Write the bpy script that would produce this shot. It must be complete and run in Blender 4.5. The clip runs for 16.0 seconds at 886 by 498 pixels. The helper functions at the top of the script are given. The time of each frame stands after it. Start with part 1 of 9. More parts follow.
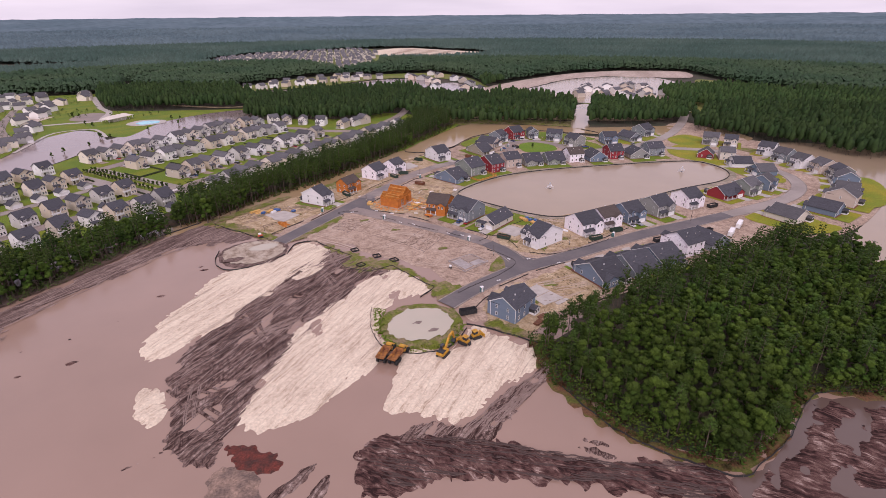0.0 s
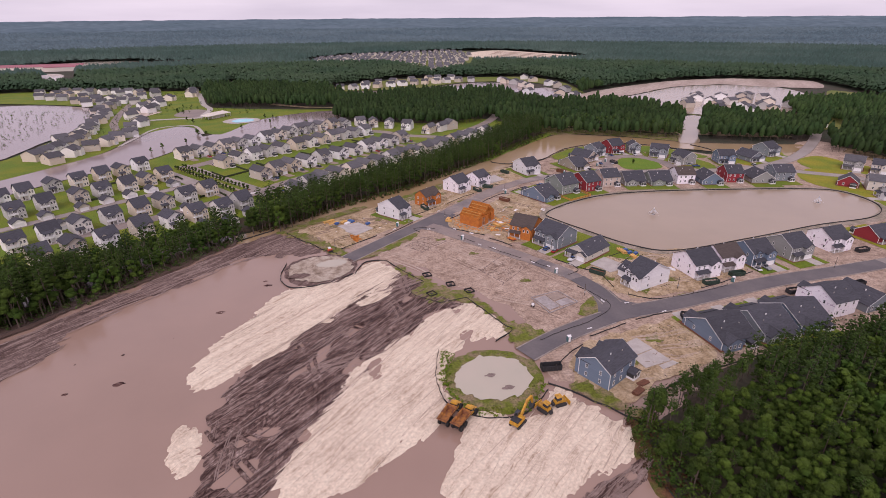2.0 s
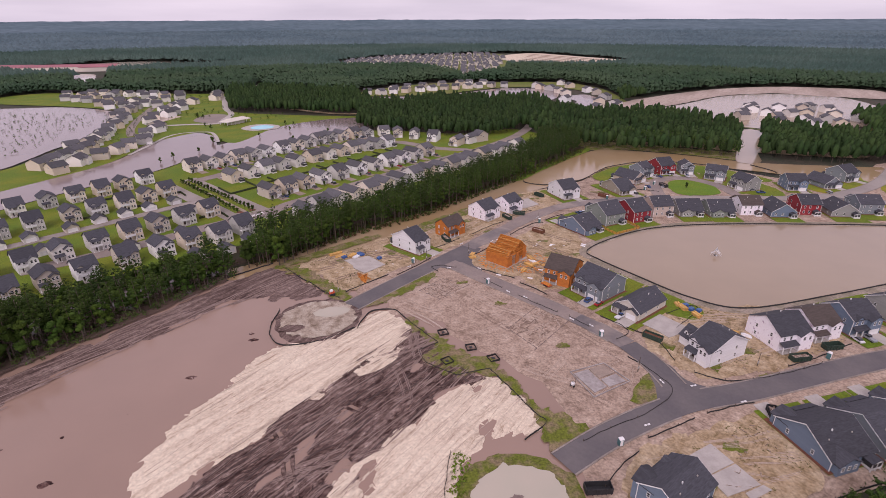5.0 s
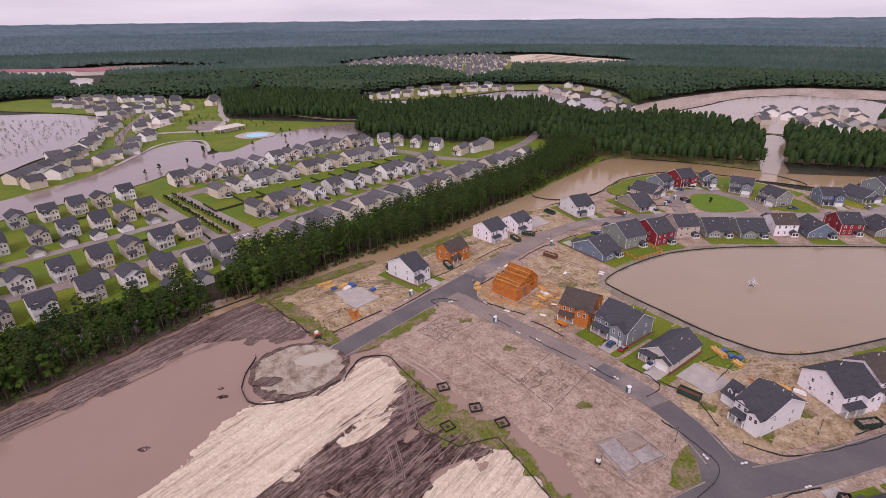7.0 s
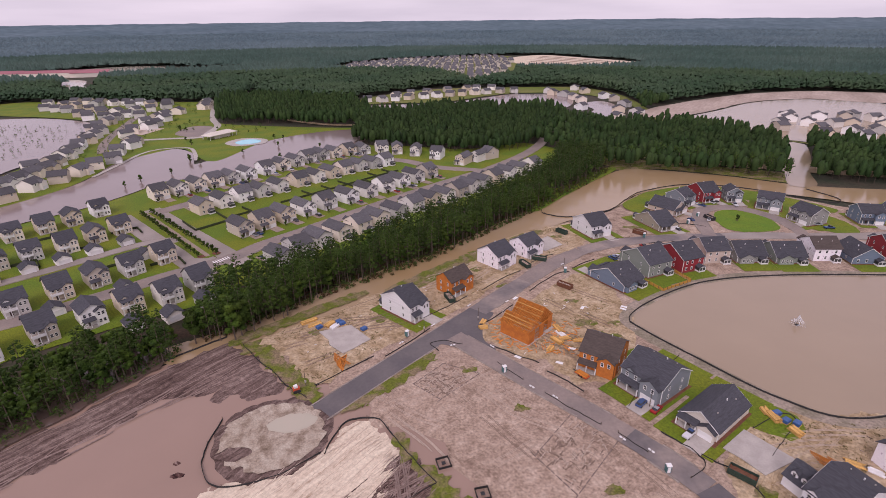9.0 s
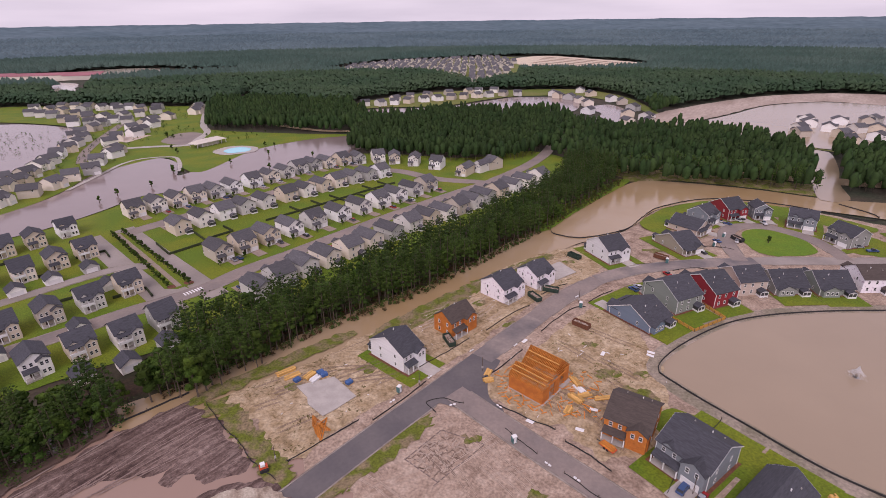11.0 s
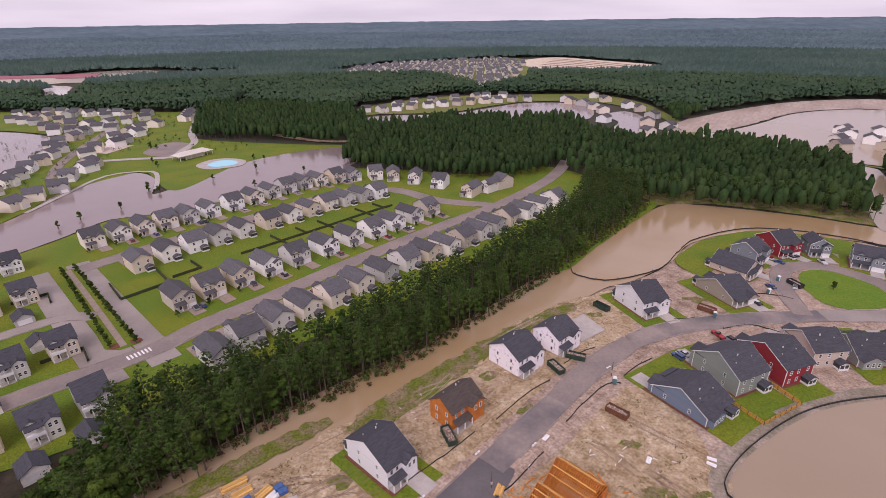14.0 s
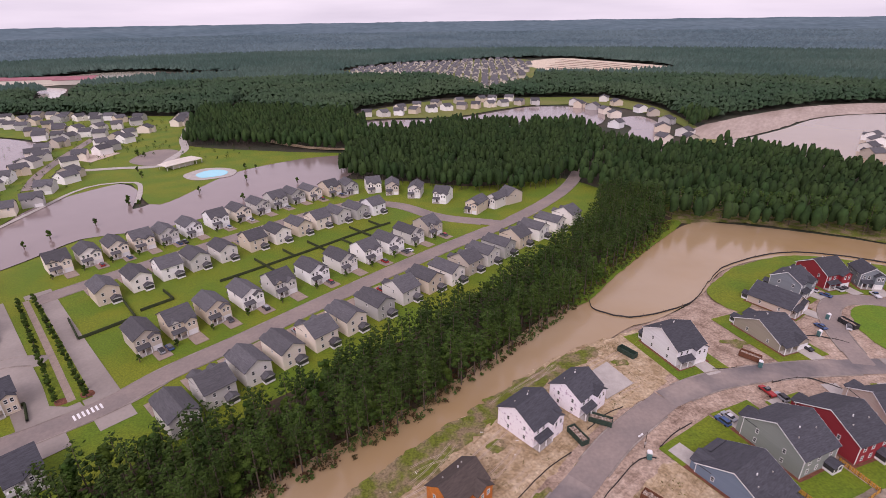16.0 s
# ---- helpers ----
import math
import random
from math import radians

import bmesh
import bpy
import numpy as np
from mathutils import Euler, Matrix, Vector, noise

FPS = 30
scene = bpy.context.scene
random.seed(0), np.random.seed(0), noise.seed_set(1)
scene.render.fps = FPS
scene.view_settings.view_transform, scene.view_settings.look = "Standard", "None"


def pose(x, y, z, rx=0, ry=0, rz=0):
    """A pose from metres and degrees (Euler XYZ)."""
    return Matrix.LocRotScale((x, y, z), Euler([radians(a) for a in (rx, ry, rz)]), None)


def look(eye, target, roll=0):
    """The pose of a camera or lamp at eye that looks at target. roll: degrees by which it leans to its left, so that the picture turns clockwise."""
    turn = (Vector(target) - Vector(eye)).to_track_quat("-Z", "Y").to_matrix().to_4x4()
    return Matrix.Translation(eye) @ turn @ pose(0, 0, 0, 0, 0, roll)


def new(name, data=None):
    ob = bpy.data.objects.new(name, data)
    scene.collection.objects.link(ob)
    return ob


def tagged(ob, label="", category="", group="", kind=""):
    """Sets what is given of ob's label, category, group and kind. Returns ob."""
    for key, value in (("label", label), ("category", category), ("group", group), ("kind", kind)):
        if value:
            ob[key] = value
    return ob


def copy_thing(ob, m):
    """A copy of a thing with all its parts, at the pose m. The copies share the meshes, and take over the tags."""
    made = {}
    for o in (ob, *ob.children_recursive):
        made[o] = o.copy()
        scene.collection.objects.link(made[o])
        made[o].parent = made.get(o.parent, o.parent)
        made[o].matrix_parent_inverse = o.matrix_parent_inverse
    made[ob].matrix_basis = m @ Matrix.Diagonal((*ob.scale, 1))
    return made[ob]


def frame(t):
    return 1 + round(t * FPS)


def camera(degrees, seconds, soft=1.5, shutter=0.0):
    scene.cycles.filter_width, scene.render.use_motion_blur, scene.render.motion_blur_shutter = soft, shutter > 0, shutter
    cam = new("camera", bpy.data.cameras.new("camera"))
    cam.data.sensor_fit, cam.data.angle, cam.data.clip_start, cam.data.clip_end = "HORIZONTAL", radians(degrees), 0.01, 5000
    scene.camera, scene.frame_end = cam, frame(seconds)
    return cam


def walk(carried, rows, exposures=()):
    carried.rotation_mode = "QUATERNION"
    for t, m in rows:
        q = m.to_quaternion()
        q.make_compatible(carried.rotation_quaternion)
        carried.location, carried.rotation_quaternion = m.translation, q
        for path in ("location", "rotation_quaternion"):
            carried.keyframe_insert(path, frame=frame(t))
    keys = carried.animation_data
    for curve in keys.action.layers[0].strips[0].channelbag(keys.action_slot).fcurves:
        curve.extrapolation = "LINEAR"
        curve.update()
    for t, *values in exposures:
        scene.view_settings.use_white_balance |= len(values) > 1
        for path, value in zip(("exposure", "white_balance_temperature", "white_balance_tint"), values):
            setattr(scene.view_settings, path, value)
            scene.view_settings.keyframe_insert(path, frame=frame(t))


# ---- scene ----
cam = camera(81.59, 16.0, soft=0.5)
PATH = [
    (0, (-3.71, -38.35, 104.71), (13.84, 50.80, 62.95), -0.50),
    (0.5, (-2.66, -30.85, 104.42), (11.02, 59.02, 62.76), -0.51),
    (1, (-1.69, -23.17, 104.02), (8.20, 67.25, 62.48), -0.52),
    (1.5, (-0.82, -15.90, 103.97), (4.31, 74.98, 62.55), -0.47),
    (2, (0.28, -8.71, 104.08), (2.47, 82.31, 62.72), -0.41),
    (2.5, (1.42, -1.69, 104.40), (1.86, 89.37, 63.07), -0.41),
    (3, (2.79, 5.40, 104.66), (1.74, 96.48, 63.40), -0.46),
    (3.5, (3.62, 12.68, 104.75), (1.78, 103.76, 63.52), -0.51),
    (4, (3.71, 19.72, 104.85), (1.20, 110.81, 63.68), -0.34),
    (6.5, (4.44, 56.55, 105.71), (0.35, 147.61, 64.59), -0.43),
    (7, (4.52, 63.72, 105.80), (0.16, 154.80, 64.74), -0.54),
    (7.5, (4.55, 71.06, 105.78), (-0.02, 162.15, 64.75), -0.57),
    (8, (4.23, 78.64, 105.67), (-0.41, 169.73, 64.66), -0.55),
    (8.5, (3.74, 86.09, 105.72), (-0.94, 177.19, 64.74), -0.54),
    (9, (3.53, 93.63, 105.85), (-1.17, 184.71, 64.85), -0.58),
    (11.5, (3.22, 131.23, 106.32), (-1.96, 222.31, 65.36), -0.73),
    (12, (3.24, 138.45, 106.85), (-2.08, 229.50, 65.84), -0.71),
    (12.5, (3.23, 145.90, 106.94), (-2.22, 236.95, 65.95), -0.71),
    (13, (3.22, 153.60, 106.92), (-2.47, 244.65, 65.95), -0.75),
    (13.5, (3.16, 161.40, 107.02), (-3.01, 252.42, 66.06), -0.73),
    (14, (3.09, 168.90, 107.19), (-3.20, 259.91, 66.25), -0.74),
    (14.5, (3.05, 176.52, 107.30), (-3.48, 267.52, 66.36), -0.69),
    (15, (2.75, 183.87, 107.43), (-3.95, 274.87, 66.52), -0.71),
    (15.5, (2.48, 191.32, 107.56), (-4.43, 282.31, 66.64), -0.76),
    (16, (2.26, 198.87, 107.45), (-4.88, 289.83, 66.53), -0.81),
]
walk(cam, [(t, look(eye, target, roll)) for t, eye, target, roll in PATH],
     exposures=[(0, 0.34, 6500, 33), (2, 0.22, 6500, 33), (9, 0.18, 6500, 33), (12, 0.22, 6500, 33), (14, 0.27, 6500, 33), (16, 0.36, 6500, 33)])

# ---- world and light: a bright overcast day ----
world = bpy.data.worlds.new("overcast_sky")
scene.world = world
world.use_nodes = True
wn, wl = world.node_tree.nodes, world.node_tree.links
wn.clear()
w_out, w_bg = wn.new("ShaderNodeOutputWorld"), wn.new("ShaderNodeBackground")
w_sky = wn.new("ShaderNodeTexSky")
w_sky.sky_type, w_sky.sun_disc = "NISHITA", False
w_sky.sun_elevation, w_sky.sun_rotation = radians(45), radians(194)
w_tc, w_map, w_noise = wn.new("ShaderNodeTexCoord"), wn.new("ShaderNodeMapping"), wn.new("ShaderNodeTexNoise")
w_map.inputs["Scale"].default_value = (1.0, 1.0, 9.0)
w_noise.inputs["Scale"].default_value, w_noise.inputs["Detail"].default_value = 2.2, 6
w_ramp = wn.new("ShaderNodeValToRGB")
w_ramp.color_ramp.elements[0].position, w_ramp.color_ramp.elements[1].position = 0.3, 0.7
w_ramp.color_ramp.elements[0].color, w_ramp.color_ramp.elements[1].color = (6.5, 6.45, 7.05, 1), (9.3, 9.1, 9.5, 1)
w_mix = wn.new("ShaderNodeMix")
w_mix.data_type = "RGBA"
w_mix.inputs[0].default_value = 0.93
wl.new(w_tc.outputs["Generated"], w_map.inputs[0])
wl.new(w_map.outputs[0], w_noise.inputs["Vector"])
wl.new(w_noise.outputs["Fac"], w_ramp.inputs[0])
wl.new(w_sky.outputs[0], w_mix.inputs[6])
wl.new(w_ramp.outputs[0], w_mix.inputs[7])
wl.new(w_mix.outputs[2], w_bg.inputs[0])
w_bg.inputs[1].default_value = 0.082
wl.new(w_bg.outputs[0], w_out.inputs[0])

sun = new("sun", bpy.data.lights.new("sun", "SUN"))
sun.data.energy, sun.data.angle, sun.data.color = 1.5, radians(40), (1.0, 0.97, 0.93)
sun.matrix_world = look((0, 0, 300), (25, 100, 195))


# ---- materials ----
def mat(name, base, rough=0.8, vary=0.15, big=0.15, fine=1.5, coarse=0.08, bump=0.2, dist=0.1, second=None,
        spread=0.5, rand=0.0, metal=0.0, stretch=None, turn=0, sharp=0.12, spec=0.4):
    """A surface with grain of two sizes, a second colour in patches and relief."""
    m = bpy.data.materials.new(name)
    m.use_nodes = True
    n, l = m.node_tree.nodes, m.node_tree.links
    b = n["Principled BSDF"]
    b.inputs["Roughness"].default_value, b.inputs["Metallic"].default_value = rough, metal
    b.inputs["Specular IOR Level"].default_value = spec
    tc = n.new("ShaderNodeTexCoord")
    src = tc.outputs["Object"]
    if stretch:
        mp = n.new("ShaderNodeMapping")
        mp.inputs["Scale"].default_value, mp.inputs["Rotation"].default_value = stretch, (0, 0, radians(turn))
        rot = n.new("ShaderNodeMapping")
        rot.inputs["Rotation"].default_value = (0, 0, radians(-turn))
        mp.inputs["Rotation"].default_value = (0, 0, 0)
        l.new(src, rot.inputs[0])
        l.new(rot.outputs[0], mp.inputs[0])
        src = mp.outputs[0]
    n1, n2 = n.new("ShaderNodeTexNoise"), n.new("ShaderNodeTexNoise")
    n1.inputs["Scale"].default_value, n1.inputs["Detail"].default_value = fine, 8
    n2.inputs["Scale"].default_value, n2.inputs["Detail"].default_value = coarse, 5
    l.new(src, n1.inputs["Vector"])
    l.new(tc.outputs["Object"] if not stretch else src, n2.inputs["Vector"])
    ramp = n.new("ShaderNodeValToRGB")
    other = second or tuple(c * (1 - big) for c in base)
    ramp.color_ramp.elements[0].position, ramp.color_ramp.elements[1].position = spread - sharp, spread + sharp
    ramp.color_ramp.elements[0].color, ramp.color_ramp.elements[1].color = (*other, 1), (*base, 1)
    l.new(n2.outputs["Fac"], ramp.inputs[0])
    hsv = n.new("ShaderNodeHueSaturation")
    rng = n.new("ShaderNodeMapRange")
    rng.inputs["From Min"].default_value, rng.inputs["From Max"].default_value = 0.25, 0.75
    rng.inputs["To Min"].default_value, rng.inputs["To Max"].default_value = 1 - vary, 1 + vary
    l.new(n1.outputs["Fac"], rng.inputs["Value"])
    val = rng.outputs[0]
    if rand:
        info, mul, r2 = n.new("ShaderNodeObjectInfo"), n.new("ShaderNodeMath"), n.new("ShaderNodeMapRange")
        r2.inputs["To Min"].default_value, r2.inputs["To Max"].default_value = 1 - rand, 1 + rand
        mul.operation = "MULTIPLY"
        l.new(info.outputs["Random"], r2.inputs["Value"])
        l.new(r2.outputs[0], mul.inputs[0])
        l.new(val, mul.inputs[1])
        val = mul.outputs[0]
    l.new(val, hsv.inputs["Value"])
    l.new(ramp.outputs[0], hsv.inputs["Color"])
    l.new(hsv.outputs[0], b.inputs["Base Color"])
    if bump:
        bp = n.new("ShaderNodeBump")
        bp.inputs["Strength"].default_value, bp.inputs["Distance"].default_value = bump, dist
        l.new(n1.outputs["Fac"], bp.inputs["Height"])
        l.new(bp.outputs[0], b.inputs["Normal"])
    return m


def pick_mat(name, colors, rough=0.75, vary=0.06):
    """A surface that takes one of several colours by the object's random number."""
    m = mat(name, (0.5, 0.5, 0.5), rough, vary, bump=0.1, dist=0.02, fine=3)
    n, l = m.node_tree.nodes, m.node_tree.links
    info, ramp = n.new("ShaderNodeObjectInfo"), n.new("ShaderNodeValToRGB")
    ramp.color_ramp.interpolation = "CONSTANT"
    while len(ramp.color_ramp.elements) < len(colors):
        ramp.color_ramp.elements.new(0.5)
    for i, c in enumerate(colors):
        ramp.color_ramp.elements[i].position = i / len(colors)
        ramp.color_ramp.elements[i].color = (*c, 1)
    l.new(info.outputs["Random"], ramp.inputs[0])
    hsv = next(k for k in n if k.type == "HUE_SAT")
    l.new(ramp.outputs[0], hsv.inputs["Color"])
    return m


def churned(name, stops, turn=0, along=0.12, scale=1.0, warp=1.5, patch=0.06, swing=0.5, rough=0.8, bump=0.8, dist=0.3, fine=5.0, vary=0.25, spec=0.12, detail=3.0, tracks=()):
    """Ground worked over by machines: wavering furrows that run one way, in larger patches.
    stops: (position, colour) pairs from the furrows' bottoms to their crests.
    tracks: rows of (turn, lines to a metre, stretch, width, depth, share) for thin ruts pressed in across them."""
    m = mat(name, stops[-1][1], rough, vary, fine=fine, coarse=patch, bump=bump, dist=dist, spec=spec)
    n, l = m.node_tree.nodes, m.node_tree.links
    tc, rot, sc = n.new("ShaderNodeTexCoord"), n.new("ShaderNodeMapping"), n.new("ShaderNodeMapping")
    rot.inputs["Rotation"].default_value = (0, 0, radians(-turn))
    sc.inputs["Scale"].default_value = (1.0, along, 1.0)
    wob, add = n.new("ShaderNodeTexNoise"), n.new("ShaderNodeVectorMath")
    wob.inputs["Scale"].default_value, wob.inputs["Detail"].default_value = 0.09, 3
    add.operation = "MULTIPLY_ADD"
    add.inputs[1].default_value = (warp * 4, warp * 4, 0)
    furrow, big = n.new("ShaderNodeTexNoise"), n.new("ShaderNodeTexNoise")
    furrow.inputs["Scale"].default_value, furrow.inputs["Detail"].default_value, furrow.inputs["Roughness"].default_value = scale, detail, 0.6
    big.inputs["Scale"].default_value, big.inputs["Detail"].default_value = patch, 4
    l.new(tc.outputs["Object"], wob.inputs["Vector"])
    l.new(wob.outputs["Color"], add.inputs[0])
    l.new(tc.outputs["Object"], add.inputs[2])
    l.new(add.outputs[0], rot.inputs[0])
    l.new(rot.outputs[0], sc.inputs[0])
    l.new(sc.outputs[0], furrow.inputs["Vector"])
    l.new(tc.outputs["Object"], big.inputs["Vector"])
    mix = n.new("ShaderNodeMath")
    mix.operation, mix.inputs[1].default_value = "MULTIPLY_ADD", swing
    l.new(big.outputs["Fac"], mix.inputs[0])
    l.new(furrow.outputs["Fac"], mix.inputs[2])
    low = n.new("ShaderNodeMath")
    low.operation, low.inputs[1].default_value = "SUBTRACT", swing * 0.5
    l.new(mix.outputs[0], low.inputs[0])
    clod, brk = n.new("ShaderNodeTexNoise"), n.new("ShaderNodeMath")
    clod.inputs["Scale"].default_value, clod.inputs["Detail"].default_value = 0.55, 8
    brk.operation, brk.inputs[1].default_value = "MULTIPLY_ADD", 0.4
    l.new(tc.outputs["Object"], clod.inputs["Vector"])
    l.new(clod.outputs["Fac"], brk.inputs[0])
    l.new(low.outputs[0], brk.inputs[2])
    low = n.new("ShaderNodeMath")
    low.operation, low.inputs[1].default_value = "SUBTRACT", 0.2
    l.new(brk.outputs[0], low.inputs[0])
    ramp = n.new("ShaderNodeValToRGB")
    while len(ramp.color_ramp.elements) < len(stops):
        ramp.color_ramp.elements.new(0.5)
    for e, (p, c) in zip(ramp.color_ramp.elements, stops):
        e.position, e.color = p, (*c, 1)
    l.new(low.outputs[0], ramp.inputs[0])
    hsv = next(k for k in n if k.type == "HUE_SAT")
    l.new(ramp.outputs[0], hsv.inputs["Color"])
    bp = next(k for k in n if k.type == "BUMP")
    l.new(low.outputs[0], bp.inputs["Height"])
    for k, (turn_k, per, long, width, depth, part_of) in enumerate(tracks):
        rot_k, sc_k, line, gap, cut, where, ok = (n.new(t) for t in ("ShaderNodeMapping", "ShaderNodeMapping", "ShaderNodeTexNoise", "ShaderNodeMath", "ShaderNodeMapRange", "ShaderNodeTexNoise", "ShaderNodeMapRange"))
        rot_k.inputs["Rotation"].default_value = (0, 0, radians(-turn_k))
        rot_k.inputs["Location"].default_value = (17.0 * k, 9.0 * k, 0)
        sc_k.inputs["Scale"].default_value = (per, long, 1.0)
        line.inputs["Scale"].default_value, line.inputs["Detail"].default_value = 1.0, 0.6
        gap.operation, gap.inputs[1].default_value = "SUBTRACT", 0.5
        flat = n.new("ShaderNodeMath")
        flat.operation = "ABSOLUTE"
        cut.inputs["From Min"].default_value, cut.inputs["From Max"].default_value = width * 0.35, width
        cut.inputs["To Min"].default_value, cut.inputs["To Max"].default_value = depth, 0.0
        where.inputs["Scale"].default_value, where.inputs["Detail"].default_value = 0.06, 3
        ok.inputs["From Min"].default_value, ok.inputs["From Max"].default_value = 0.68 - part_of * 0.4, 0.74 - part_of * 0.4
        shift = n.new("ShaderNodeVectorMath")
        shift.inputs[1].default_value = (31.0 * (k + 1), 12.0, 0)
        l.new(tc.outputs["Object"], shift.inputs[0])
        l.new(shift.outputs[0], where.inputs["Vector"])
        l.new(where.outputs["Fac"], ok.inputs["Value"])
        l.new(add.outputs[0], rot_k.inputs[0])
        l.new(rot_k.outputs[0], sc_k.inputs[0])
        l.new(sc_k.outputs[0], line.inputs["Vector"])
        l.new(line.outputs["Fac"], gap.inputs[0])
        l.new(gap.outputs[0], flat.inputs[0])
        l.new(flat.outputs[0], cut.inputs["Value"])
        both, less = n.new("ShaderNodeMath"), n.new("ShaderNodeMath")
        both.operation, less.operation = "MULTIPLY", "SUBTRACT"
        l.new(cut.outputs[0], both.inputs[0])
        l.new(ok.outputs[0], both.inputs[1])
        l.new(ramp.inputs[0].links[0].from_socket, less.inputs[0])
        l.new(both.outputs[0], less.inputs[1])
        l.new(less.outputs[0], ramp.inputs[0])
        l.new(less.outputs[0], bp.inputs["Height"])
    return m


M = {}
M["forest_floor"] = mat("forest_floor", (0.028, 0.036, 0.018), 0.95, 0.4, fine=0.6, coarse=0.03, second=(0.05, 0.038, 0.024))
# aerial haze is mixed into the backdrop's blue-grey base colour
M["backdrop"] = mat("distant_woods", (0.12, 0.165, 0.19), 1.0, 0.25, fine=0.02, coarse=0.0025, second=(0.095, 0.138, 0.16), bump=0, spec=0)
M["sand"] = churned("pale_wet_sand", [(0.22, (0.34, 0.25, 0.175)), (0.36, (0.50, 0.41, 0.315)), (0.46, (0.585, 0.49, 0.378)), (0.66, (0.65, 0.565, 0.44))], -37, 0.10, 0.6, 0.9, 0.05, 0.3, 0.9, 0.6, 0.2, 1.5, 0.20, 0.12, 10.0,
                    tracks=((-37, 0.9, 0.010, 0.035, 0.11, 0.7), (-40, 1.7, 0.016, 0.03, 0.08, 0.5)))
M["mud"] = churned("dark_churned_mud", [(0.24, (0.038, 0.020, 0.017)), (0.40, (0.105, 0.066, 0.056)), (0.53, (0.18, 0.125, 0.106)), (0.74, (0.36, 0.28, 0.245))], -37, 0.16, 0.9, 0.8, 0.07, 0.25, 0.85, 1.0, 0.4, 1.7, 0.55, 0.12, 10.0,
                   tracks=((-37, 1.1, 0.014, 0.05, 0.15, 1.0), (-70, 1.0, 0.016, 0.04, 0.14, 0.5), (12, 1.0, 0.016, 0.04, 0.14, 0.4)))
M["peat"] = churned("dark_peat_mud", [(0.30, (0.026, 0.013, 0.012)), (0.46, (0.080, 0.040, 0.035)), (0.60, (0.145, 0.088, 0.074)), (0.74, (0.34, 0.25, 0.215))], 45, 0.3, 0.9, 1.5, 0.10, 0.6, 0.85, 0.9, 0.35, 6.0, 0.4, 0.12, 8.0,
                    tracks=((55, 0.9, 0.05, 0.05, 0.16, 0.8),))
M["dirt"] = churned("graded_pinkish_dirt", [(0.20, (0.155, 0.105, 0.078)), (0.40, (0.285, 0.208, 0.158)), (0.54, (0.355, 0.266, 0.205)), (0.78, (0.465, 0.37, 0.295))], 40, 1.0, 0.22, 0.4, 0.03, 0.4, 0.92, 0.8, 0.2, 1.3, 0.38, 0.12, 12.0,
                    tracks=((40, 0.9, 0.03, 0.025, 0.10, 0.5), (-50, 1.0, 0.03, 0.025, 0.09, 0.4)))
M["dirt_tan"] = churned("tan_building_dirt", [(0.20, (0.17, 0.118, 0.058)), (0.40, (0.305, 0.222, 0.132)), (0.54, (0.38, 0.288, 0.184)), (0.78, (0.52, 0.42, 0.295))], -40, 1.0, 0.25, 0.4, 0.04, 0.45, 0.92, 0.8, 0.2, 1.3, 0.34, 0.12, 12.0,
                        tracks=((-40, 0.8, 0.03, 0.025, 0.11, 0.5), (45, 0.8, 0.03, 0.025, 0.10, 0.4)))
M["lawn"] = mat("mown_lawn", (0.088, 0.148, 0.004), 0.9, 0.4, fine=1.8, coarse=0.05, second=(0.135, 0.163, 0.005), bump=0.3, sharp=0.12)
M["lawn_olive"] = mat("olive_lawn", (0.14, 0.18, 0.005), 0.9, 0.28, fine=1.6, coarse=0.06, second=(0.23, 0.205, 0.008), bump=0.2, sharp=0.12)
M["lawn_bright"] = mat("bright_lawn", (0.085, 0.172, 0.006), 0.9, 0.28, fine=1.6, coarse=0.1, second=(0.11, 0.18, 0.006), bump=0.2)
M["weeds"] = mat("rough_weeds", (0.105, 0.125, 0.012), 0.95, 0.5, fine=1.8, coarse=0.22, second=(0.20, 0.15, 0.085), bump=0.5, spread=0.48, sharp=0.09)
M["verge"] = mat("brown_verge_growth", (0.075, 0.082, 0.014), 0.95, 0.5, fine=1.6, coarse=0.3, second=(0.115, 0.055, 0.025), bump=0.5, sharp=0.1)
M["asphalt"] = mat("mud_washed_asphalt", (0.265, 0.212, 0.183), 0.7, 0.12, fine=1.0, coarse=0.06, second=(0.185, 0.155, 0.142), bump=0.05, sharp=0.2)
M["asphalt_streaked"] = mat("mud_streaked_asphalt", (0.275, 0.225, 0.195), 0.6, 0.12, fine=0.8, coarse=0.07, second=(0.125, 0.112, 0.112), bump=0.05, sharp=0.14)
M["asphalt_wet"] = mat("pale_wet_asphalt", (0.285, 0.245, 0.215), 0.5, 0.08, fine=1.0, coarse=0.05, second=(0.22, 0.187, 0.163), bump=0.05)
M["asphalt_new"] = mat("dark_asphalt", (0.105, 0.095, 0.098), 0.75, 0.08, fine=1.0, coarse=0.08, second=(0.135, 0.12, 0.118), bump=0.05)
M["concrete"] = mat("pale_concrete", (0.42, 0.385, 0.35), 0.8, 0.07, fine=2.0, coarse=0.3, bump=0.05)
M["drive"] = mat("tan_paving", (0.30, 0.235, 0.19), 0.85, 0.12, fine=2.0, coarse=0.4, bump=0.1)
M["kerb"] = mat("muddy_kerb_concrete", (0.285, 0.245, 0.215), 0.8, 0.2, fine=1.0, coarse=0.2, second=(0.21, 0.175, 0.15), bump=0.05)
M["silt"] = mat("black_silt_cloth", (0.025, 0.023, 0.022), 0.85, 0.3, fine=2.0, coarse=0.5, bump=0.3)


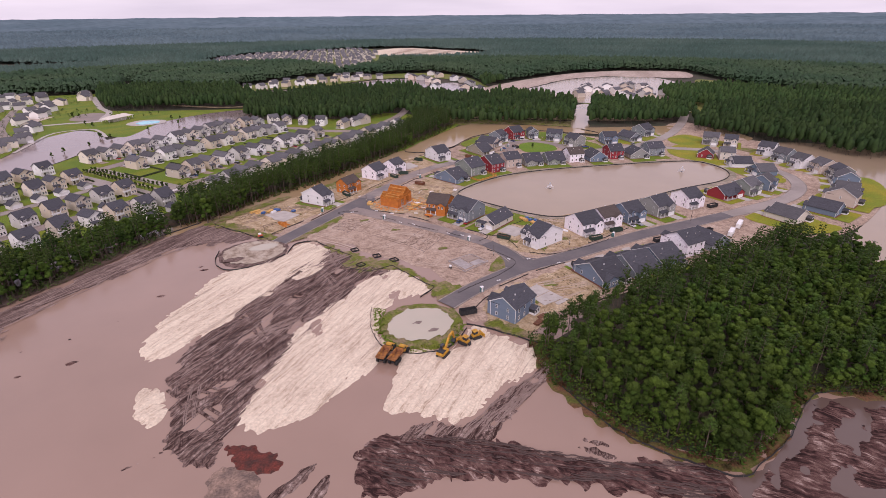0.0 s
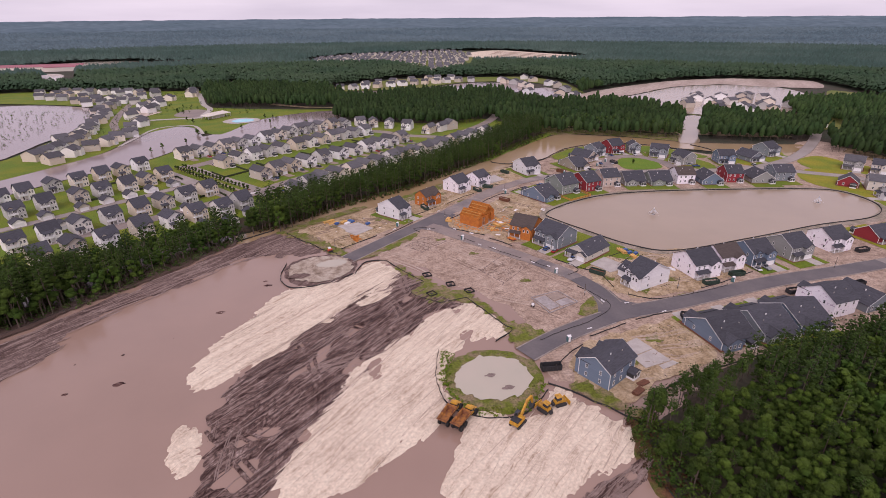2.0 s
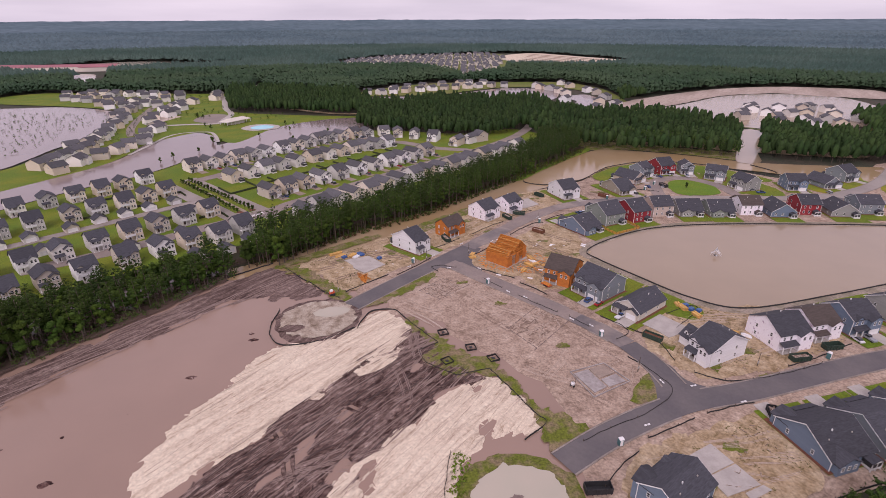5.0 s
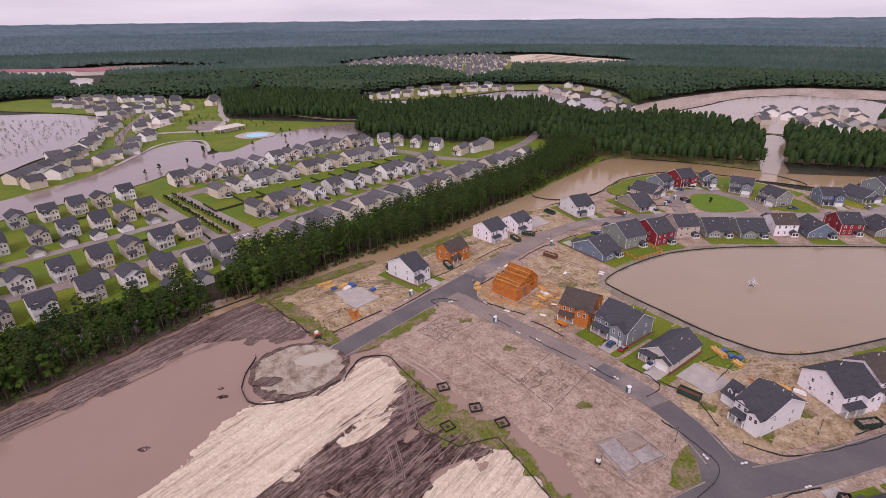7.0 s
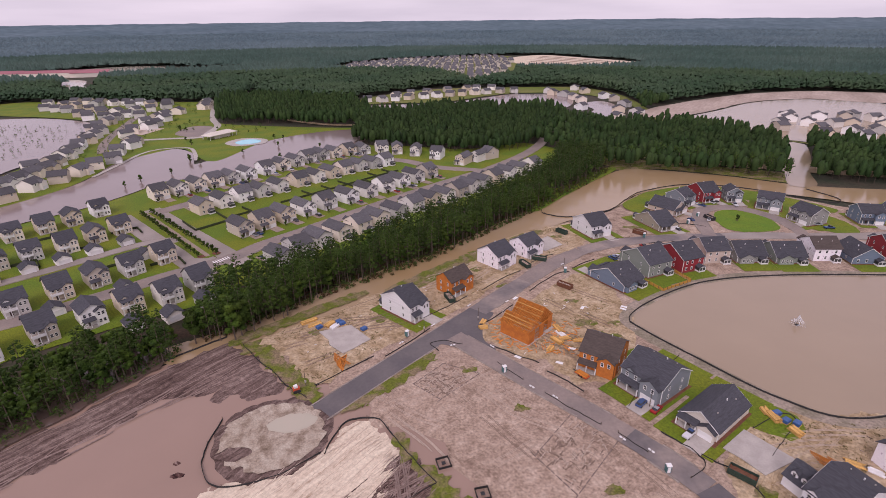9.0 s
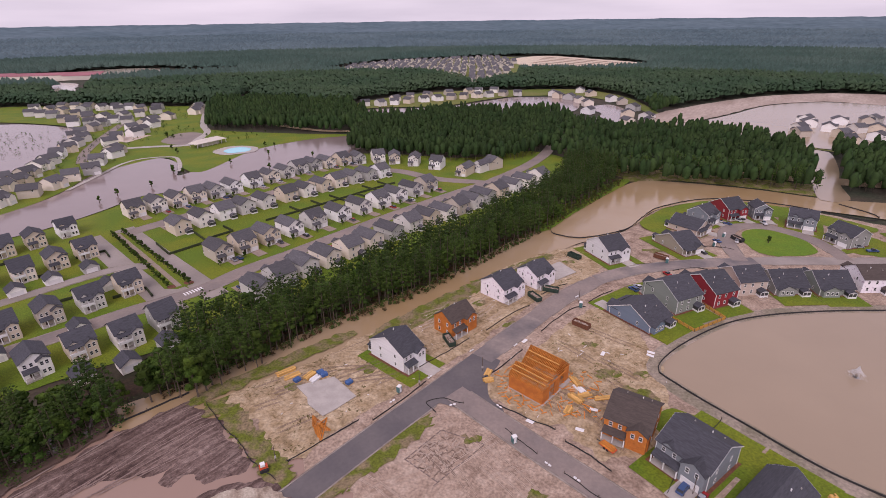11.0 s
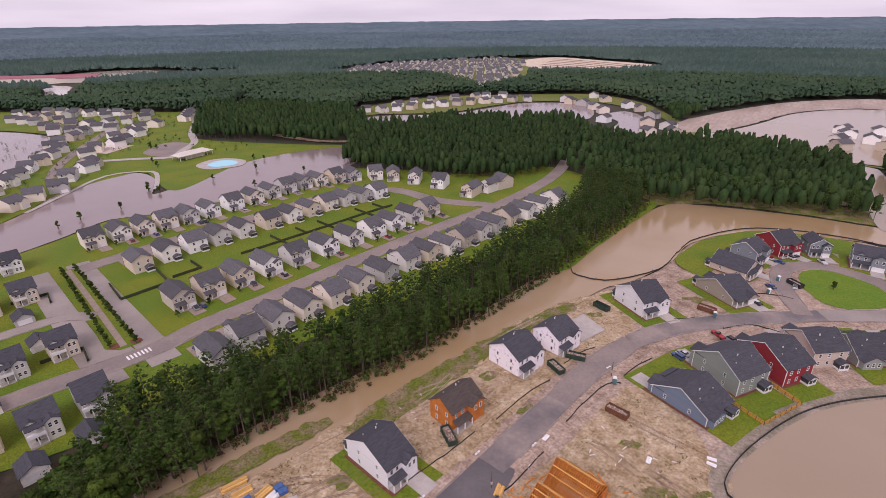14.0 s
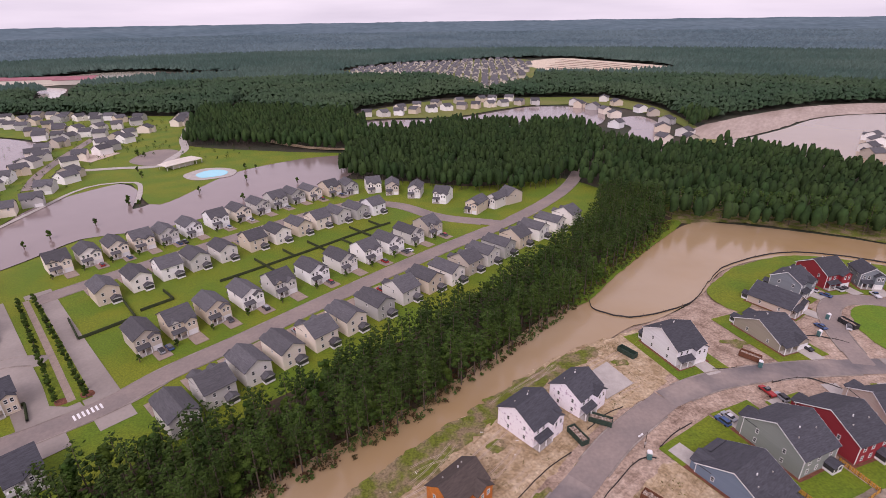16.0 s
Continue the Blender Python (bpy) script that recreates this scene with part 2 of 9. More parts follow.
def water_mat(name, deep, shallow, rough=0.14, scale=0.012, ripple=0.02):
    m = mat(name, deep, rough, 0.04, fine=0.05, coarse=scale, second=shallow, bump=0, sharp=0.2, spec=0.5)
    n, l = m.node_tree.nodes, m.node_tree.links
    tc, ns, bp = n.new("ShaderNodeTexCoord"), n.new("ShaderNodeTexNoise"), n.new("ShaderNodeBump")
    ns.inputs["Scale"].default_value, ns.inputs["Detail"].default_value = 1.2, 4
    bp.inputs["Strength"].default_value, bp.inputs["Distance"].default_value = 0.12, ripple
    l.new(tc.outputs["Object"], ns.inputs["Vector"])
    l.new(ns.outputs["Fac"], bp.inputs["Height"])
    l.new(bp.outputs[0], n["Principled BSDF"].inputs["Normal"])
    return m


M["flood"] = water_mat("muddy_flood_water", (0.305, 0.205, 0.158), (0.275, 0.184, 0.14))
# peaty water's own brown; under the pines it also serves as their shade
M["peat_shade_water"] = water_mat("peaty_and_tree_shade_water", (0.13, 0.088, 0.072), (0.10, 0.068, 0.056))
M["pond"] = water_mat("silty_pond_water", (0.31, 0.235, 0.158), (0.29, 0.217, 0.145))
M["ditch"] = water_mat("orange_brown_water", (0.30, 0.195, 0.085), (0.37, 0.28, 0.185))
M["lagoon"] = water_mat("grey_lagoon_water", (0.235, 0.18, 0.168), (0.215, 0.165, 0.155))
M["pool"] = water_mat("pool_water", (0.22, 0.62, 0.72), (0.25, 0.66, 0.74))
M["puddle"] = water_mat("pale_silt_puddle", (0.40, 0.37, 0.29), (0.44, 0.39, 0.31), scale=0.1)


def foliage(name, a, b, rand=0.3, stands=0.12):
    m = mat(name, a, 0.85, 0.3, fine=0.5, coarse=stands, second=b, bump=0, rand=rand, spec=0.2)
    n, l = m.node_tree.nodes, m.node_tree.links
    geo, add, hsv = n.new("ShaderNodeNewGeometry"), n.new("ShaderNodeMapRange"), n.new("ShaderNodeHueSaturation")
    add.inputs["To Min"].default_value, add.inputs["To Max"].default_value = 0.82, 1.18
    old = n["Principled BSDF"].inputs["Base Color"].links[0].from_socket
    l.new(geo.outputs["Random Per Island"], add.inputs["Value"])
    l.new(add.outputs[0], hsv.inputs["Value"])
    l.new(old, hsv.inputs["Color"])
    l.new(hsv.outputs[0], n["Principled BSDF"].inputs["Base Color"])
    return m


M["needles"] = foliage("pine_needles", (0.025, 0.055, 0.009), (0.042, 0.074, 0.011))
M["leaves"] = foliage("broad_leaves", (0.023, 0.052, 0.006), (0.042, 0.071, 0.008), 0.35)
M["shrub"] = foliage("shrub_leaves", (0.04, 0.078, 0.014), (0.058, 0.09, 0.018))
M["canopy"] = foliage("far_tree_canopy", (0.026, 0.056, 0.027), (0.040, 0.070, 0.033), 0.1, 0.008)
M["bark"] = mat("grey_brown_bark", (0.12, 0.09, 0.07), 0.95, 0.3, fine=3, coarse=0.5, bump=0.5, dist=0.05)
M["red_mulch"] = mat("red_brown_mulch", (0.16, 0.06, 0.035), 0.95, 0.3, fine=2, coarse=0.5)
M["shingle"] = mat("charcoal_shingles", (0.055, 0.056, 0.066), 0.9, 0.3, fine=1.6, coarse=0.5, bump=0.3, dist=0.03, rand=0.15, stretch=(0.5, 0.5, 5.0))
M["shingle_grey"] = mat("grey_shingles", (0.088, 0.086, 0.092), 0.9, 0.25, fine=1.6, coarse=0.5, bump=0.3, dist=0.03, rand=0.25, stretch=(0.5, 0.5, 5.0))
M["shingle_brown"] = mat("brown_shingles", (0.075, 0.058, 0.05), 0.85, 0.25, fine=1.6, coarse=0.5, bump=0.3, dist=0.03, stretch=(0.5, 0.5, 5.0))
M["white"] = mat("white_trim_paint", (0.78, 0.77, 0.76), 0.6, 0.04, fine=2, coarse=0.4, bump=0.05)
M["glass"] = mat("window_glass", (0.03, 0.034, 0.04), 0.08, 0.2, fine=1, coarse=0.8, bump=0, spec=0.6)
M["screen"] = mat("porch_screen", (0.05, 0.05, 0.052), 0.5, 0.2, fine=1, coarse=0.8, bump=0)


def siding(name, c):
    return mat(name, c, 0.7, 0.10, big=0.06, fine=1.0, coarse=0.3, bump=0.35, dist=0.04, stretch=(0.15, 0.15, 6.0))


for key, c in dict(side_white=(0.72, 0.71, 0.72), side_blue=(0.15, 0.20, 0.265), side_slate=(0.21, 0.235, 0.255), side_grey=(0.29, 0.29, 0.275),
                   side_green=(0.24, 0.265, 0.235), side_red=(0.28, 0.028, 0.035), side_tan=(0.52, 0.43, 0.36), side_khaki=(0.33, 0.29, 0.23),
                   side_beige=(0.60, 0.55, 0.48)).items():
    M[key] = siding(key, c)
M["wrap"] = mat("white_house_wrap", (0.84, 0.80, 0.83), 0.55, 0.05, fine=2.5, coarse=0.9, second=(0.52, 0.42, 0.50), spread=0.37, sharp=0.03, bump=0.1)
M["osb"] = mat("orange_sheathing", (0.52, 0.175, 0.03), 0.85, 0.18, fine=2.5, coarse=0.5, second=(0.42, 0.13, 0.025), bump=0.1)
M["timber"] = mat("raw_framing_timber", (0.60, 0.215, 0.035), 0.8, 0.2, fine=3, coarse=0.6, rand=0.15, bump=0.1)
M["lumber"] = mat("pale_lumber", (0.62, 0.36, 0.11), 0.8, 0.2, fine=3, coarse=0.6, rand=0.25, bump=0.1)
M["side_mix"] = pick_mat("mixed_siding", [(0.80, 0.76, 0.70), (0.66, 0.63, 0.59), (0.84, 0.82, 0.79), (0.55, 0.53, 0.50), (0.76, 0.68, 0.58),
                                          (0.43, 0.42, 0.40), (0.62, 0.53, 0.42), (0.82, 0.81, 0.80), (0.50, 0.44, 0.37)])
M["car_mix"] = pick_mat("car_paint", [(0.6, 0.6, 0.62), (0.04, 0.04, 0.045), (0.3, 0.31, 0.33), (0.33, 0.03, 0.03), (0.05, 0.09, 0.2), (0.12, 0.12, 0.13)], 0.25)
M["tyre"] = mat("black_rubber", (0.02, 0.02, 0.02), 0.9, 0.1, bump=0)
M["yellow"] = mat("worn_yellow_paint", (0.52, 0.27, 0.025), 0.55, 0.25, fine=2.5, coarse=0.9, second=(0.30, 0.15, 0.03), spread=0.4)
M["rust"] = mat("rusty_brown_steel", (0.16, 0.065, 0.035), 0.8, 0.3, fine=2.5, coarse=0.9)
M["dark_steel"] = mat("dark_steel", (0.03, 0.03, 0.032), 0.6, 0.2, fine=2, coarse=1)
M["dark_green"] = mat("dark_green_steel", (0.03, 0.055, 0.04), 0.6, 0.25, fine=2, coarse=1)
M["debris"] = mat("building_rubbish", (0.45, 0.36, 0.30), 0.9, 0.5, fine=2.5, coarse=1.5, second=(0.14, 0.09, 0.06), bump=0.8, dist=0.3)
M["blue_tarp"] = mat("blue_tarpaulin", (0.05, 0.12, 0.30), 0.5, 0.15, fine=2, coarse=1)
M["teal"] = mat("teal_plastic", (0.07, 0.17, 0.17), 0.5, 0.1, fine=2, coarse=1)
M["hedge"] = foliage("dark_hedge", (0.022, 0.03, 0.012), (0.03, 0.038, 0.014), 0.2)
M["wood_fence"] = mat("fence_timber", (0.56, 0.29, 0.05), 0.85, 0.15, fine=2, coarse=0.6)
M["orange_red"] = mat("orange_red_paint", (0.60, 0.10, 0.04), 0.5, 0.1, fine=2, coarse=1)
M["concrete_dust"] = mat("sandy_pond_bank", (0.30, 0.245, 0.195), 0.9, 0.35, fine=1.2, coarse=0.12, second=(0.19, 0.165, 0.115), bump=0.5)
M["wet_slab"] = mat("wet_grey_slab", (0.34, 0.31, 0.295), 0.55, 0.15, fine=1.2, coarse=0.3, second=(0.26, 0.225, 0.21), bump=0.05)
M["dry_grass"] = foliage("dry_olive_grass", (0.115, 0.105, 0.030), (0.185, 0.150, 0.075), 0.2, 0.1)
M["mud_dark"] = mat("dark_damp_trench", (0.20, 0.15, 0.13), 0.8, 0.3, fine=1.5, coarse=0.4)
M["bracken"] = foliage("red_brown_bracken", (0.075, 0.034, 0.016), (0.05, 0.042, 0.014), 0.2)
M["silt_floor"] = churned("silted_floor", [(0.28, (0.17, 0.128, 0.092)), (0.42, (0.265, 0.208, 0.158)), (0.52, (0.34, 0.28, 0.22)), (0.66, (0.41, 0.355, 0.285))], 20, 0.7, 0.35, 2.0, 0.1, 0.4, 0.85, 0.5, 0.15, 2.0, 0.25, 0.12, 8.0)
M["track"] = mat("pressed_track", (0.23, 0.175, 0.155), 0.8, 0.4, fine=2.4, coarse=0.5, second=(0.12, 0.085, 0.075), bump=0.6)
M["red_peat"] = mat("red_brown_peat", (0.13, 0.028, 0.018), 0.85, 0.5, fine=2.0, coarse=0.4, second=(0.06, 0.022, 0.016), bump=0.9, dist=0.3)
M["tan_spoil"] = mat("tan_spoil_heap", (0.27, 0.185, 0.14), 0.9, 0.4, fine=1.8, coarse=0.3, second=(0.15, 0.105, 0.085), bump=0.9, dist=0.3)
# crowns near the horizon: leaf colour lightened and blued to stand for haze
M["hazy_far_canopy"] = foliage("haze_paled_far_canopy", (0.070, 0.112, 0.130), (0.095, 0.140, 0.156), 0.1, 0.0022)
M["bank_mud"] = churned("streaked_bank_mud", [(0.26, (0.060, 0.038, 0.033)), (0.44, (0.115, 0.077, 0.066)), (0.58, (0.175, 0.124, 0.107)), (0.78, (0.29, 0.22, 0.19))], -34, 0.08, 0.8, 1.0, 0.05, 0.5, 0.85, 0.6, 0.25, 1.7, 0.38, 0.12, 9.0,
                        tracks=((-34, 0.9, 0.012, 0.04, 0.10, 0.8), (-60, 0.8, 0.03, 0.035, 0.09, 0.4)))
M["belt_floor"] = mat("pine_litter", (0.055, 0.032, 0.018), 0.95, 0.4, fine=1.0, coarse=0.15, second=(0.03, 0.03, 0.013), bump=0.4)
# blue added to the middle-distance leaf colour in place of haze
M["hazy_mid_canopy"] = foliage("haze_blued_mid_canopy", (0.038, 0.075, 0.060), (0.060, 0.098, 0.078), 0.1, 0.004)
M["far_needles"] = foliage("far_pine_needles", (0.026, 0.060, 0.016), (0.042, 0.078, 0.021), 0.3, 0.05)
M["sand_grey"] = mat("grey_graded_sand", (0.42, 0.34, 0.285), 0.9, 0.2, fine=0.3, coarse=0.03, second=(0.30, 0.235, 0.19), bump=0.2, stretch=(1.0, 0.2, 1.0), turn=-30)


# ---- shape helpers ----
from mathutils.geometry import delaunay_2d_cdt


def part(name, bm, material, parent=None, label=""):
    me = bpy.data.meshes.new(name)
    bm.normal_update()
    bm.to_mesh(me)
    bm.free()
    for m in material if isinstance(material, (list, tuple)) else [material]:
        me.materials.append(m)
    ob = new(name, me)
    if parent is not None:
        ob.parent = parent
    if label:
        tagged(ob, label)
    return ob


def share(name, mesh, parent, m, label=""):
    ob = new(name, mesh)
    ob.parent = parent
    ob.matrix_basis = m
    if label:
        tagged(ob, label)
    return ob


def from_arrays(name, verts, faces, material, smooth=False):
    """A mesh from numpy arrays: verts (n, 3) and faces (m, k)."""
    me = bpy.data.meshes.new(name)
    verts, faces = np.asarray(verts, np.float32), np.asarray(faces, np.int32)
    k = faces.shape[1]
    me.vertices.add(len(verts))
    me.vertices.foreach_set("co", verts.ravel())
    me.loops.add(faces.size)
    me.loops.foreach_set("vertex_index", faces.ravel())
    me.polygons.add(len(faces))
    me.polygons.foreach_set("loop_start", np.arange(0, faces.size, k, dtype=np.int32))
    me.polygons.foreach_set("loop_total", np.full(len(faces), k, np.int32))
    me.update(calc_edges=True)
    me.validate()
    if smooth:
        me.polygons.foreach_set("use_smooth", np.ones(len(faces), bool))
    me.materials.append(material)
    return me


def smooth_line(points, step=2.0, closed=False):
    """A Catmull-Rom line through the points, sampled about every step metres."""
    p = [np.array(q, float) for q in points]
    n = len(p)
    out = []
    for i in range(n if closed else n - 1):
        a, b, c, d = (p[(i + k) % n] if closed else p[min(max(i + k, 0), n - 1)] for k in (-1, 0, 1, 2))
        count = max(2, int(np.linalg.norm(c - b) / step))
        for s in np.arange(count) / count:
            out.append(0.5 * (2 * b + (c - a) * s + (2 * a - 5 * b + 4 * c - d) * s * s + (3 * b - a - 3 * c + d) * s ** 3))
    if not closed:
        out.append(p[-1])
    return np.array(out)


def ragged(line, amount, size, seed=0):
    """Shifts a line's points by noise, for worn and muddy edges."""
    if not amount:
        return line
    out = line.copy()
    for i, (x, y) in enumerate(line):
        v = noise.noise_vector(Vector((x / size, y / size, seed * 7.3))) + 0.5 * noise.noise_vector(Vector((x / size * 3, y / size * 3, seed * 3.1)))
        out[i] += amount * (0.7 * np.array(v[:2]) + np.array((0.62, 0.78)) * v[2] * 1.3)
    return out


def inside(pts, poly):
    x, y = pts[:, 0], pts[:, 1]
    hit = np.zeros(len(pts), bool)
    for (ax, ay), (bx, by) in zip(poly, np.roll(poly, -1, 0)):
        cut = (ay > y) != (by > y)
        with np.errstate(divide="ignore", invalid="ignore"):
            hit ^= cut & (x < (bx - ax) * (y - ay) / (by - ay) + ax)
    return hit


def edge_distance(pts, poly):
    best = np.full(len(pts), 1e9)
    for a, b in zip(poly, np.roll(poly, -1, 0)):
        d = b - a
        s = np.clip(((pts - a) @ d) / max(d @ d, 1e-9), 0, 1)
        best = np.minimum(best, np.linalg.norm(pts - (a + s[:, None] * d), axis=1))
    return best


def sheet(name, outline, z, material, step=3.0, grid=8.0, rag=0.0, size=6.0, bank=0.0, slope=2.0, height=None, smooth=True, seed=0, sharp=False, kind="structure", label="", category=""):
    """A piece of ground within an outline. bank: how far its edge falls below z; height(x, y, d): its relief."""
    line = np.array(outline, float) if sharp else smooth_line(outline, step, True)
    line = ragged(line, rag, size, seed)
    lo, hi = line.min(0), line.max(0)
    gx, gy = np.meshgrid(np.arange(lo[0] + grid * 0.5, hi[0], grid), np.arange(lo[1] + grid * 0.5, hi[1], grid))
    pts = np.c_[gx.ravel(), gy.ravel()]
    pts += np.random.default_rng(seed + 5).uniform(-0.25, 0.25, pts.shape) * grid
    if len(pts):
        pts = pts[inside(pts, line)]
    if len(pts):
        pts = pts[edge_distance(pts, line) > min(grid, step) * 0.5]
    every = np.r_[line, pts] if len(pts) else line
    v2, _, faces, *_ = delaunay_2d_cdt([Vector(p) for p in every], [], [list(range(len(line)))], 1, 0.001)
    co = np.array([(v.x, v.y) for v in v2])
    d = edge_distance(co, line)
    zs = z - bank * (1 - np.clip(d / slope, 0, 1)) if bank else np.full(len(co), float(z))
    if height:
        zs = zs + np.array([height(x, y, e) for (x, y), e in zip(co, d)])
    tri = np.array([f for f in faces if len(f) == 3])
    a, b, c = co[tri[:, 0]], co[tri[:, 1]], co[tri[:, 2]]
    area = (b[:, 0] - a[:, 0]) * (c[:, 1] - a[:, 1]) - (b[:, 1] - a[:, 1]) * (c[:, 0] - a[:, 0])
    tri[area < 0] = tri[area < 0][:, ::-1]
    ob = new(name, from_arrays(name, np.c_[co, zs], tri, material, smooth))
    return tagged(ob, label, category, kind=kind)


def ribbon(name, points, profile, material, step=2.5, z=0.0, closed=False, kind="structure", label="", category="", parent=None):
    """A strip along a line; profile: (offset to the left, height) pairs across it."""
    line = smooth_line(points, step, closed)
    t = np.gradient(line, axis=0) if not closed else np.roll(line, -1, 0) - np.roll(line, 1, 0)
    t /= np.maximum(np.linalg.norm(t, axis=1, keepdims=True), 1e-9)
    left = np.c_[-t[:, 1], t[:, 0]]
    k = len(profile)
    verts = np.concatenate([np.c_[line + o * left, np.full(len(line), z + h)] for o, h in profile])
    n = len(line)
    faces = []
    for j in range(k - 1):
        for i in range(n if closed else n - 1):
            i2 = (i + 1) % n
            faces.append((j * n + i, (j + 1) * n + i, (j + 1) * n + i2, j * n + i2))
    faces = np.array(faces)[:, ::-1]
    me = from_arrays(name, verts, faces, material)
    ob = new(name, me)
    if parent is not None:
        ob.parent = parent
        return ob
    return tagged(ob, label, category, kind=kind)


def relief(amount, size, turn=None, stretch=6.0, seed=0.0, base=0.0):
    """Uneven ground; with a turn (degrees), in ridges that run that way."""
    c, s = (math.cos(radians(turn)), math.sin(radians(turn))) if turn is not None else (1, 0)

    def height(x, y, d):
        u, v = (x * c + y * s) / (stretch if turn is not None else 1), -x * s + y * c
        n = noise.noise(Vector((u / size, v / size, seed))) + 0.5 * noise.noise(Vector((u / size * 2.3, v / size * 2.3, seed + 9)))
        return base + amount * n * min(1, d / 1.5)
    return height


def rutted(amount, size, turn, stretch=8.0, seed=0.0, dip=0.0, pool=7.0, sill=0.12, sway=0.5):
    """Furrows that run one way, with hollows deep enough to hold water."""
    c, s = math.cos(radians(turn)), math.sin(radians(turn))

    def height(x, y, d):
        w = sway * noise.noise(Vector((x / 14, y / 14, seed + 3)))
        u, v = (x * c + y * s) / stretch, -x * s + y * c + w
        h = amount * (noise.noise(Vector((u / size, v / size, seed))) + 0.5 * noise.noise(Vector((u / size * 2.3, v / size * 2.3, seed + 9))))
        if dip:
            p = noise.noise(Vector((x * c + y * s, (v - w) * 2.0, seed * 31)) / pool)
            h -= dip * min(1, max(0, (p - sill) / 0.15))
        return h * min(1, 0.35 + d / 2)
    return height


# ---- the ground, to the horizon ----
HUB = (0, 300)


def build_ground():
    radii = [0, 60, 120, 200, 300, 420, 560, 720, 900, 1150, 1500, 1900, 2400, 3000, 3600, 4100, 4550, 4700]
    rings, around = [], 96
    for r in radii:
        z = -0.8 if r < 2500 else -0.8 + 74 * ((r - 2500) / 2200) ** 1.6
        for i in range(around):
            a = 2 * math.pi * i / around
            rings.append((HUB[0] + r * math.cos(a), HUB[1] + r * math.sin(a), z))
    faces = []
    for j in range(len(radii) - 1):
        for i in range(around):
            k = (i + 1) % around
            faces.append((j * around + i, (j + 1) * around + i, (j + 1) * around + k, j * around + k))
    ob = new("ground", from_arrays("ground", rings, faces, M["forest_floor"], True))
    tagged(ob, "dark flat wooded ground reaching the horizon", "ground", kind="structure")
    # the last strip of woods at the horizon, paled and blued for haze
    verts, fs = [], []
    n = 720
    for i in range(n):
        a = 2 * math.pi * i / n
        for r, z in ((2900, 8), (3400, 24), (4000, 48), (4500, 73), (4690, 86)):
            zz = z + 5 * noise.noise(Vector((math.cos(a) * 30, math.sin(a) * 30, r))) + 3 * noise.noise(Vector((math.cos(a) * 120, math.sin(a) * 120, r)))
            verts.append((HUB[0] + r * math.cos(a), HUB[1] + r * math.sin(a), zz))
    for i in range(n):
        k = (i + 1) % n
        for j in range(4):
            fs.append((i * 5 + j, i * 5 + j + 1, k * 5 + j + 1, k * 5 + j))
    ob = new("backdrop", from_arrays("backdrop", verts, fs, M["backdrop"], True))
    tagged(ob, "band of distant woods at the horizon, coloured blue-grey for haze", "backdrop", kind="structure")


build_ground()

# ---- water ----
sheet("water_flood", [(-190, 60), (-160, 140), (-128, 190), (-88, 240), (-50, 245), (-20, 235), (40, 190), (75, 130), (95, 95), (175, 80), (190, -60), (-200, -70)],
      -0.1, M["flood"], grid=40, kind="structure", label="brown flood water standing over the cleared site", category="flood water")
sheet("water_ditch", [(-106, 236), (-78, 260), (-53, 288), (-23, 317), (9, 351), (36, 384), (57, 399), (80, 386), (56, 366), (30, 340), (5, 318), (-20, 290), (-48, 258), (-76, 232)],
      -0.08, M["ditch"], grid=20, label="orange-brown flooded ditch along the tree belt", category="ditch water")
sheet("water_back_pond", [(45, 372), (46, 392), (70, 420), (95, 452), (119, 478), (140, 480), (190, 463), (235, 440), (300, 430), (350, 420), (360, 360), (300, 350), (255, 395), (200, 425), (150, 435), (115, 420), (95, 395), (66, 372)],
      -0.09, M["ditch"], grid=30, label="brown flooded pond behind the new houses", category="pond water")
def grow(poly, d):
    """The outline moved out by d metres."""
    p = np.array(poly, float)
    t = np.roll(p, -1, 0) - np.roll(p, 1, 0)
    n = np.c_[t[:, 1], -t[:, 0]] / np.linalg.norm(t, axis=1, keepdims=True)
    area = np.sum(p[:, 0] * np.roll(p[:, 1], -1) - p[:, 1] * np.roll(p[:, 0], -1))
    return [tuple(q) for q in p + n * d * (1 if area > 0 else -1)]


sheet("water_lagoon", grow([(-340, 270), (-303, 343), (-294, 363), (-285, 384), (-273, 420), (-272, 452), (-279, 495), (-263, 538), (-244, 527), (-228, 500), (-210, 492), (-193, 560), (-155, 613), (-109, 628), (-100, 585),
                       (-120, 536), (-160, 490), (-182, 465), (-212, 450), (-222, 440), (-229, 413), (-240, 386), (-259, 360), (-273, 331), (-281, 312), (-305, 265)], 5),
      -0.06, M["lagoon"], grid=30, label="grey flooded lagoon behind the finished houses", category="lagoon water")

# ---- land ----
DEV = [(-78, 242), (-56, 261), (-38, 281), (-16, 307), (8, 331), (33, 352), (54, 366), (70, 376), (88, 388), (103, 407), (122, 426), (155, 440), (193, 431), (228, 402),
       (262, 385), (300, 410), (330, 440), (354, 438), (352, 392), (354, 362), (364, 340), (361, 300), (363, 283), (355, 253), (340, 219), (322, 198), (300, 184), (275, 172), (255, 164), (240, 160), (200, 160), (136, 138), (98, 126), (70, 115), (60, 104), (46, 111),
       (36, 118), (31, 134), (26, 150), (13, 171), (0, 187), (-14, 195), (-32, 207), (-46, 215)]
sheet("ground_building_site", DEV, 0.1, M["dirt"], grid=12, rag=0.6, bank=0.8, slope=3, height=relief(0.06, 9), label="graded pinkish dirt of the building site", category="dirt ground")
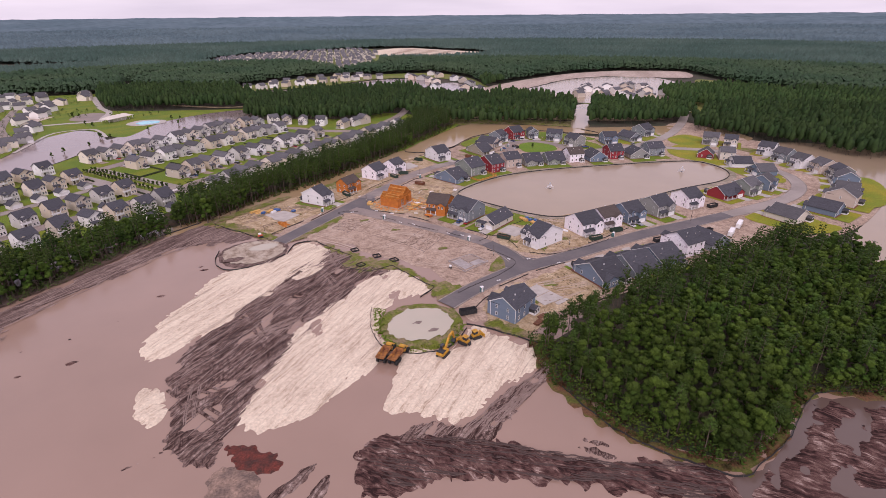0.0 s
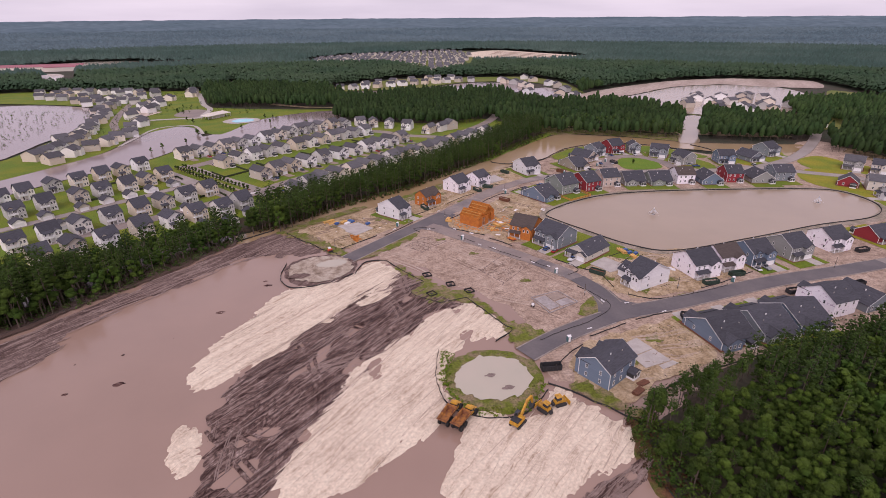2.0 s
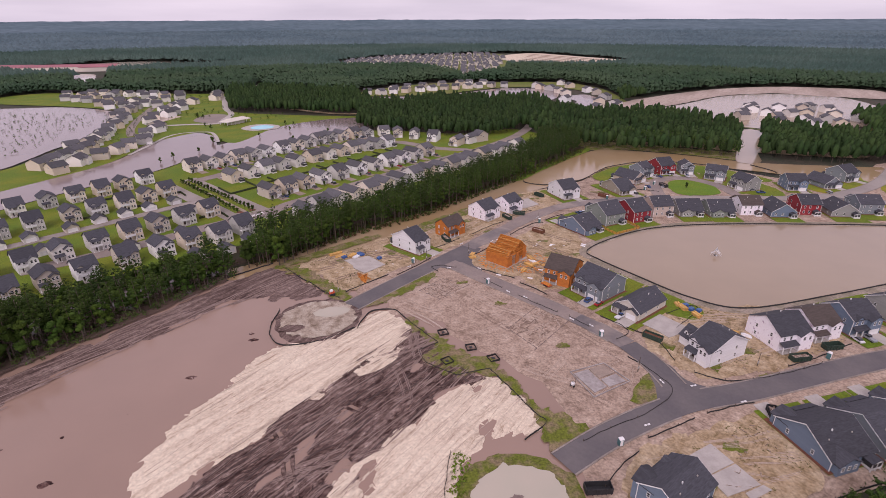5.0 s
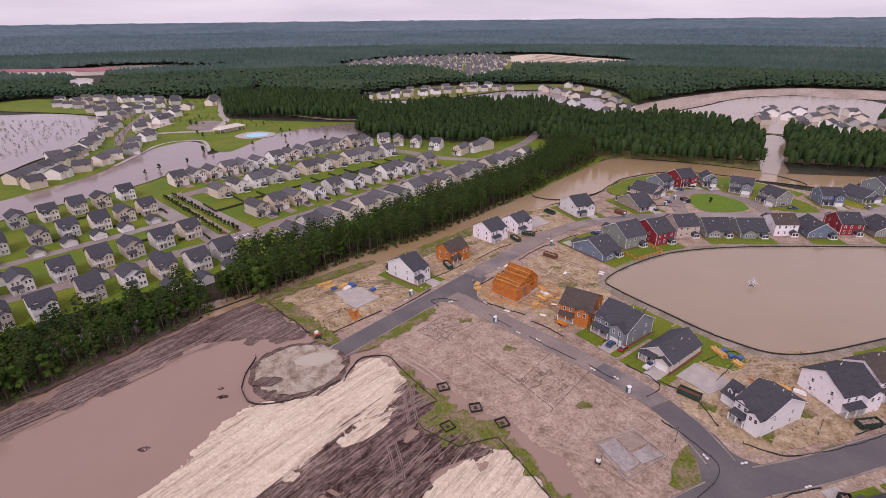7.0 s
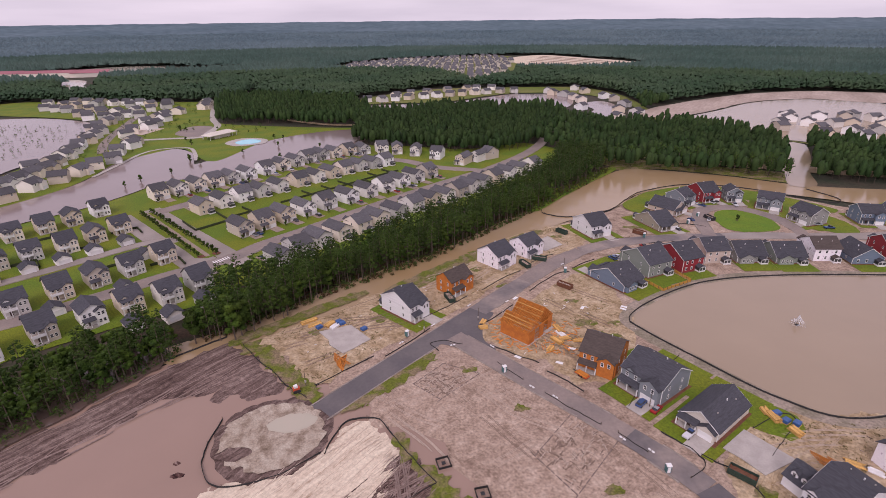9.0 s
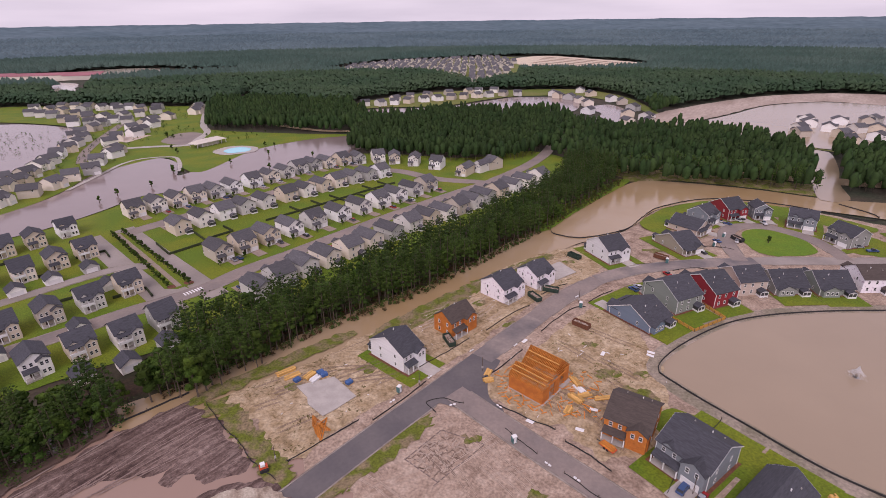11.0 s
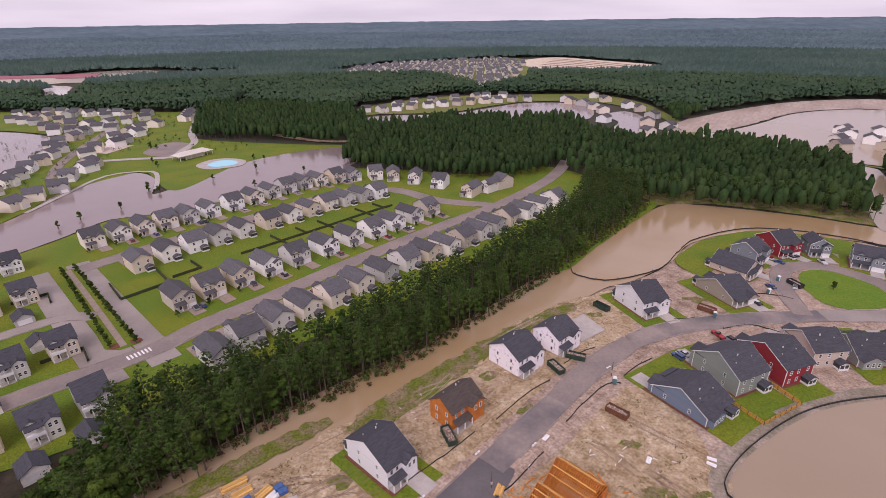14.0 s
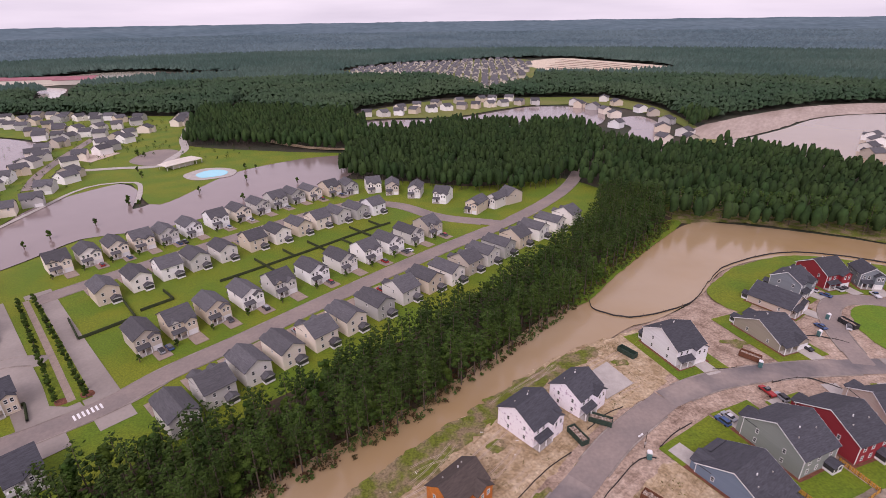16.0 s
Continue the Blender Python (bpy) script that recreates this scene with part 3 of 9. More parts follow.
sheet("ground_west_estate", [(-300, 262), (-277, 312), (-268, 331), (-254, 360), (-235, 386), (-224, 413), (-217, 440), (-208, 452), (-180, 468), (-160, 492), (-120, 538), (-98, 560), (-60, 560), (0, 548), (60, 570), (96, 512),
                             (70, 470), (36, 428), (4, 390), (-31, 348), (-68, 309), (-102, 275), (-128, 255), (-160, 226), (-190, 190), (-225, 170), (-270, 200)],
      0.1, M["lawn"], grid=20, rag=0.6, bank=0.6, slope=3, height=relief(0.1, 14), label="mown lawns of the finished estate", category="lawn")
sheet("ground_belt_floor", [(-200, 130), (-176, 118), (-156, 152), (-136, 178), (-120, 202), (-99, 232), (-89, 250), (-73, 256), (-50, 285), (-29, 303), (-11, 320), (6, 341), (27, 366), (44, 388), (59, 412), (88, 442), (114, 480), (112, 512), (90, 512),
                            (66, 474), (32, 432), (0, 394), (-35, 352), (-72, 313), (-102, 288), (-110, 278), (-112, 256), (-152, 222), (-194, 194), (-230, 168)],
      0.02, M["belt_floor"], grid=14, rag=0.8, bank=0.6, slope=3, height=relief(0.1, 8), label="brown pine litter under the tree belt", category="wood floor")
sheet("water_pond", [(67, 266), (70, 258), (82, 242), (99, 222), (117, 214), (158, 226), (207, 243), (246, 254), (264, 272), (261, 296), (240, 303), (182, 304), (138, 302), (107, 295), (82, 280)],
      0.2, M["pond"], grid=30, label="pale silty pond with two small fountains", category="pond water")

# sand banks and mud of the cleared land, standing out of the flood
sheet("ground_mud_bank", [(-175, 110), (-150, 152), (-138, 172), (-122, 196), (-100, 226), (-80, 247), (-52, 222), (-62, 212), (-88, 210), (-102, 188), (-120, 170), (-131, 152), (-126, 142), (-132, 128), (-150, 90)],
      0.36, M["bank_mud"], step=1.5, grid=2, rag=2.0, bank=0.7, slope=6, height=rutted(0.3, 3, 56, 8, 1, 0.3, 9, 0.2), label="dark peaty mud bank along the tree line", category="mud bank", seed=1)
sheet("ground_sand_spit", grow([(-78, 121), (-78, 140), (-70, 159), (-64, 179), (-52, 186), (-36, 196), (-32, 205), (-23, 207), (-12, 193), (-15, 175), (-34, 158), (-48, 144), (-58, 130), (-68, 118)], 1.2),
      0.34, M["sand"], step=1.0, grid=1.2, rag=1.2, size=3, bank=0.62, slope=7, height=rutted(0.30, 1.5, 54, 12, 2), label="pale ridged sand bank in the flood water", category="sand bank", seed=2)
sheet("ground_mud_strip", grow([(-68, 112), (-59, 88), (-58, 76), (-44, 66), (-38, 84), (-34, 97), (-20, 126), (-6, 149), (14, 167), (8, 172), (-5, 190), (-14, 198), (-25, 185), (-52, 145), (-64, 122)], 0.6),
      0.22, M["mud"], step=0.9, grid=1.0, rag=1.4, size=4, bank=0.6, slope=4, height=rutted(0.42, 1.7, 53, 9, 3, 0.55, 12, 0.22), label="dark rutted mud with puddles and tyre tracks", category="mud", seed=3)
sheet("ground_sand_bank", grow([(-42, 84), (-33, 76), (-18, 81), (0, 99), (5, 108), (5, 122), (6, 132), (14, 140), (29, 146), (25, 159), (13, 170), (-11, 149), (-27, 126), (-35, 107), (-40, 91)], 0.8),
      0.34, M["sand"], step=1.0, grid=1.2, rag=0.9, size=3, bank=0.62, slope=6, height=rutted(0.27, 1.5, 54, 12, 4, 0.5, 16, 0.36), label="pale ridged sand bank in the flood water", category="sand bank", seed=4)
sheet("ground_sand_point", grow([(0, 80), (5, 93), (7, 106), (14, 108), (28, 106), (38, 117), (46, 110), (55, 98), (52, 87), (38, 80), (24, 69), (14, 72)], 0.6),
      0.34, M["sand"], step=1.0, grid=1.2, rag=0.9, size=3, bank=0.62, slope=6, height=rutted(0.27, 1.5, 50, 12, 5), label="pale ridged sand bank where the machines stand", category="sand bank", seed=5)
sheet("ground_mud_edge", grow([(3, 63), (5, 69), (14, 72), (24, 69), (38, 80), (51, 87), (57, 97), (58, 88), (50, 79), (40, 71), (30, 62), (16, 60)], 0.5),
      0.2, M["mud"], step=0.8, grid=0.9, rag=1.2, size=3, bank=0.6, slope=2.5, height=rutted(0.4, 1.2, 40, 6, 6, 0.4, 7, 0.2), label="dark churned mud at the edge of the sand", category="mud", seed=6)
sheet("ground_mud_front", [(-9, 61), (-5, 69), (6, 68), (16, 67), (30, 62), (40, 57), (57, 49), (79, 45), (84, 36), (80, 29), (60, 36), (36, 45), (14, 50), (0, 47), (-8, 52)],
      0.65, M["peat"], step=0.8, grid=1.0, rag=1.8, size=3, bank=1.1, slope=3.5, height=rutted(0.55, 1.4, -75, 3, 7), label="dark heap of peaty spoil in the flood water", category="spoil heap", seed=7)
sheet("water_peat", [(80, 33), (92, 38), (104, 44), (114, 50), (128, 58), (146, 53), (186, 52), (205, 20), (180, -20), (90, -10)],
      -0.07, M["peat_shade_water"], grid=20, rag=1.5, size=5, label="dark peaty water between the mud flats", category="flood water")
sheet("ground_spoil_tan", [(-44, 56), (-44, 65), (-38, 68), (-32, 64), (-29, 57), (-33, 48), (-42, 47)],
      0.7, M["tan_spoil"], step=0.8, grid=1.0, rag=1.2, size=3, bank=1.1, slope=3.5, height=rutted(0.5, 1.5, 20, 2, 8), label="tan heap of broken spoil in the flood water", category="spoil heap", seed=8)
sheet("ground_spoil_red", [(-42, 74), (-36, 74), (-27, 68), (-26, 62), (-33, 62), (-39, 66)],
      0.5, M["red_peat"], step=0.8, grid=1.0, rag=1.2, size=3, bank=0.9, slope=2.5, height=rutted(0.45, 1.4, 20, 2, 14), label="heap of dark red peat in the flood water", category="spoil heap", seed=14)
for k, pts in enumerate(([(-30, 55), (-24, 60), (-18, 64), (-17, 61), (-22, 55), (-28, 51)], [(-20, 53), (-16, 59), (-13, 58), (-15, 52), (-18, 49)], [(66, 36), (69, 46), (73, 46), (76, 38), (73, 32)])):
    sheet("ground_spoil_ridge", pts, 0.4, M["tan_spoil" if k == 2 else "mud"], step=0.8, grid=0.9, rag=0.8, size=2, bank=0.8, slope=2, height=rutted(0.4, 1.2, 40, 5, 15 + k), label="ridged spoil sticking out of the flood water", category="spoil heap", seed=15 + k)
for k, (ax, ay, bx, by, w) in enumerate(((-67, 70.5, -61, 73, 0.8), (-76, 66, -70, 69, 0.4), (-60, 73.5, -56, 76, 0.5), (-81, 63.5, -78, 65, 0.3), (50, 55, 61, 47, 1.6), (52, 57.5, 60, 52, 1.2))):
    n = np.array((-(by - ay), bx - ax)) / math.hypot(bx - ax, by - ay) * w
    sheet("ground_mud_bar", [(ax, ay), (ax * 0.6 + bx * 0.4 + n[0], ay * 0.6 + by * 0.4 + n[1]), (bx, by), (ax * 0.5 + bx * 0.5 - n[0], ay * 0.5 + by * 0.5 - n[1])],
          0.12, M["mud"], step=0.6, grid=0.9, rag=0.9, size=2, bank=0.3, slope=0.8, label="thin bar of dark mud in the flood water", category="mud", seed=30 + k)
sheet("ground_islet", [(-72, 101), (-69, 105), (-63, 100), (-60, 90), (-63, 85), (-69, 89)],
      0.25, M["sand"], step=0.8, grid=0.9, rag=0.8, size=2, bank=0.5, slope=2, height=relief(0.55, 1.2), label="small crusted sand islet in the flood water", category="islet", seed=9)
sheet("ground_mud_right", [(80, 30), (90, 37), (103, 43), (113, 49), (127, 57), (146, 51), (185, 50), (200, 10), (84, 5)],
      0.16, M["peat"], step=1.2, grid=1.1, rag=1.5, size=4, bank=0.5, slope=3, height=rutted(0.34, 1.6, 35, 3, 10, 0.4, 8, 0.10), label="dark wet mud flats with puddles", category="mud", seed=10)
sheet("ground_wood_floor", [(56, 103), (53, 82), (63, 57), (84, 38), (94, 40), (108, 46), (127, 59), (146, 53), (185, 54), (225, 90), (232, 145), (200, 158), (136, 137), (98, 125), (70, 114)],
      0.15, M["forest_floor"], grid=10, rag=0.6, bank=0.8, slope=2, height=relief(0.2, 8), label="dark leaf-strewn floor of the small wood", category="wood floor", seed=11)

sheet("ground_wood_verge", [(54, 104), (51, 82), (61, 56), (83, 36.5), (95, 38.5), (109, 44.5), (128, 57), (146, 51), (186, 52), (190, 60), (146, 60), (127, 66), (108, 52), (86, 44), (68, 62), (60, 84), (60, 104)],
      0.12, M["verge"], step=1.5, grid=4, rag=0.6, size=3, bank=0.5, slope=1.5, label="weedy verge round the small wood", category="verge", seed=41)
RUT_DARK = mat("wet_dark_ruts", (0.062, 0.036, 0.030), 0.6, 0.3, fine=2.0, coarse=0.3, bump=0.3)
RUT_PALE = mat("dried_pale_ridges", (0.25, 0.185, 0.16), 0.9, 0.3, fine=2.0, coarse=0.3, second=(0.21, 0.15, 0.128), bump=0.3)
TRACK_DARK = mat("pressed_dark_tracks", (0.215, 0.152, 0.118), 0.9, 0.25, fine=2.0, coarse=0.3, bump=0.3)
TRACK_PALE = mat("pale_loose_ridges", (0.43, 0.34, 0.275), 0.9, 0.25, fine=2.0, coarse=0.3, bump=0.3)
GROOVE = mat("damp_sand_grooves", (0.43, 0.345, 0.275), 0.85, 0.2, fine=2.0, coarse=0.2, second=(0.52, 0.43, 0.35), bump=0.2)


def ruts(name, outline, z, height, turn, count, long, wide, rise, seed, m, label, bend=0.12, beside=(0,)):
    """Thin ridges or grooves drawn over worked ground by tracks and blades, too many to count, in one mesh.
    beside: how far to the side each pass leaves its lines."""
    rng = np.random.default_rng(seed)
    poly = np.array(outline, float)
    lo, hi = poly.min(0), poly.max(0)
    vs, fs = [], []
    starts = rng.uniform(lo, hi, (count * 6, 2))
    for p in starts[inside(starts, poly)][:count]:
        a = radians(turn + rng.normal() * 2)
        curl = rng.normal() * bend * 0.08
        spine, w = [p], wide * rng.uniform(0.5, 1.3)
        for _ in range(int(long * rng.uniform(0.3, 1.2) / 1.0)):
            a += curl + rng.normal() * bend * 0.12
            p = p + np.array((math.cos(a), math.sin(a)))
            spine.append(p)
        spine = np.array(spine)
        t = np.gradient(spine, axis=0)
        t /= np.linalg.norm(t, axis=1, keepdims=True)
        left = np.c_[-t[:, 1], t[:, 0]]
        for aside in beside:
            line = spine + aside * left
            ok = inside(line, poly)
            n = len(ok) if ok.all() else int(np.argmin(ok))
            if n < 4:
                continue
            line = line[:n]
            taper = np.minimum(1, np.minimum(np.arange(n), np.arange(n)[::-1]) / 2 + 0.25)
            h = np.array([z + height(x, y, 3.0) for x, y in line])
            at = len(vs)
            for off, up in ((-1, -0.12), (0, 1), (1, -0.12)):
                q = line + off * (w * taper)[:, None] * left[:n]
                vs += [(x, y, zz + (rise * k if up > 0 else up) + 0.03) for (x, y), zz, k in zip(q, h, taper)]
            for j in range(2):
                fs += [(at + j * n + i, at + j * n + i + 1, at + (j + 1) * n + i + 1, at + (j + 1) * n + i) for i in range(n - 1)]
    ob = new(name, from_arrays(name, np.array(vs), np.array(fs)[:, ::-1], m))
    return tagged(ob, label, "tyre tracks", kind="stuff")


STRIP_LINE = [(-66, 112), (-58, 88), (-57, 77), (-45, 68), (-39, 84), (-35, 97), (-21, 126), (-7, 149), (12, 167), (7, 172), (-6, 189), (-14, 196), (-25, 184), (-51, 145), (-62, 122)]
STRIP_H = rutted(0.42, 1.7, 53, 9, 3, 0.55, 12, 0.22)
PASS = (0, 0.55, 2.3, 2.85)
for k, (turn, count, long, wide, rise, m, beside, label) in enumerate((
        (53, 110, 22, 0.2, 0.16, RUT_PALE, (0,), "pale dried ridges between the ruts"), (53, 150, 20, 0.22, 0.08, RUT_DARK, (0,), "dark wet ruts along the mud"),
        (30, 5, 34, 0.2, 0.2, RUT_PALE, PASS, "pale ridges of tracks crossing the mud"), (100, 5, 26, 0.2, 0.2, RUT_PALE, PASS, "pale ridges of a track across the mud"),
        (125, 4, 26, 0.22, 0.12, RUT_DARK, PASS, "dark wheel ruts crossing the mud"))):
    ruts("wheel_ruts", STRIP_LINE, 0.24, STRIP_H, turn, count, long, wide, rise, 200 + k, m, label, 0.12, beside)
for k, (line, h, turn, count) in enumerate((
        ([(-77, 123), (-77, 140), (-69, 159), (-63, 178), (-52, 185), (-36, 195), (-24, 205), (-13, 193), (-16, 176), (-35, 159), (-49, 145), (-59, 131), (-68, 120)], rutted(0.30, 1.5, 54, 12, 2), 54, 70),
        ([(-41, 85), (-33, 78), (-18, 83), (-1, 100), (4, 109), (5, 132), (14, 141), (28, 147), (24, 158), (13, 168), (-10, 148), (-26, 125), (-34, 107)], rutted(0.27, 1.5, 54, 12, 4, 0.5, 16, 0.36), 54, 110),
        ([(1, 81), (6, 93), (8, 105), (28, 105), (38, 115), (46, 108), (54, 98), (51, 88), (37, 81), (24, 71), (14, 74)], rutted(0.27, 1.5, 50, 12, 5), 50, 60))):
    ruts("sand_grooves", line, 0.35, h, turn, count, 30, 0.11, 0.04, 210 + k, GROOVE, "thin damp grooves left by blades in the sand", 0.07)
ruts("wheel_ruts", [(-172, 112), (-150, 150), (-138, 171), (-122, 195), (-100, 225), (-81, 245), (-54, 222), (-64, 213), (-88, 209), (-102, 187), (-120, 169), (-130, 152), (-127, 142), (-134, 128), (-150, 94)],
     0.36, rutted(0.3, 3, 56, 8, 1, 0.3, 9, 0.2), 54, 80, 26, 0.2, 0.12, 220, RUT_PALE, "pale streaks and ridges along the mud bank")
for k, (line, turn) in enumerate((([(4, 63), (6, 69), (14, 71), (24, 68), (38, 79), (51, 86), (56, 96), (57, 88), (50, 80), (40, 72), (30, 63), (16, 61)], 38), ([(-7, 62), (-4, 67), (16, 65), (30, 60), (57, 48), (78, 44), (82, 36), (78, 31), (60, 38), (36, 47), (14, 52), (0, 49)], -22))):
    ruts("wheel_ruts", line, 0.22 if k == 0 else 0.66, rutted(0.4, 1.2, 40, 6, 6, 0.4, 7, 0.2) if k == 0 else rutted(0.55, 1.4, -75, 3, 7), turn, 120, 14, 0.22, 0.18, 230 + k, RUT_PALE if k == 0 else RUT_DARK, "ridges of mud pushed up by machines")
# dark sheet for wet peat and for the shade between the trunks
sheet("shaded_water_strip", [(-97, 231), (-105, 240), (-128, 226), (-152, 204), (-182, 168), (-170, 138), (-150, 153), (-140, 170), (-127, 186), (-117, 200), (-107, 216)],
      0.42, M["peat_shade_water"], step=1.5, grid=12, rag=2.0, size=5, label="peaty water under the pines, darkened to include the trees' shade", category="flood water", seed=44)
# round turning areas at the road ends
for cx, cy, r, inner in ((19, 121, 17.0, 10.9), (-50, 200, 17.5, 13.0)):
    ring = [(cx + r * (1 + 0.05 * math.sin(3 * a)) * math.cos(a), cy + r * math.sin(a)) for a in np.arange(0, 6.28, 0.45)]
    sheet("ground_turning_circle", ring, 0.4, M["weeds" if cx > 0 else "bank_mud"], step=1.5, grid=3, rag=0.8, size=4, bank=0.9, slope=2.5, height=relief(0.25, 3),
          label="weedy rim of a round turning area", category="turning circle", seed=12)
    ring = [(cx + inner * (1.1 + 0.06 * math.sin(2 * a)) * math.cos(a), cy + 0.3 + inner * math.sin(a)) for a in np.arange(0, 6.28, 0.45)]
    sheet("ground_turning_floor", ring, 0.62, M["puddle"] if cx > 0 else M["silt_floor"], step=1.0, grid=3, rag=1.3, size=3,
          label="pale silt floor of a round turning area", category="turning circle", seed=13)
for x, y, r, m in ((-58, 193, 4.5, "bank_mud"), (-46, 205, 6.5, "puddle"), (18, 122, 1.6, "mud_dark"), (23, 116, 1.8, "mud_dark")):
    ring = [(x + r * (1 + 0.3 * math.sin(2 * a)) * math.cos(a), y + r * 0.6 * math.sin(a)) for a in np.arange(0, 6.28, 0.6)]
    sheet("ground_stain", ring, 0.66, M[m], step=1, grid=3, rag=0.8, size=2, label="stained patch on the turning area", category="stain")

# tyre tracks pressed into mud and sand
for pts in ([(-46, 142), (-42, 136), (-38, 126), (-33, 116)], [(-33, 156), (-24, 151), (-14, 148)], [(-62, 102), (-54, 94), (-44, 84)], [(-58, 104), (-47, 97), (-42, 98)]):
    for off in (-1.2, 1.2):
        ribbon("ground_track", pts, [(off - 0.6, 0.0), (off - 0.25, 0.42), (off, 0.3), (off + 0.25, 0.42), (off + 0.6, 0.0)], M["mud"], step=1.5, label="raised edges of a tyre track in the mud", category="tyre track")

# ---- roads ----
ROADS = {
    "road_spine": ([(-41, 208), (-22, 232), (-3, 255), (8, 269)], 4.0, "asphalt_new"),
    "road_spine_mix": ([(8, 269), (18, 281.5), (29, 295)], 4.0, "asphalt_streaked"),
    "road_spine_middle": ([(29, 295), (42, 311), (60, 328)], 4.0, "asphalt"),
    "road_spine_bend": ([(60, 328), (79, 338), (106, 345), (138, 349)], 4.0, "asphalt_streaked"),
    "road_spine_north": ([(138, 349), (170, 350), (216, 351), (254, 362), (289, 384), (326, 420), (369, 473), (430, 560)], 4.0, "asphalt_wet"),
    "road_cross": ([(-1, 251), (21, 230), (39.5, 213), (48.5, 204)], 3.8, "asphalt"),
    "road_cross_middle": ([(48.5, 204), (56, 196), (63, 187)], 3.8, "asphalt_streaked"),
    "road_cross_south": ([(63, 187), (67.5, 178), (70.5, 168), (72.5, 157)], 3.8, "asphalt_new"),
    "road_south": ([(31, 133), (48, 145), (71, 157), (95, 164), (143, 180), (184, 190), (206, 196)], 4.0, "asphalt_new"),
    # the bend's paler asphalt has the reflected sky put into its colour
    "road_bend": ([(206, 196), (225, 201), (252, 209), (272, 219), (288, 233), (298, 252), (299, 268), (298, 288), (301, 310), (294, 328), (276, 338), (258, 348), (244, 357)], 4.0, "asphalt_wet"),
    "road_loop": ([(131, 349), (134, 368), (140, 384), (150, 393), (166, 392), (178, 378), (181, 362), (180, 351)], 3.6, "asphalt"),
    "road_estate_front": ([(-195, 236), (-168, 258), (-148, 278), (-134, 293), (-122, 304), (-110, 317), (-101, 332), (-84, 353), (-58, 387), (-23, 430), (19, 478), (48, 520), (66, 556), (80, 600)], 4.2, "asphalt"),
    "road_alley": ([(-235, 250), (-208, 280), (-184, 308), (-170, 325), (-160, 334), (-148, 336)], 2.8, "asphalt_wet"),
    "road_estate_back": ([(-185, 375), (-168, 400), (-150, 424), (-128, 451), (-100, 486), (-78, 505), (-50, 503), (-21, 483), (16, 474)], 4.2, "asphalt"),
}
LINES = {n: smooth_line(p, 2.5) for n, (p, _, _) in ROADS.items()}
for k, (name, (pts, half, m)) in enumerate(ROADS.items()):
    z = 0.28 + 0.006 * k
    ribbon(name, pts, [(-half, z), (0, z + 0.05), (half, z)], M[m], label="wet asphalt estate road", category="road")
    t = np.gradient(LINES[name], axis=0)
    t /= np.linalg.norm(t, axis=1, keepdims=True)
    for side in (-1, 1):
        edge = LINES[name] + side * (half + 0.22) * np.c_[-t[:, 1], t[:, 0]]
        free = np.ones(len(edge), bool)
        for other, line in LINES.items():
            if other != name:
                free &= np.array([np.linalg.norm(line - e, axis=1).min() for e in edge]) > ROADS[other][1] + 2.5
        run = []
        for e, ok in [*zip(edge, free), (None, False)]:
            if ok:
                run.append(tuple(e))
            else:
                if len(run) > 3:
                    ribbon("kerb", run, [(-0.22, 0.0), (-0.22, z + 0.1), (0.22, z + 0.1), (0.22, 0.0)], M["kerb"], step=5, label="low concrete kerb beside the road", category="kerb")
                run = []
# rounded corners where the roads meet
for pts, m in (([(-12, 245), (-6, 246), (2, 243), (8, 238), (14, 243), (10, 249), (10, 258), (14, 268), (4, 266), (-8, 252)], "asphalt_new"),
               ([(54, 150), (62, 156), (65, 164), (66, 174), (73, 176), (76, 168), (84, 164), (92, 164), (80, 156), (66, 152)], "asphalt_new"),
               ([(-126, 300), (-132, 312), (-144, 322), (-130, 322), (-112, 312), (-104, 324), (-98, 328), (-106, 314), (-116, 304)], "asphalt_wet"),
               ([(218, 340), (226, 346), (232, 356), (240, 360), (246, 354), (240, 344), (236, 336)], "asphalt_new")):
    sheet("road_corner", pts, 0.275, M[m], step=1.5, grid=6, label="rounded asphalt corner of a road junction", category="road")
for name, off in (("road_avenue", -8.5), ("road_avenue", 8.5)):
    d = np.array((0.629, 0.777)) * off
    ribbon(name, [tuple(np.array(p) + d) for p in ((-108, 302), (-150, 337), (-196, 376))], [(-5, 0.27), (5, 0.27)], M["asphalt_wet"], label="grey lane of the tree-lined entrance avenue", category="road")


# ---- houses ----
def box(bm, x0, x1, y0, y1, z0, z1, mi=0):
    v = [bm.verts.new(p) for p in ((x0, y0, z0), (x1, y0, z0), (x1, y1, z0), (x0, y1, z0), (x0, y0, z1), (x1, y0, z1), (x1, y1, z1), (x0, y1, z1))]
    for f in ((3, 2, 1, 0), (4, 5, 6, 7), (0, 1, 5, 4), (1, 2, 6, 5), (2, 3, 7, 6), (3, 0, 4, 7)):
        bm.faces.new([v[i] for i in f]).material_index = mi


def prism(bm, poly, axis, a, b):
    """An upright cross-section (u, z) drawn along x or y from a to b."""
    def at(u, z, s):
        return (s, u, z) if axis == "x" else (u, s, z)
    lo = [bm.verts.new(at(u, z, a)) for u, z in poly]
    hi = [bm.verts.new(at(u, z, b)) for u, z in poly]
    n = len(poly)
    fs = [bm.faces.new(lo), bm.faces.new(hi[::-1])]
    for i in range(n):
        fs.append(bm.faces.new((lo[i], hi[i], hi[(i + 1) % n], lo[(i + 1) % n])))
    bmesh.ops.recalc_face_normals(bm, faces=fs)


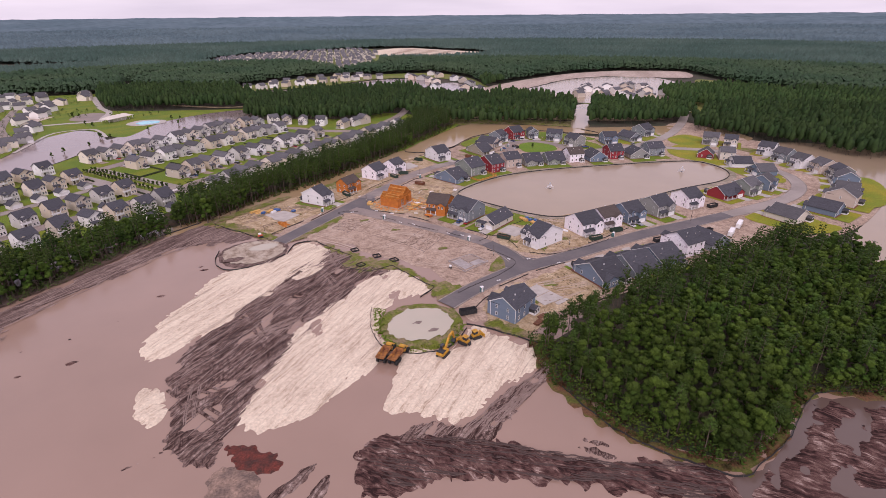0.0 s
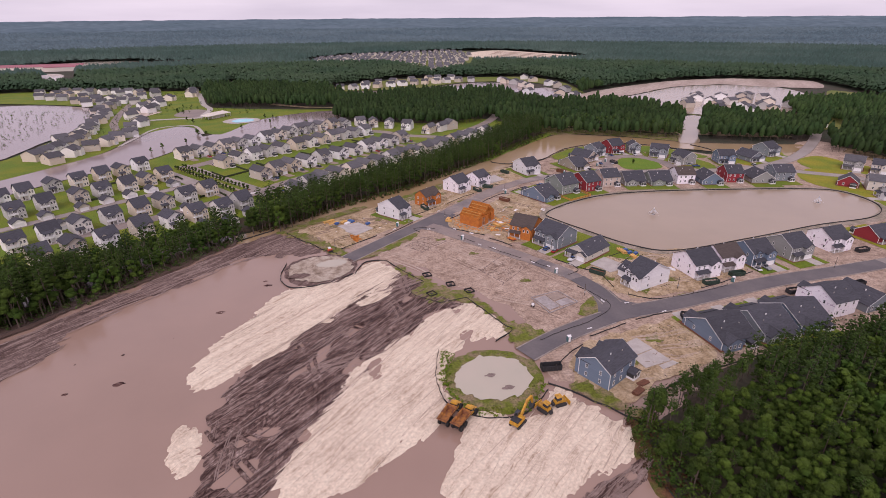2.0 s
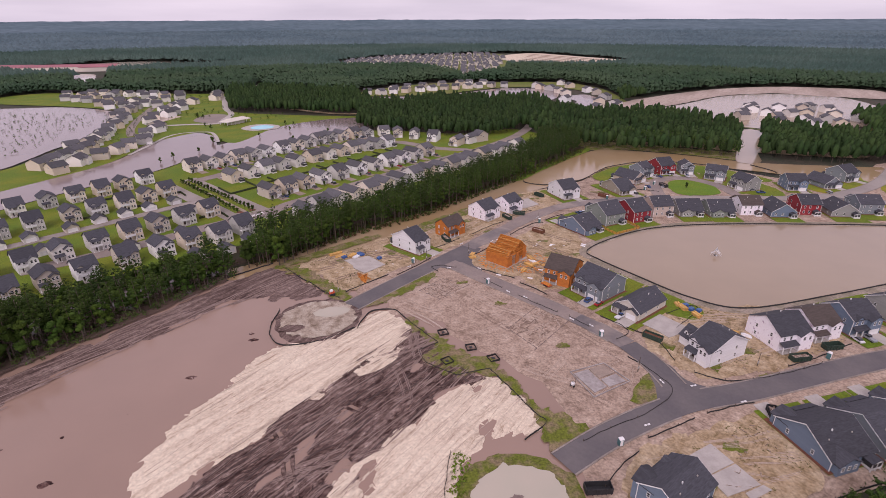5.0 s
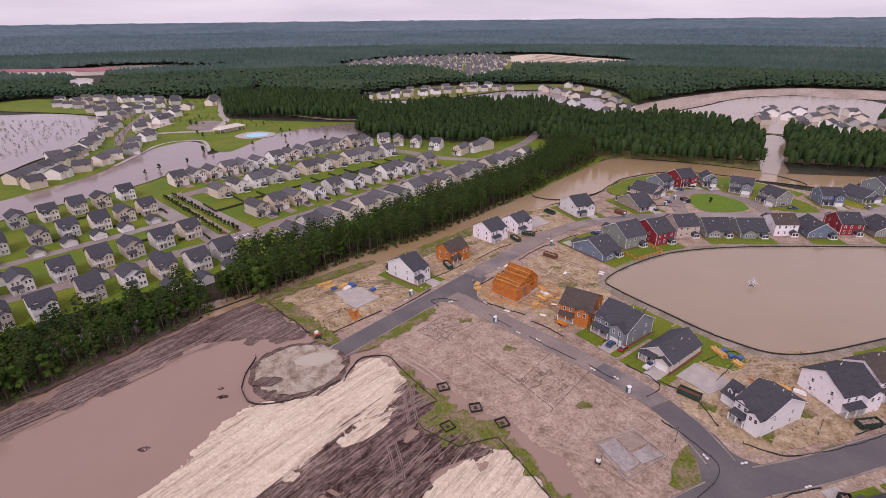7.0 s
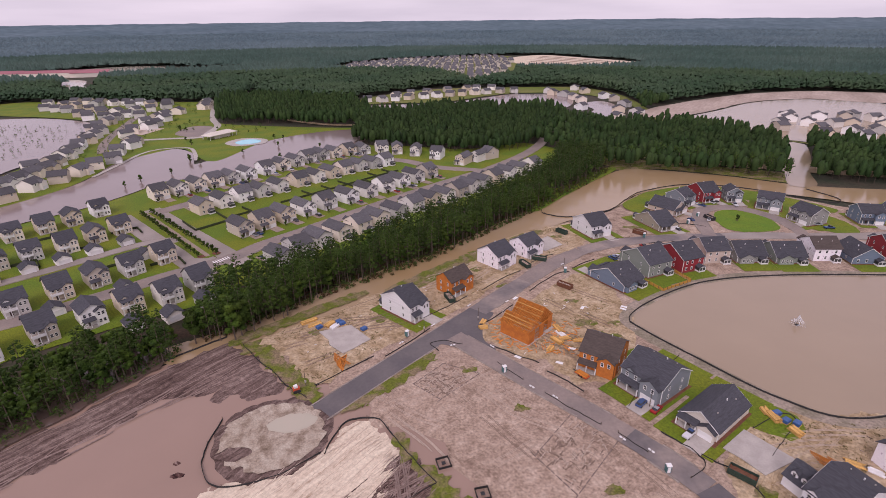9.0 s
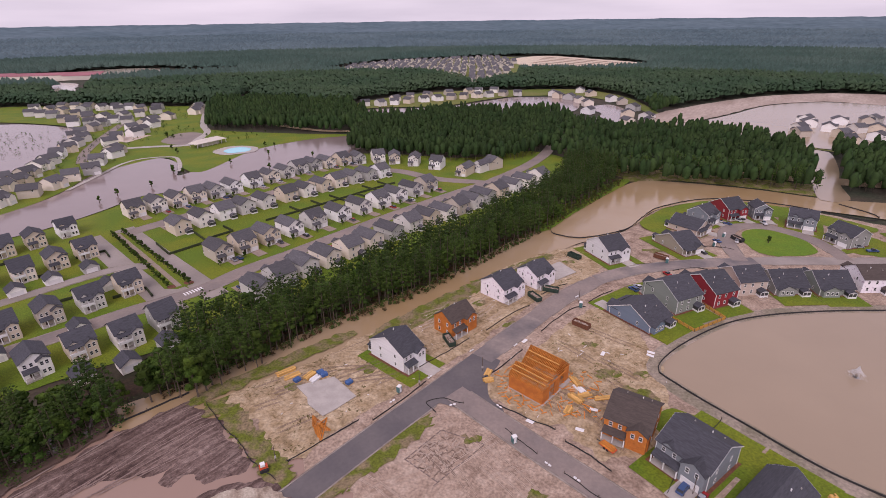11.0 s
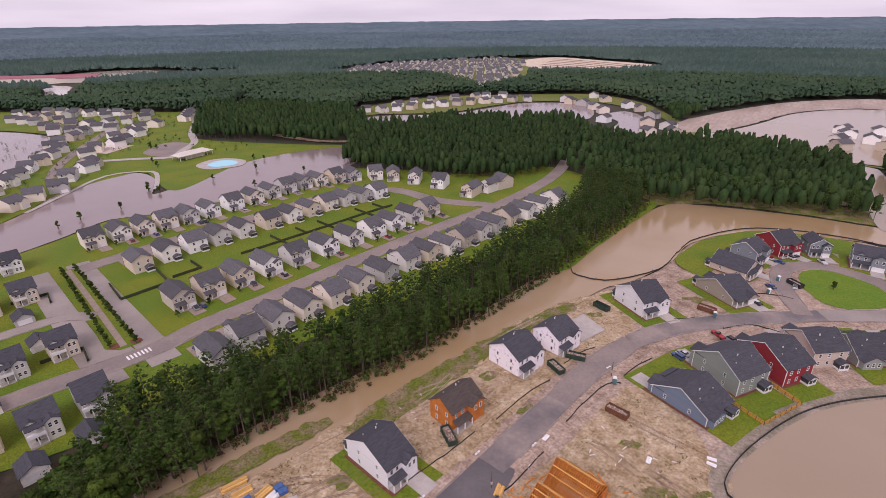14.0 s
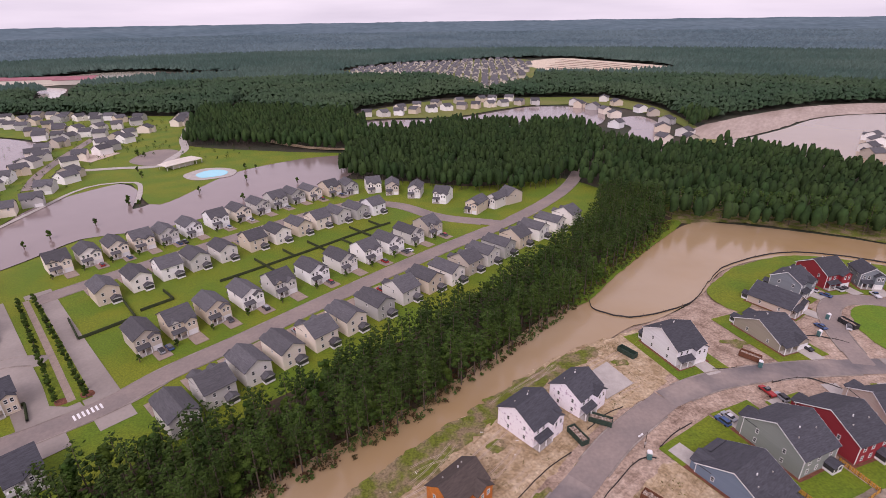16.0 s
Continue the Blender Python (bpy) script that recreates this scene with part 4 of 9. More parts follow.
def gable_body(bm, x0, x1, y0, y1, z0, z1, rise, axis):
    """Walls with their gables under a roof whose ridge runs along axis."""
    a, b, c, d = (y0, y1, x0, x1) if axis == "x" else (x0, x1, y0, y1)
    prism(bm, [(a, z0), (b, z0), (b, z1), ((a + b) / 2, z1 + rise), (a, z1)], axis, c, d)


def gable_roof(bm, x0, x1, y0, y1, z, rise, axis, over=0.45, th=0.2):
    a, b, c, d = (y0, y1, x0, x1) if axis == "x" else (x0, x1, y0, y1)
    m, k = (a + b) / 2, rise / ((b - a) / 2)
    lo = z - over * k
    prism(bm, [(a - over, lo + 0.03), (a - over, lo + th), (m, z + rise + th), (b + over, lo + th), (b + over, lo + 0.03), (m, z + rise + 0.03)], axis, c - over, d + over)


def hip_roof(bm, x0, x1, y0, y1, z, rise, over=0.45, th=0.16):
    x0, x1, y0, y1 = x0 - over, x1 + over, y0 - over, y1 + over
    w, d = x1 - x0, y1 - y0
    i = min(w, d) / 2 * 0.98
    e = [(x0, y0), (x1, y0), (x1, y1), (x0, y1)]
    r = [(x0 + i, (y0 + y1) / 2), (x1 - i, (y0 + y1) / 2)] if w >= d else [((x0 + x1) / 2, y0 + i), ((x0 + x1) / 2, y1 - i)]
    b0 = [bm.verts.new((*p, z - 0.05)) for p in e]
    b1 = [bm.verts.new((*p, z + th)) for p in e]
    t = [bm.verts.new((*p, z + rise + th)) for p in r]
    fs = [bm.faces.new(b0[::-1])]
    fs += [bm.faces.new((b0[k], b0[(k + 1) % 4], b1[(k + 1) % 4], b1[k])) for k in range(4)]
    if w >= d:
        fs += [bm.faces.new((b1[0], b1[1], t[1], t[0])), bm.faces.new((b1[1], b1[2], t[1])), bm.faces.new((b1[2], b1[3], t[0], t[1])), bm.faces.new((b1[3], b1[0], t[0]))]
    else:
        fs += [bm.faces.new((b1[0], b1[1], t[0])), bm.faces.new((b1[1], b1[2], t[1], t[0])), bm.faces.new((b1[2], b1[3], t[1])), bm.faces.new((b1[3], b1[0], t[0], t[1]))]
    bmesh.ops.recalc_face_normals(bm, faces=fs)


def window_mesh():
    """A window one metre wide and high: frame, bar and two set-back panes in one piece, facing -y."""
    bm = bmesh.new()
    xs, zs = (-0.56, -0.44, 0.44, 0.56), (-0.58, -0.46, -0.03, 0.03, 0.46, 0.57)
    g = [[bm.verts.new((x, -0.07, z)) for x in xs] for z in zs]
    for j in range(5):
        for i in range(3):
            q = (g[j][i], g[j][i + 1], g[j + 1][i + 1], g[j + 1][i])
            if i == 1 and j in (1, 3):
                r = [bm.verts.new((v.co.x, -0.02, v.co.z)) for v in q]
                bm.faces.new(r).material_index = 1
                for k in range(4):
                    bm.faces.new((q[k], q[(k + 1) % 4], r[(k + 1) % 4], r[k]))
            else:
                bm.faces.new(q)
    rim = [g[0][0], g[0][3], g[5][3], g[5][0]]
    back = [bm.verts.new((v.co.x, 0.02, v.co.z)) for v in rim]
    for k in range(4):
        bm.faces.new((rim[(k + 1) % 4], rim[k], back[k], back[(k + 1) % 4]))
    me = bpy.data.meshes.new("window")
    bm.to_mesh(me)
    bm.free()
    me.materials.append(M["white"])
    me.materials.append(M["glass"])
    return me


def panel_mesh(name, material, bars=4):
    """A garage or front door one metre wide and high with raised panels, facing -y."""
    bm = bmesh.new()
    box(bm, -0.5, 0.5, -0.03, 0.02, -0.5, 0.5)
    for i in range(bars):
        z = -0.5 + (i + 0.5) / bars
        box(bm, -0.46, 0.46, -0.055, -0.02, z - 0.42 / bars, z + 0.42 / bars)
    me = bpy.data.meshes.new(name)
    bm.to_mesh(me)
    bm.free()
    me.materials.append(material)
    return me


WINDOW = window_mesh()
GARAGE = panel_mesh("garage_door", M["white"])
DOOR = panel_mesh("front_door", mat("dark_front_door", (0.06, 0.035, 0.03), 0.5, bump=0), 2)
FACES = {"front": 0, "right": 90, "back": 180, "left": 270}


def on_wall(name, mesh, parent, side, along, z, w, h, x0, x1, y0, y1):
    """Sets a unit mesh on one of the four walls, at a place along it."""
    place = {"front": (along, y0), "back": (along, y1), "right": (x1, along), "left": (x0, along)}[side]
    share(name, mesh, parent, Matrix.LocRotScale((*place, z), Euler((0, 0, radians(FACES[side]))), (w, 1, h)))


def house(w, d, storeys, wall, roof, label, axis="x", rise=None, porch=True, garage="front", gables=1, back_porch=True, bare=False, hip=False, trim=True,
          group="", windows=True, wing=None, few=False, side=None, tall_porch=False):
    """A house about its centre, front to -y. gables: small cross gables on the front; wing: (x0, x1, depth) of a part that stands forward."""
    top = new("house")
    tagged(top, label, "house", group)
    x0, x1, y0, y1 = -w / 2, w / 2, -d / 2, d / 2
    e = 3.0 * storeys + 0.3
    span = d if axis == "x" else w
    rise = rise or span * 0.29
    bm = bmesh.new()
    if hip:
        box(bm, x0, x1, y0, y1, -0.6, e)
    else:
        gable_body(bm, x0, x1, y0, y1, -0.6, e, rise, axis)
    f0, f1, fd = wing or (x1 - w * 0.46, x1 - 0.3, 1.6)
    g1 = (f1 - f0) * 0.30
    gable_body(bm, f0, f1, y0 - fd, y0 + 2.0, -0.6, e - (0.4 if storeys > 1 else 0.2), g1, "y")
    part("wall", bm, wall, top)
    bm = bmesh.new()
    (hip_roof(bm, x0, x1, y0, y1, e, rise) if hip else gable_roof(bm, x0, x1, y0, y1, e, rise, axis))
    main = part("roof", bm, roof, top)
    bm = bmesh.new()
    gable_roof(bm, f0, f1, y0 - fd, y0 + min(3.6, d * 0.4), e - (0.4 if storeys > 1 else 0.2), g1, "y", 0.35)
    part("front_gable_roof", bm, roof, top)
    if storeys == 1 and axis == "x" and not few and d > 13:
        c0, c1 = x1 - w * 0.52, x1 - 0.6
        g2 = (c1 - c0) * 0.27
        bm = bmesh.new()
        gable_body(bm, c0, c1, y1 - 1.5, y1 + 1.6, -0.6, e - 0.25, g2, "y")
        part("rear_wing_wall", bm, wall, top)
        bm = bmesh.new()
        gable_roof(bm, c0, c1, y1 - d * 0.3, y1 + 1.6, e - 0.25, g2, "y", 0.35)
        part("rear_gable_roof", bm, roof, top)
        for q in (0.22, 0.5, 0.78):
            on_wall("window", WINDOW, top, "back", c0 + (c1 - c0) * q, 1.75, 0.95, 1.4, x0, x1, y0, y1 + 1.6)
    if side:
        a0, a1, b0, b1, ez, rz = side
        bm = bmesh.new()
        gable_body(bm, a0, a1, b0, b1, -0.6, ez, rz, "x")
        part("side_wing_wall", bm, wall, top)
        bm = bmesh.new()
        gable_roof(bm, a0, a1, b0, b1, ez, rz, "x", 0.4)
        part("side_wing_roof", bm, roof, top)
        for q in (0.3, 0.7):
            u = a0 + (a1 - a0) * q
            bm = bmesh.new()
            gable_body(bm, u - 0.8, u + 0.8, b0 + 0.7, b0 + 3.2, ez - 0.2, ez + 1.7, 0.7, "y")
            part("dormer_wall", bm, wall, top)
            bm = bmesh.new()
            gable_roof(bm, u - 0.8, u + 0.8, b0 + 0.7, b0 + 3.4, ez + 1.7, 0.7, "y", 0.2, 0.12)
            part("dormer_roof", bm, roof, top)
            on_wall("window", WINDOW, top, "front", u, ez + 1.15, 0.8, 1.0, a0, a1, b0 + 0.7, b1)
        share("garage_door", GARAGE, top, Matrix.LocRotScale(((a0 + a1) / 2, b0 - 0.01, 1.2), None, (4.8, 1, 2.2)))
    if not few and not hip:
        for q, r, hi in ((0.25, 0.45, 0.35), (0.62, 0.3, 0.6), (0.8, 0.5, 0.35)):
            px, py = (x0 + w * q, y1 * r) if axis == "x" else (x1 * r, y0 + d * q)
            bm = bmesh.new()
            zz = e + rise * (1 - r)
            box(bm, px - 0.13, px + 0.13, py - 0.13, py + 0.13, zz - 0.1, zz + hi + 0.2)
            part("roof_vent", bm, M["white" if hi > 0.5 else "concrete"], top)
    if gables > 1:
        bm = bmesh.new()
        c = x0 + w * 0.22
        gable_body(bm, c - 1.3, c + 1.3, y0 - 0.3, y0 + 2.0, e - 0.6, e + 0.3, 0.9, "y")
        part("dormer_wall", bm, wall, top)
        bm = bmesh.new()
        gable_roof(bm, c - 1.3, c + 1.3, y0 - 0.3, y0 + 3.0, e + 0.3, 0.9, "y", 0.25, 0.14)
        part("dormer_roof", bm, roof, top)
    if trim and not bare:
        for x in (x0, x1):
            for y in (y0, y1):
                bm = bmesh.new()
                box(bm, x - 0.09, x + 0.09, y - 0.09, y + 0.09, 0, e - 0.05)
                part("corner_board", bm, M["white"], top)
        if not hip:
            half, a0, a1 = (w / 2, y0, y1) if axis == "y" else (d / 2, x0, x1)
            k = rise / half
            for q in (a0 - 0.49, a1 + 0.46):
                for s in (-1, 1):
                    bm = bmesh.new()
                    prism(bm, [(0, e + rise + 0.2), (0, e + rise - 0.1), (s * (half + 0.45), e - 0.45 * k - 0.1), (s * (half + 0.45), e - 0.45 * k + 0.2)], axis, q, q + 0.03)
                    part("barge_board", bm, M["white"], top)
    if porch:
        p0, p1 = x0 + 0.1, f0 - 0.1 if not wing else (f0 if f0 - x0 > 2 else x1)
        up = 2.9 if tall_porch else 0.0
        if p1 - p0 > 2 and tall_porch:
            bm = bmesh.new()
            box(bm, p0, p1, y0 - 2.2, y0 - 0.01, 2.95, 3.2)
            part("balcony_floor", bm, M["white"], top)
            bm = bmesh.new()
            box(bm, p0, p1, y0 - 2.2, y0 - 2.12, 3.2, 4.1)
            part("balcony_rail", bm, M["white"], top)
        if p1 - p0 > 2:
            bm = bmesh.new()
            v = [bm.verts.new(p) for p in ((p0, y0 - 2.2, up + 2.75), (p1, y0 - 2.2, up + 2.75), (p1, y0 + 0.05, up + 3.6), (p0, y0 + 0.05, up + 3.6))]
            q = [bm.verts.new((p.co.x, p.co.y, p.co.z + 0.18)) for p in v]
            bm.faces.new(v[::-1]), bm.faces.new(q)
            for i in range(4):
                bm.faces.new((v[i], v[(i + 1) % 4], q[(i + 1) % 4], q[i]))
            part("porch_roof", bm, roof, top)
            bm = bmesh.new()
            box(bm, p0, p1, y0 - 2.2, y0, -0.4, 0.3)
            part("porch_floor", bm, M["concrete"], top)
            for x in (p0 + 0.15, (p0 + p1) / 2, p1 - 0.15):
                bm = bmesh.new()
                box(bm, x - 0.14, x + 0.14, y0 - 2.11, y0 - 1.83, 0.3, up + 2.85)
                part("porch_post", bm, M["white"], top)
            if not bare:
                on_wall("front_door", DOOR, top, "front", (p0 + p1) / 2, 1.35, 1.0, 2.1, x0, x1, y0, y1)
    if garage and not bare:
        share("garage_door", GARAGE, top, Matrix.LocRotScale(((f0 + f1) / 2, y0 - fd - 0.01, 1.2), None, (min(4.8, (f1 - f0) * 0.82), 1, 2.2)))
    if back_porch:
        bm = bmesh.new()
        box(bm, x0 + 0.8, x0 + 4.2, y1 + 0.02, y1 + 2.6, 0.2, 2.5)
        part("screened_porch", bm, M["screen"], top, "dark screened back porch")
        for za, zb, nm in ((0.1, 0.85, "porch_rail"), (2.25, 2.52, "porch_beam")):
            bm = bmesh.new()
            box(bm, x0 + 0.74, x0 + 4.26, y1 + 0.03, y1 + 2.66, za, zb)
            part(nm, bm, M["white"], top)
        bm = bmesh.new()
        gable_roof(bm, x0 + 0.8, x0 + 4.2, y1 - 0.3, y1 + 2.6, 2.5, 0.9, "y", 0.3, 0.15)
        part("porch_roof", bm, roof, top)
        for x in () if few else (x0 + 0.9, x0 + 2.5, x0 + 4.1):
            bm = bmesh.new()
            box(bm, x - 0.1, x + 0.1, y1 + 2.5, y1 + 2.7, -0.4, 2.5)
            part("porch_post", bm, M["white"], top)
    if windows:
        for s in range(storeys):
            z = 1.75 + 3.0 * s
            if s or not garage:
                on_wall("window", WINDOW, top, "front", f0 + (f1 - f0) * 0.3, z, 0.9, 1.4, x0, x1, y0 - fd, y1)
                on_wall("window", WINDOW, top, "front", f0 + (f1 - f0) * 0.7, z, 0.9, 1.4, x0, x1, y0 - fd, y1)
            if s:
                for q in (0.15, 0.36):
                    on_wall("window", WINDOW, top, "front", x0 + w * q, z, 0.9, 1.4, x0, x1, y0, y1)
            for side in ("left", "right"):
                for q in (() if not s else (0.5,)) if few else (0.25, 0.7):
                    on_wall("window", WINDOW, top, side, y0 + d * q, z, 0.8, 1.3, x0, x1, y0, y1)
            for q in (0.25, 0.72) if few else (0.2, 0.55, 0.82):
                if s or q > 0.5:
                    on_wall("window", WINDOW, top, "back", x0 + w * q, z, 0.95, 1.4, x0, x1, y0, y1)
    return top


def place(ob, x, y, turn, z=0.15):
    ob.matrix_basis = pose(x, y, z, 0, 0, turn)
    return ob


# the finished estate: two-storey houses in rows along two streets
ROW_A = [(-85, 310), (-80, 322), (-73, 333), (-65, 343), (-56, 353), (-48, 364), (-39, 375), (-30, 387), (-21, 397), (-12, 405), (-4, 415), (4, 425), (12, 435), (21, 446), (31, 457), (41, 468), (52, 480)]
ROW_B = [(-120, 348), (-112, 358), (-104, 369), (-95, 380), (-85, 391), (-74, 403), (-64, 415), (-54, 426), (-45, 437), (-36, 449), (-27, 460)]
ROW_C = [(-157, 380), (-150, 392), (-142, 403), (-134, 413), (-125, 423), (-115, 436), (-106, 446), (-98, 457), (-90, 467), (-81, 476), (-72, 484), (-63, 491)]
ROW_D = [(-199, 406), (-191, 416), (-183, 425), (-175, 434), (-167, 443), (-159, 453), (-150, 466), (-142, 478), (-135, 490), (-128, 501), (-120, 511), (-111, 518), (-100, 526)]
ROW_E = [(-88, 531), (-72, 535), (-58, 532), (-41, 526), (-22, 515), (0, 497), (13, 507), (21, 514)]
kinds = [dict(w=9.0, d=13.0, axis="y", gables=1), dict(w=9.6, d=12.0, axis="x", gables=2), dict(w=8.6, d=13.5, axis="y", gables=1)]
estate = [house(storeys=2, wall=M["side_mix"], roof=M["shingle_grey"], label="two-storey estate house with pale siding and a grey shingle roof", group="estate houses", few=True, trim=False, **k) for k in kinds]
used = [False] * len(estate)


def settle(models, used, k, x, y, turn):
    """The first house of a kind is set down itself, the others are copies of it."""
    if not used[k]:
        used[k] = True
        return place(models[k], x, y, turn)
    return copy_thing(models[k], pose(x, y, 0.15, 0, 0, turn))


drive_mesh = bpy.data.meshes.new("driveway")
bm = bmesh.new()
box(bm, -2.5, 2.5, -7.6, 0, -0.1, 0.06)
bm.to_mesh(drive_mesh)
bm.free()
drive_mesh.materials.append(M["drive"])
for row, turn in ((ROW_A, 231), (ROW_B, 51), (ROW_C, 231), (ROW_D, 51), (ROW_E, 10)):
    for i, (x, y) in enumerate(row):
        settle(estate, used, (i * 2 + len(row)) % 3, x, y, turn - (0 if row is not ROW_E else 12 * (i - 2)))
        if row is not ROW_E:
            slab = new("driveway", drive_mesh)
            slab.matrix_basis = pose(x, y, 0.24, 0, 0, turn) @ Matrix.Translation((2.2, -7.9, 0))
            tagged(slab, "tan paved driveway in front of an estate house", "driveway", kind="structure")

WEST = [(-265, 299), (-258, 310), (-250, 325), (-240, 336), (-231, 348), (-224, 360), (-218, 375), (-239, 275), (-230, 288), (-219, 302), (-211, 313), (-200, 323), (-194, 336), (-188, 348),
        (-206, 229), (-196, 240), (-188, 252), (-178, 264), (-169, 277), (-161, 289), (-152, 300), (-144, 313), (-182, 212), (-174, 224), (-163, 233), (-153, 247), (-142, 258), (-133, 268), (-121, 275.5), (-113.5, 287)]
west_kinds = [dict(w=8.7, d=10.2, axis="x", gables=2, tall_porch=True), dict(w=8.4, d=10.6, axis="y", gables=1), dict(w=8.5, d=10.4, axis="x", gables=1, tall_porch=True, rise=3.7)]
west = [house(storeys=2, wall=M["side_mix"], roof=M["shingle"], label="two-storey house with a columned porch and dark shingle roof", group="avenue houses", garage=None, few=True, trim=False, **k) for k in west_kinds]
w_used = [False] * 3
for i, (x, y) in enumerate(WEST):
    settle(west, w_used, (i * 2 + i // 7) % 3, x, y, 51)



def garage_model():
    top = new("garage")
    tagged(top, "detached pale garage with a dark gable roof", "garage", "avenue garages")
    bm = bmesh.new()
    gable_body(bm, -3.2, 3.2, -3.4, 3.4, -0.5, 2.7, 1.9, "y")
    part("wall", bm, M["side_mix"], top)
    bm = bmesh.new()
    gable_roof(bm, -3.2, 3.2, -3.4, 3.4, 2.7, 1.9, "y", 0.35, 0.16)
    part("roof", bm, M["shingle"], top)
    share("garage_door", GARAGE, top, Matrix.LocRotScale((0, -3.41, 1.2), None, (4.6, 1, 2.2)))
    return top


garages, g_used = [garage_model()], [False]
for x, y in ((-227, 260), (-219, 271), (-207, 285), (-200, 298), (-191, 308), (-183, 319), (-174, 331), (-200, 256), (-160, 262), (-143, 281), (-154, 315), (-111, 260.5), (-122, 253.5), (-104, 273)):
    settle(garages, g_used, 0, x, y, 51)

# ---- the new houses, each with its lot ----
def rect(cx, cy, turn, x0, x1, y0, y1):
    c, s = math.cos(radians(turn)), math.sin(radians(turn))
    out = []
    for (ax, ay), (bx, by) in zip(((x0, y0), (x1, y0), (x1, y1), (x0, y1)), ((x1, y0), (x1, y1), (x0, y1), (x0, y0))):
        for q in (0, 0.25, 0.5, 0.75):
            x, y = ax + (bx - ax) * q, ay + (by - ay) * q
            out.append((cx + x * c - y * s, cy + x * s + y * c))
    return out


LOT = [0]


def new_house(x, y, turn, label, lawn=None, drive=7.0, turf="lawn", **k):
    """lawn: (left, right, front, back) metres of grass beyond the walls; drive: length of the driveway."""
    w, d = k["w"], k["d"]
    ob = place(house(label=label, group="new houses", **k), x, y, turn)
    LOT[0] += 1
    z = 0.27 + 0.002 * (LOT[0] % 7)
    if lawn:
        l, r, f, b = lawn
        sheet("lawn_lot", rect(x, y, turn, -w / 2 - l, w / 2 + r, -d / 2 - f, d / 2 + b), z, M[turf], grid=6, rag=0.25, size=3, sharp=True, seed=LOT[0],
              label="freshly laid green turf round a new house", category="lawn")
        sheet("mulch_bed", rect(x, y, turn, -w / 2 - 0.9, w / 2 + 0.9, -d / 2 - 2.6, d / 2 + 0.9), z + 0.02, M["red_mulch"], grid=6, rag=0.15, size=2, sharp=True,
              label="red-brown mulch bed along the house walls", category="mulch bed")
    if drive:
        g = (w / 2 - w * 0.46 + w / 2 - 0.3) / 2 if "wing" not in k else (k["wing"][0] + k["wing"][1]) / 2
        sheet("driveway", rect(x, y, turn, g - 2.6, g + 2.6, -d / 2 - 1.2 - drive, -d / 2 - 0.8), z + 0.03, M["concrete"], grid=4, sharp=True,
              label="pale concrete driveway", category="driveway")
    return ob


S, B = M["shingle"], M["shingle_brown"]
# along the south road and its end
new_house(55, 122.5, 219, "blue two-storey house with white trim and dark roof", w=14, d=11, storeys=2, wall=M["side_blue"], roof=S, axis="x", gables=2, drive=0)
new_house(91.2, 182.4, -63, "white two-storey new house with dormered garage wing", w=9, d=16.5, storeys=2, wall=M["side_white"], roof=S, axis="x", rise=4.2, gables=2, drive=0, back_porch=False, side=(-10.6, -4.52, -5.5, 2.5, 3.4, 3.0))
new_house(117, 193, 17, "unfinished house in white wrap with dark roof", w=13, d=14, storeys=2, wall=M["wrap"], roof=S, axis="x", bare=True, drive=0, back_porch=False)
new_house(132, 199, 17, "unfinished house in white wrap with a brown roof deck", w=12, d=12, storeys=2, wall=M["wrap"], roof=B, bare=True, drive=0, back_porch=False)
new_house(148, 203, 17, "blue two-storey house with white trim", w=12, d=13, storeys=2, wall=M["side_blue"], roof=S, gables=2, lawn=(1.5, 2, 8, 10))
new_house(169, 209, 17, "pale grey two-storey house with white trim", w=12, d=14, storeys=2, wall=M["side_grey"], roof=S, axis="x", lawn=(3, 3, 8, 9))
new_house(194, 217, 17, "unfinished house in white wrap with dark roof", w=12, d=13, storeys=2, wall=M["wrap"], roof=S, axis="x", bare=True, drive=0, back_porch=False)
new_house(102, 143, 197, "blue house with a wide dark roof", w=14.5, d=17, storeys=1, wall=M["side_blue"], roof=S, axis="x", rise=4.6, lawn=(0.5, 1, 6, 1))
new_house(119, 147, 197, "slate-blue house with a wide dark roof", w=14.5, d=17, storeys=1, wall=M["side_slate"], roof=S, axis="x", rise=4.8, lawn=(1, 1, 7, 6))
new_house(135, 152, 197, "blue house with a wide dark roof and white gable", w=14, d=17, storeys=1, wall=M["side_blue"], roof=S, axis="x", rise=4.6, lawn=(1, 1, 7, 6))
new_house(153, 160, 197, "unfinished house in white wrap with dark roof", w=12, d=14, storeys=2, wall=M["wrap"], roof=S, bare=True, drive=0, back_porch=False)
new_house(169, 163, 197, "grey house with a wide dark roof", w=13, d=14, storeys=1, wall=M["side_slate"], roof=S, axis="y", rise=4.0, drive=0)
# along the cross road
new_house(62.5, 226.5, 309, "grey two-storey house with white columned porch", w=14, d=15, storeys=2, wall=M["side_slate"], roof=S, axis="x", gables=2, lawn=(2, 2, 8, 12))
new_house(75, 212.5, 310, "pale single-storey house with a wide dark roof", w=11, d=18, storeys=1, wall=M["side_beige"], roof=S, axis="y", rise=3.6, lawn=(3, 3, 8, 10))
new_house(49.5, 238, 329, "unfinished house in orange sheathing with brown roof", w=12, d=14, storeys=2, wall=M["osb"], roof=B, axis="x", bare=True, drive=0, back_porch=False)
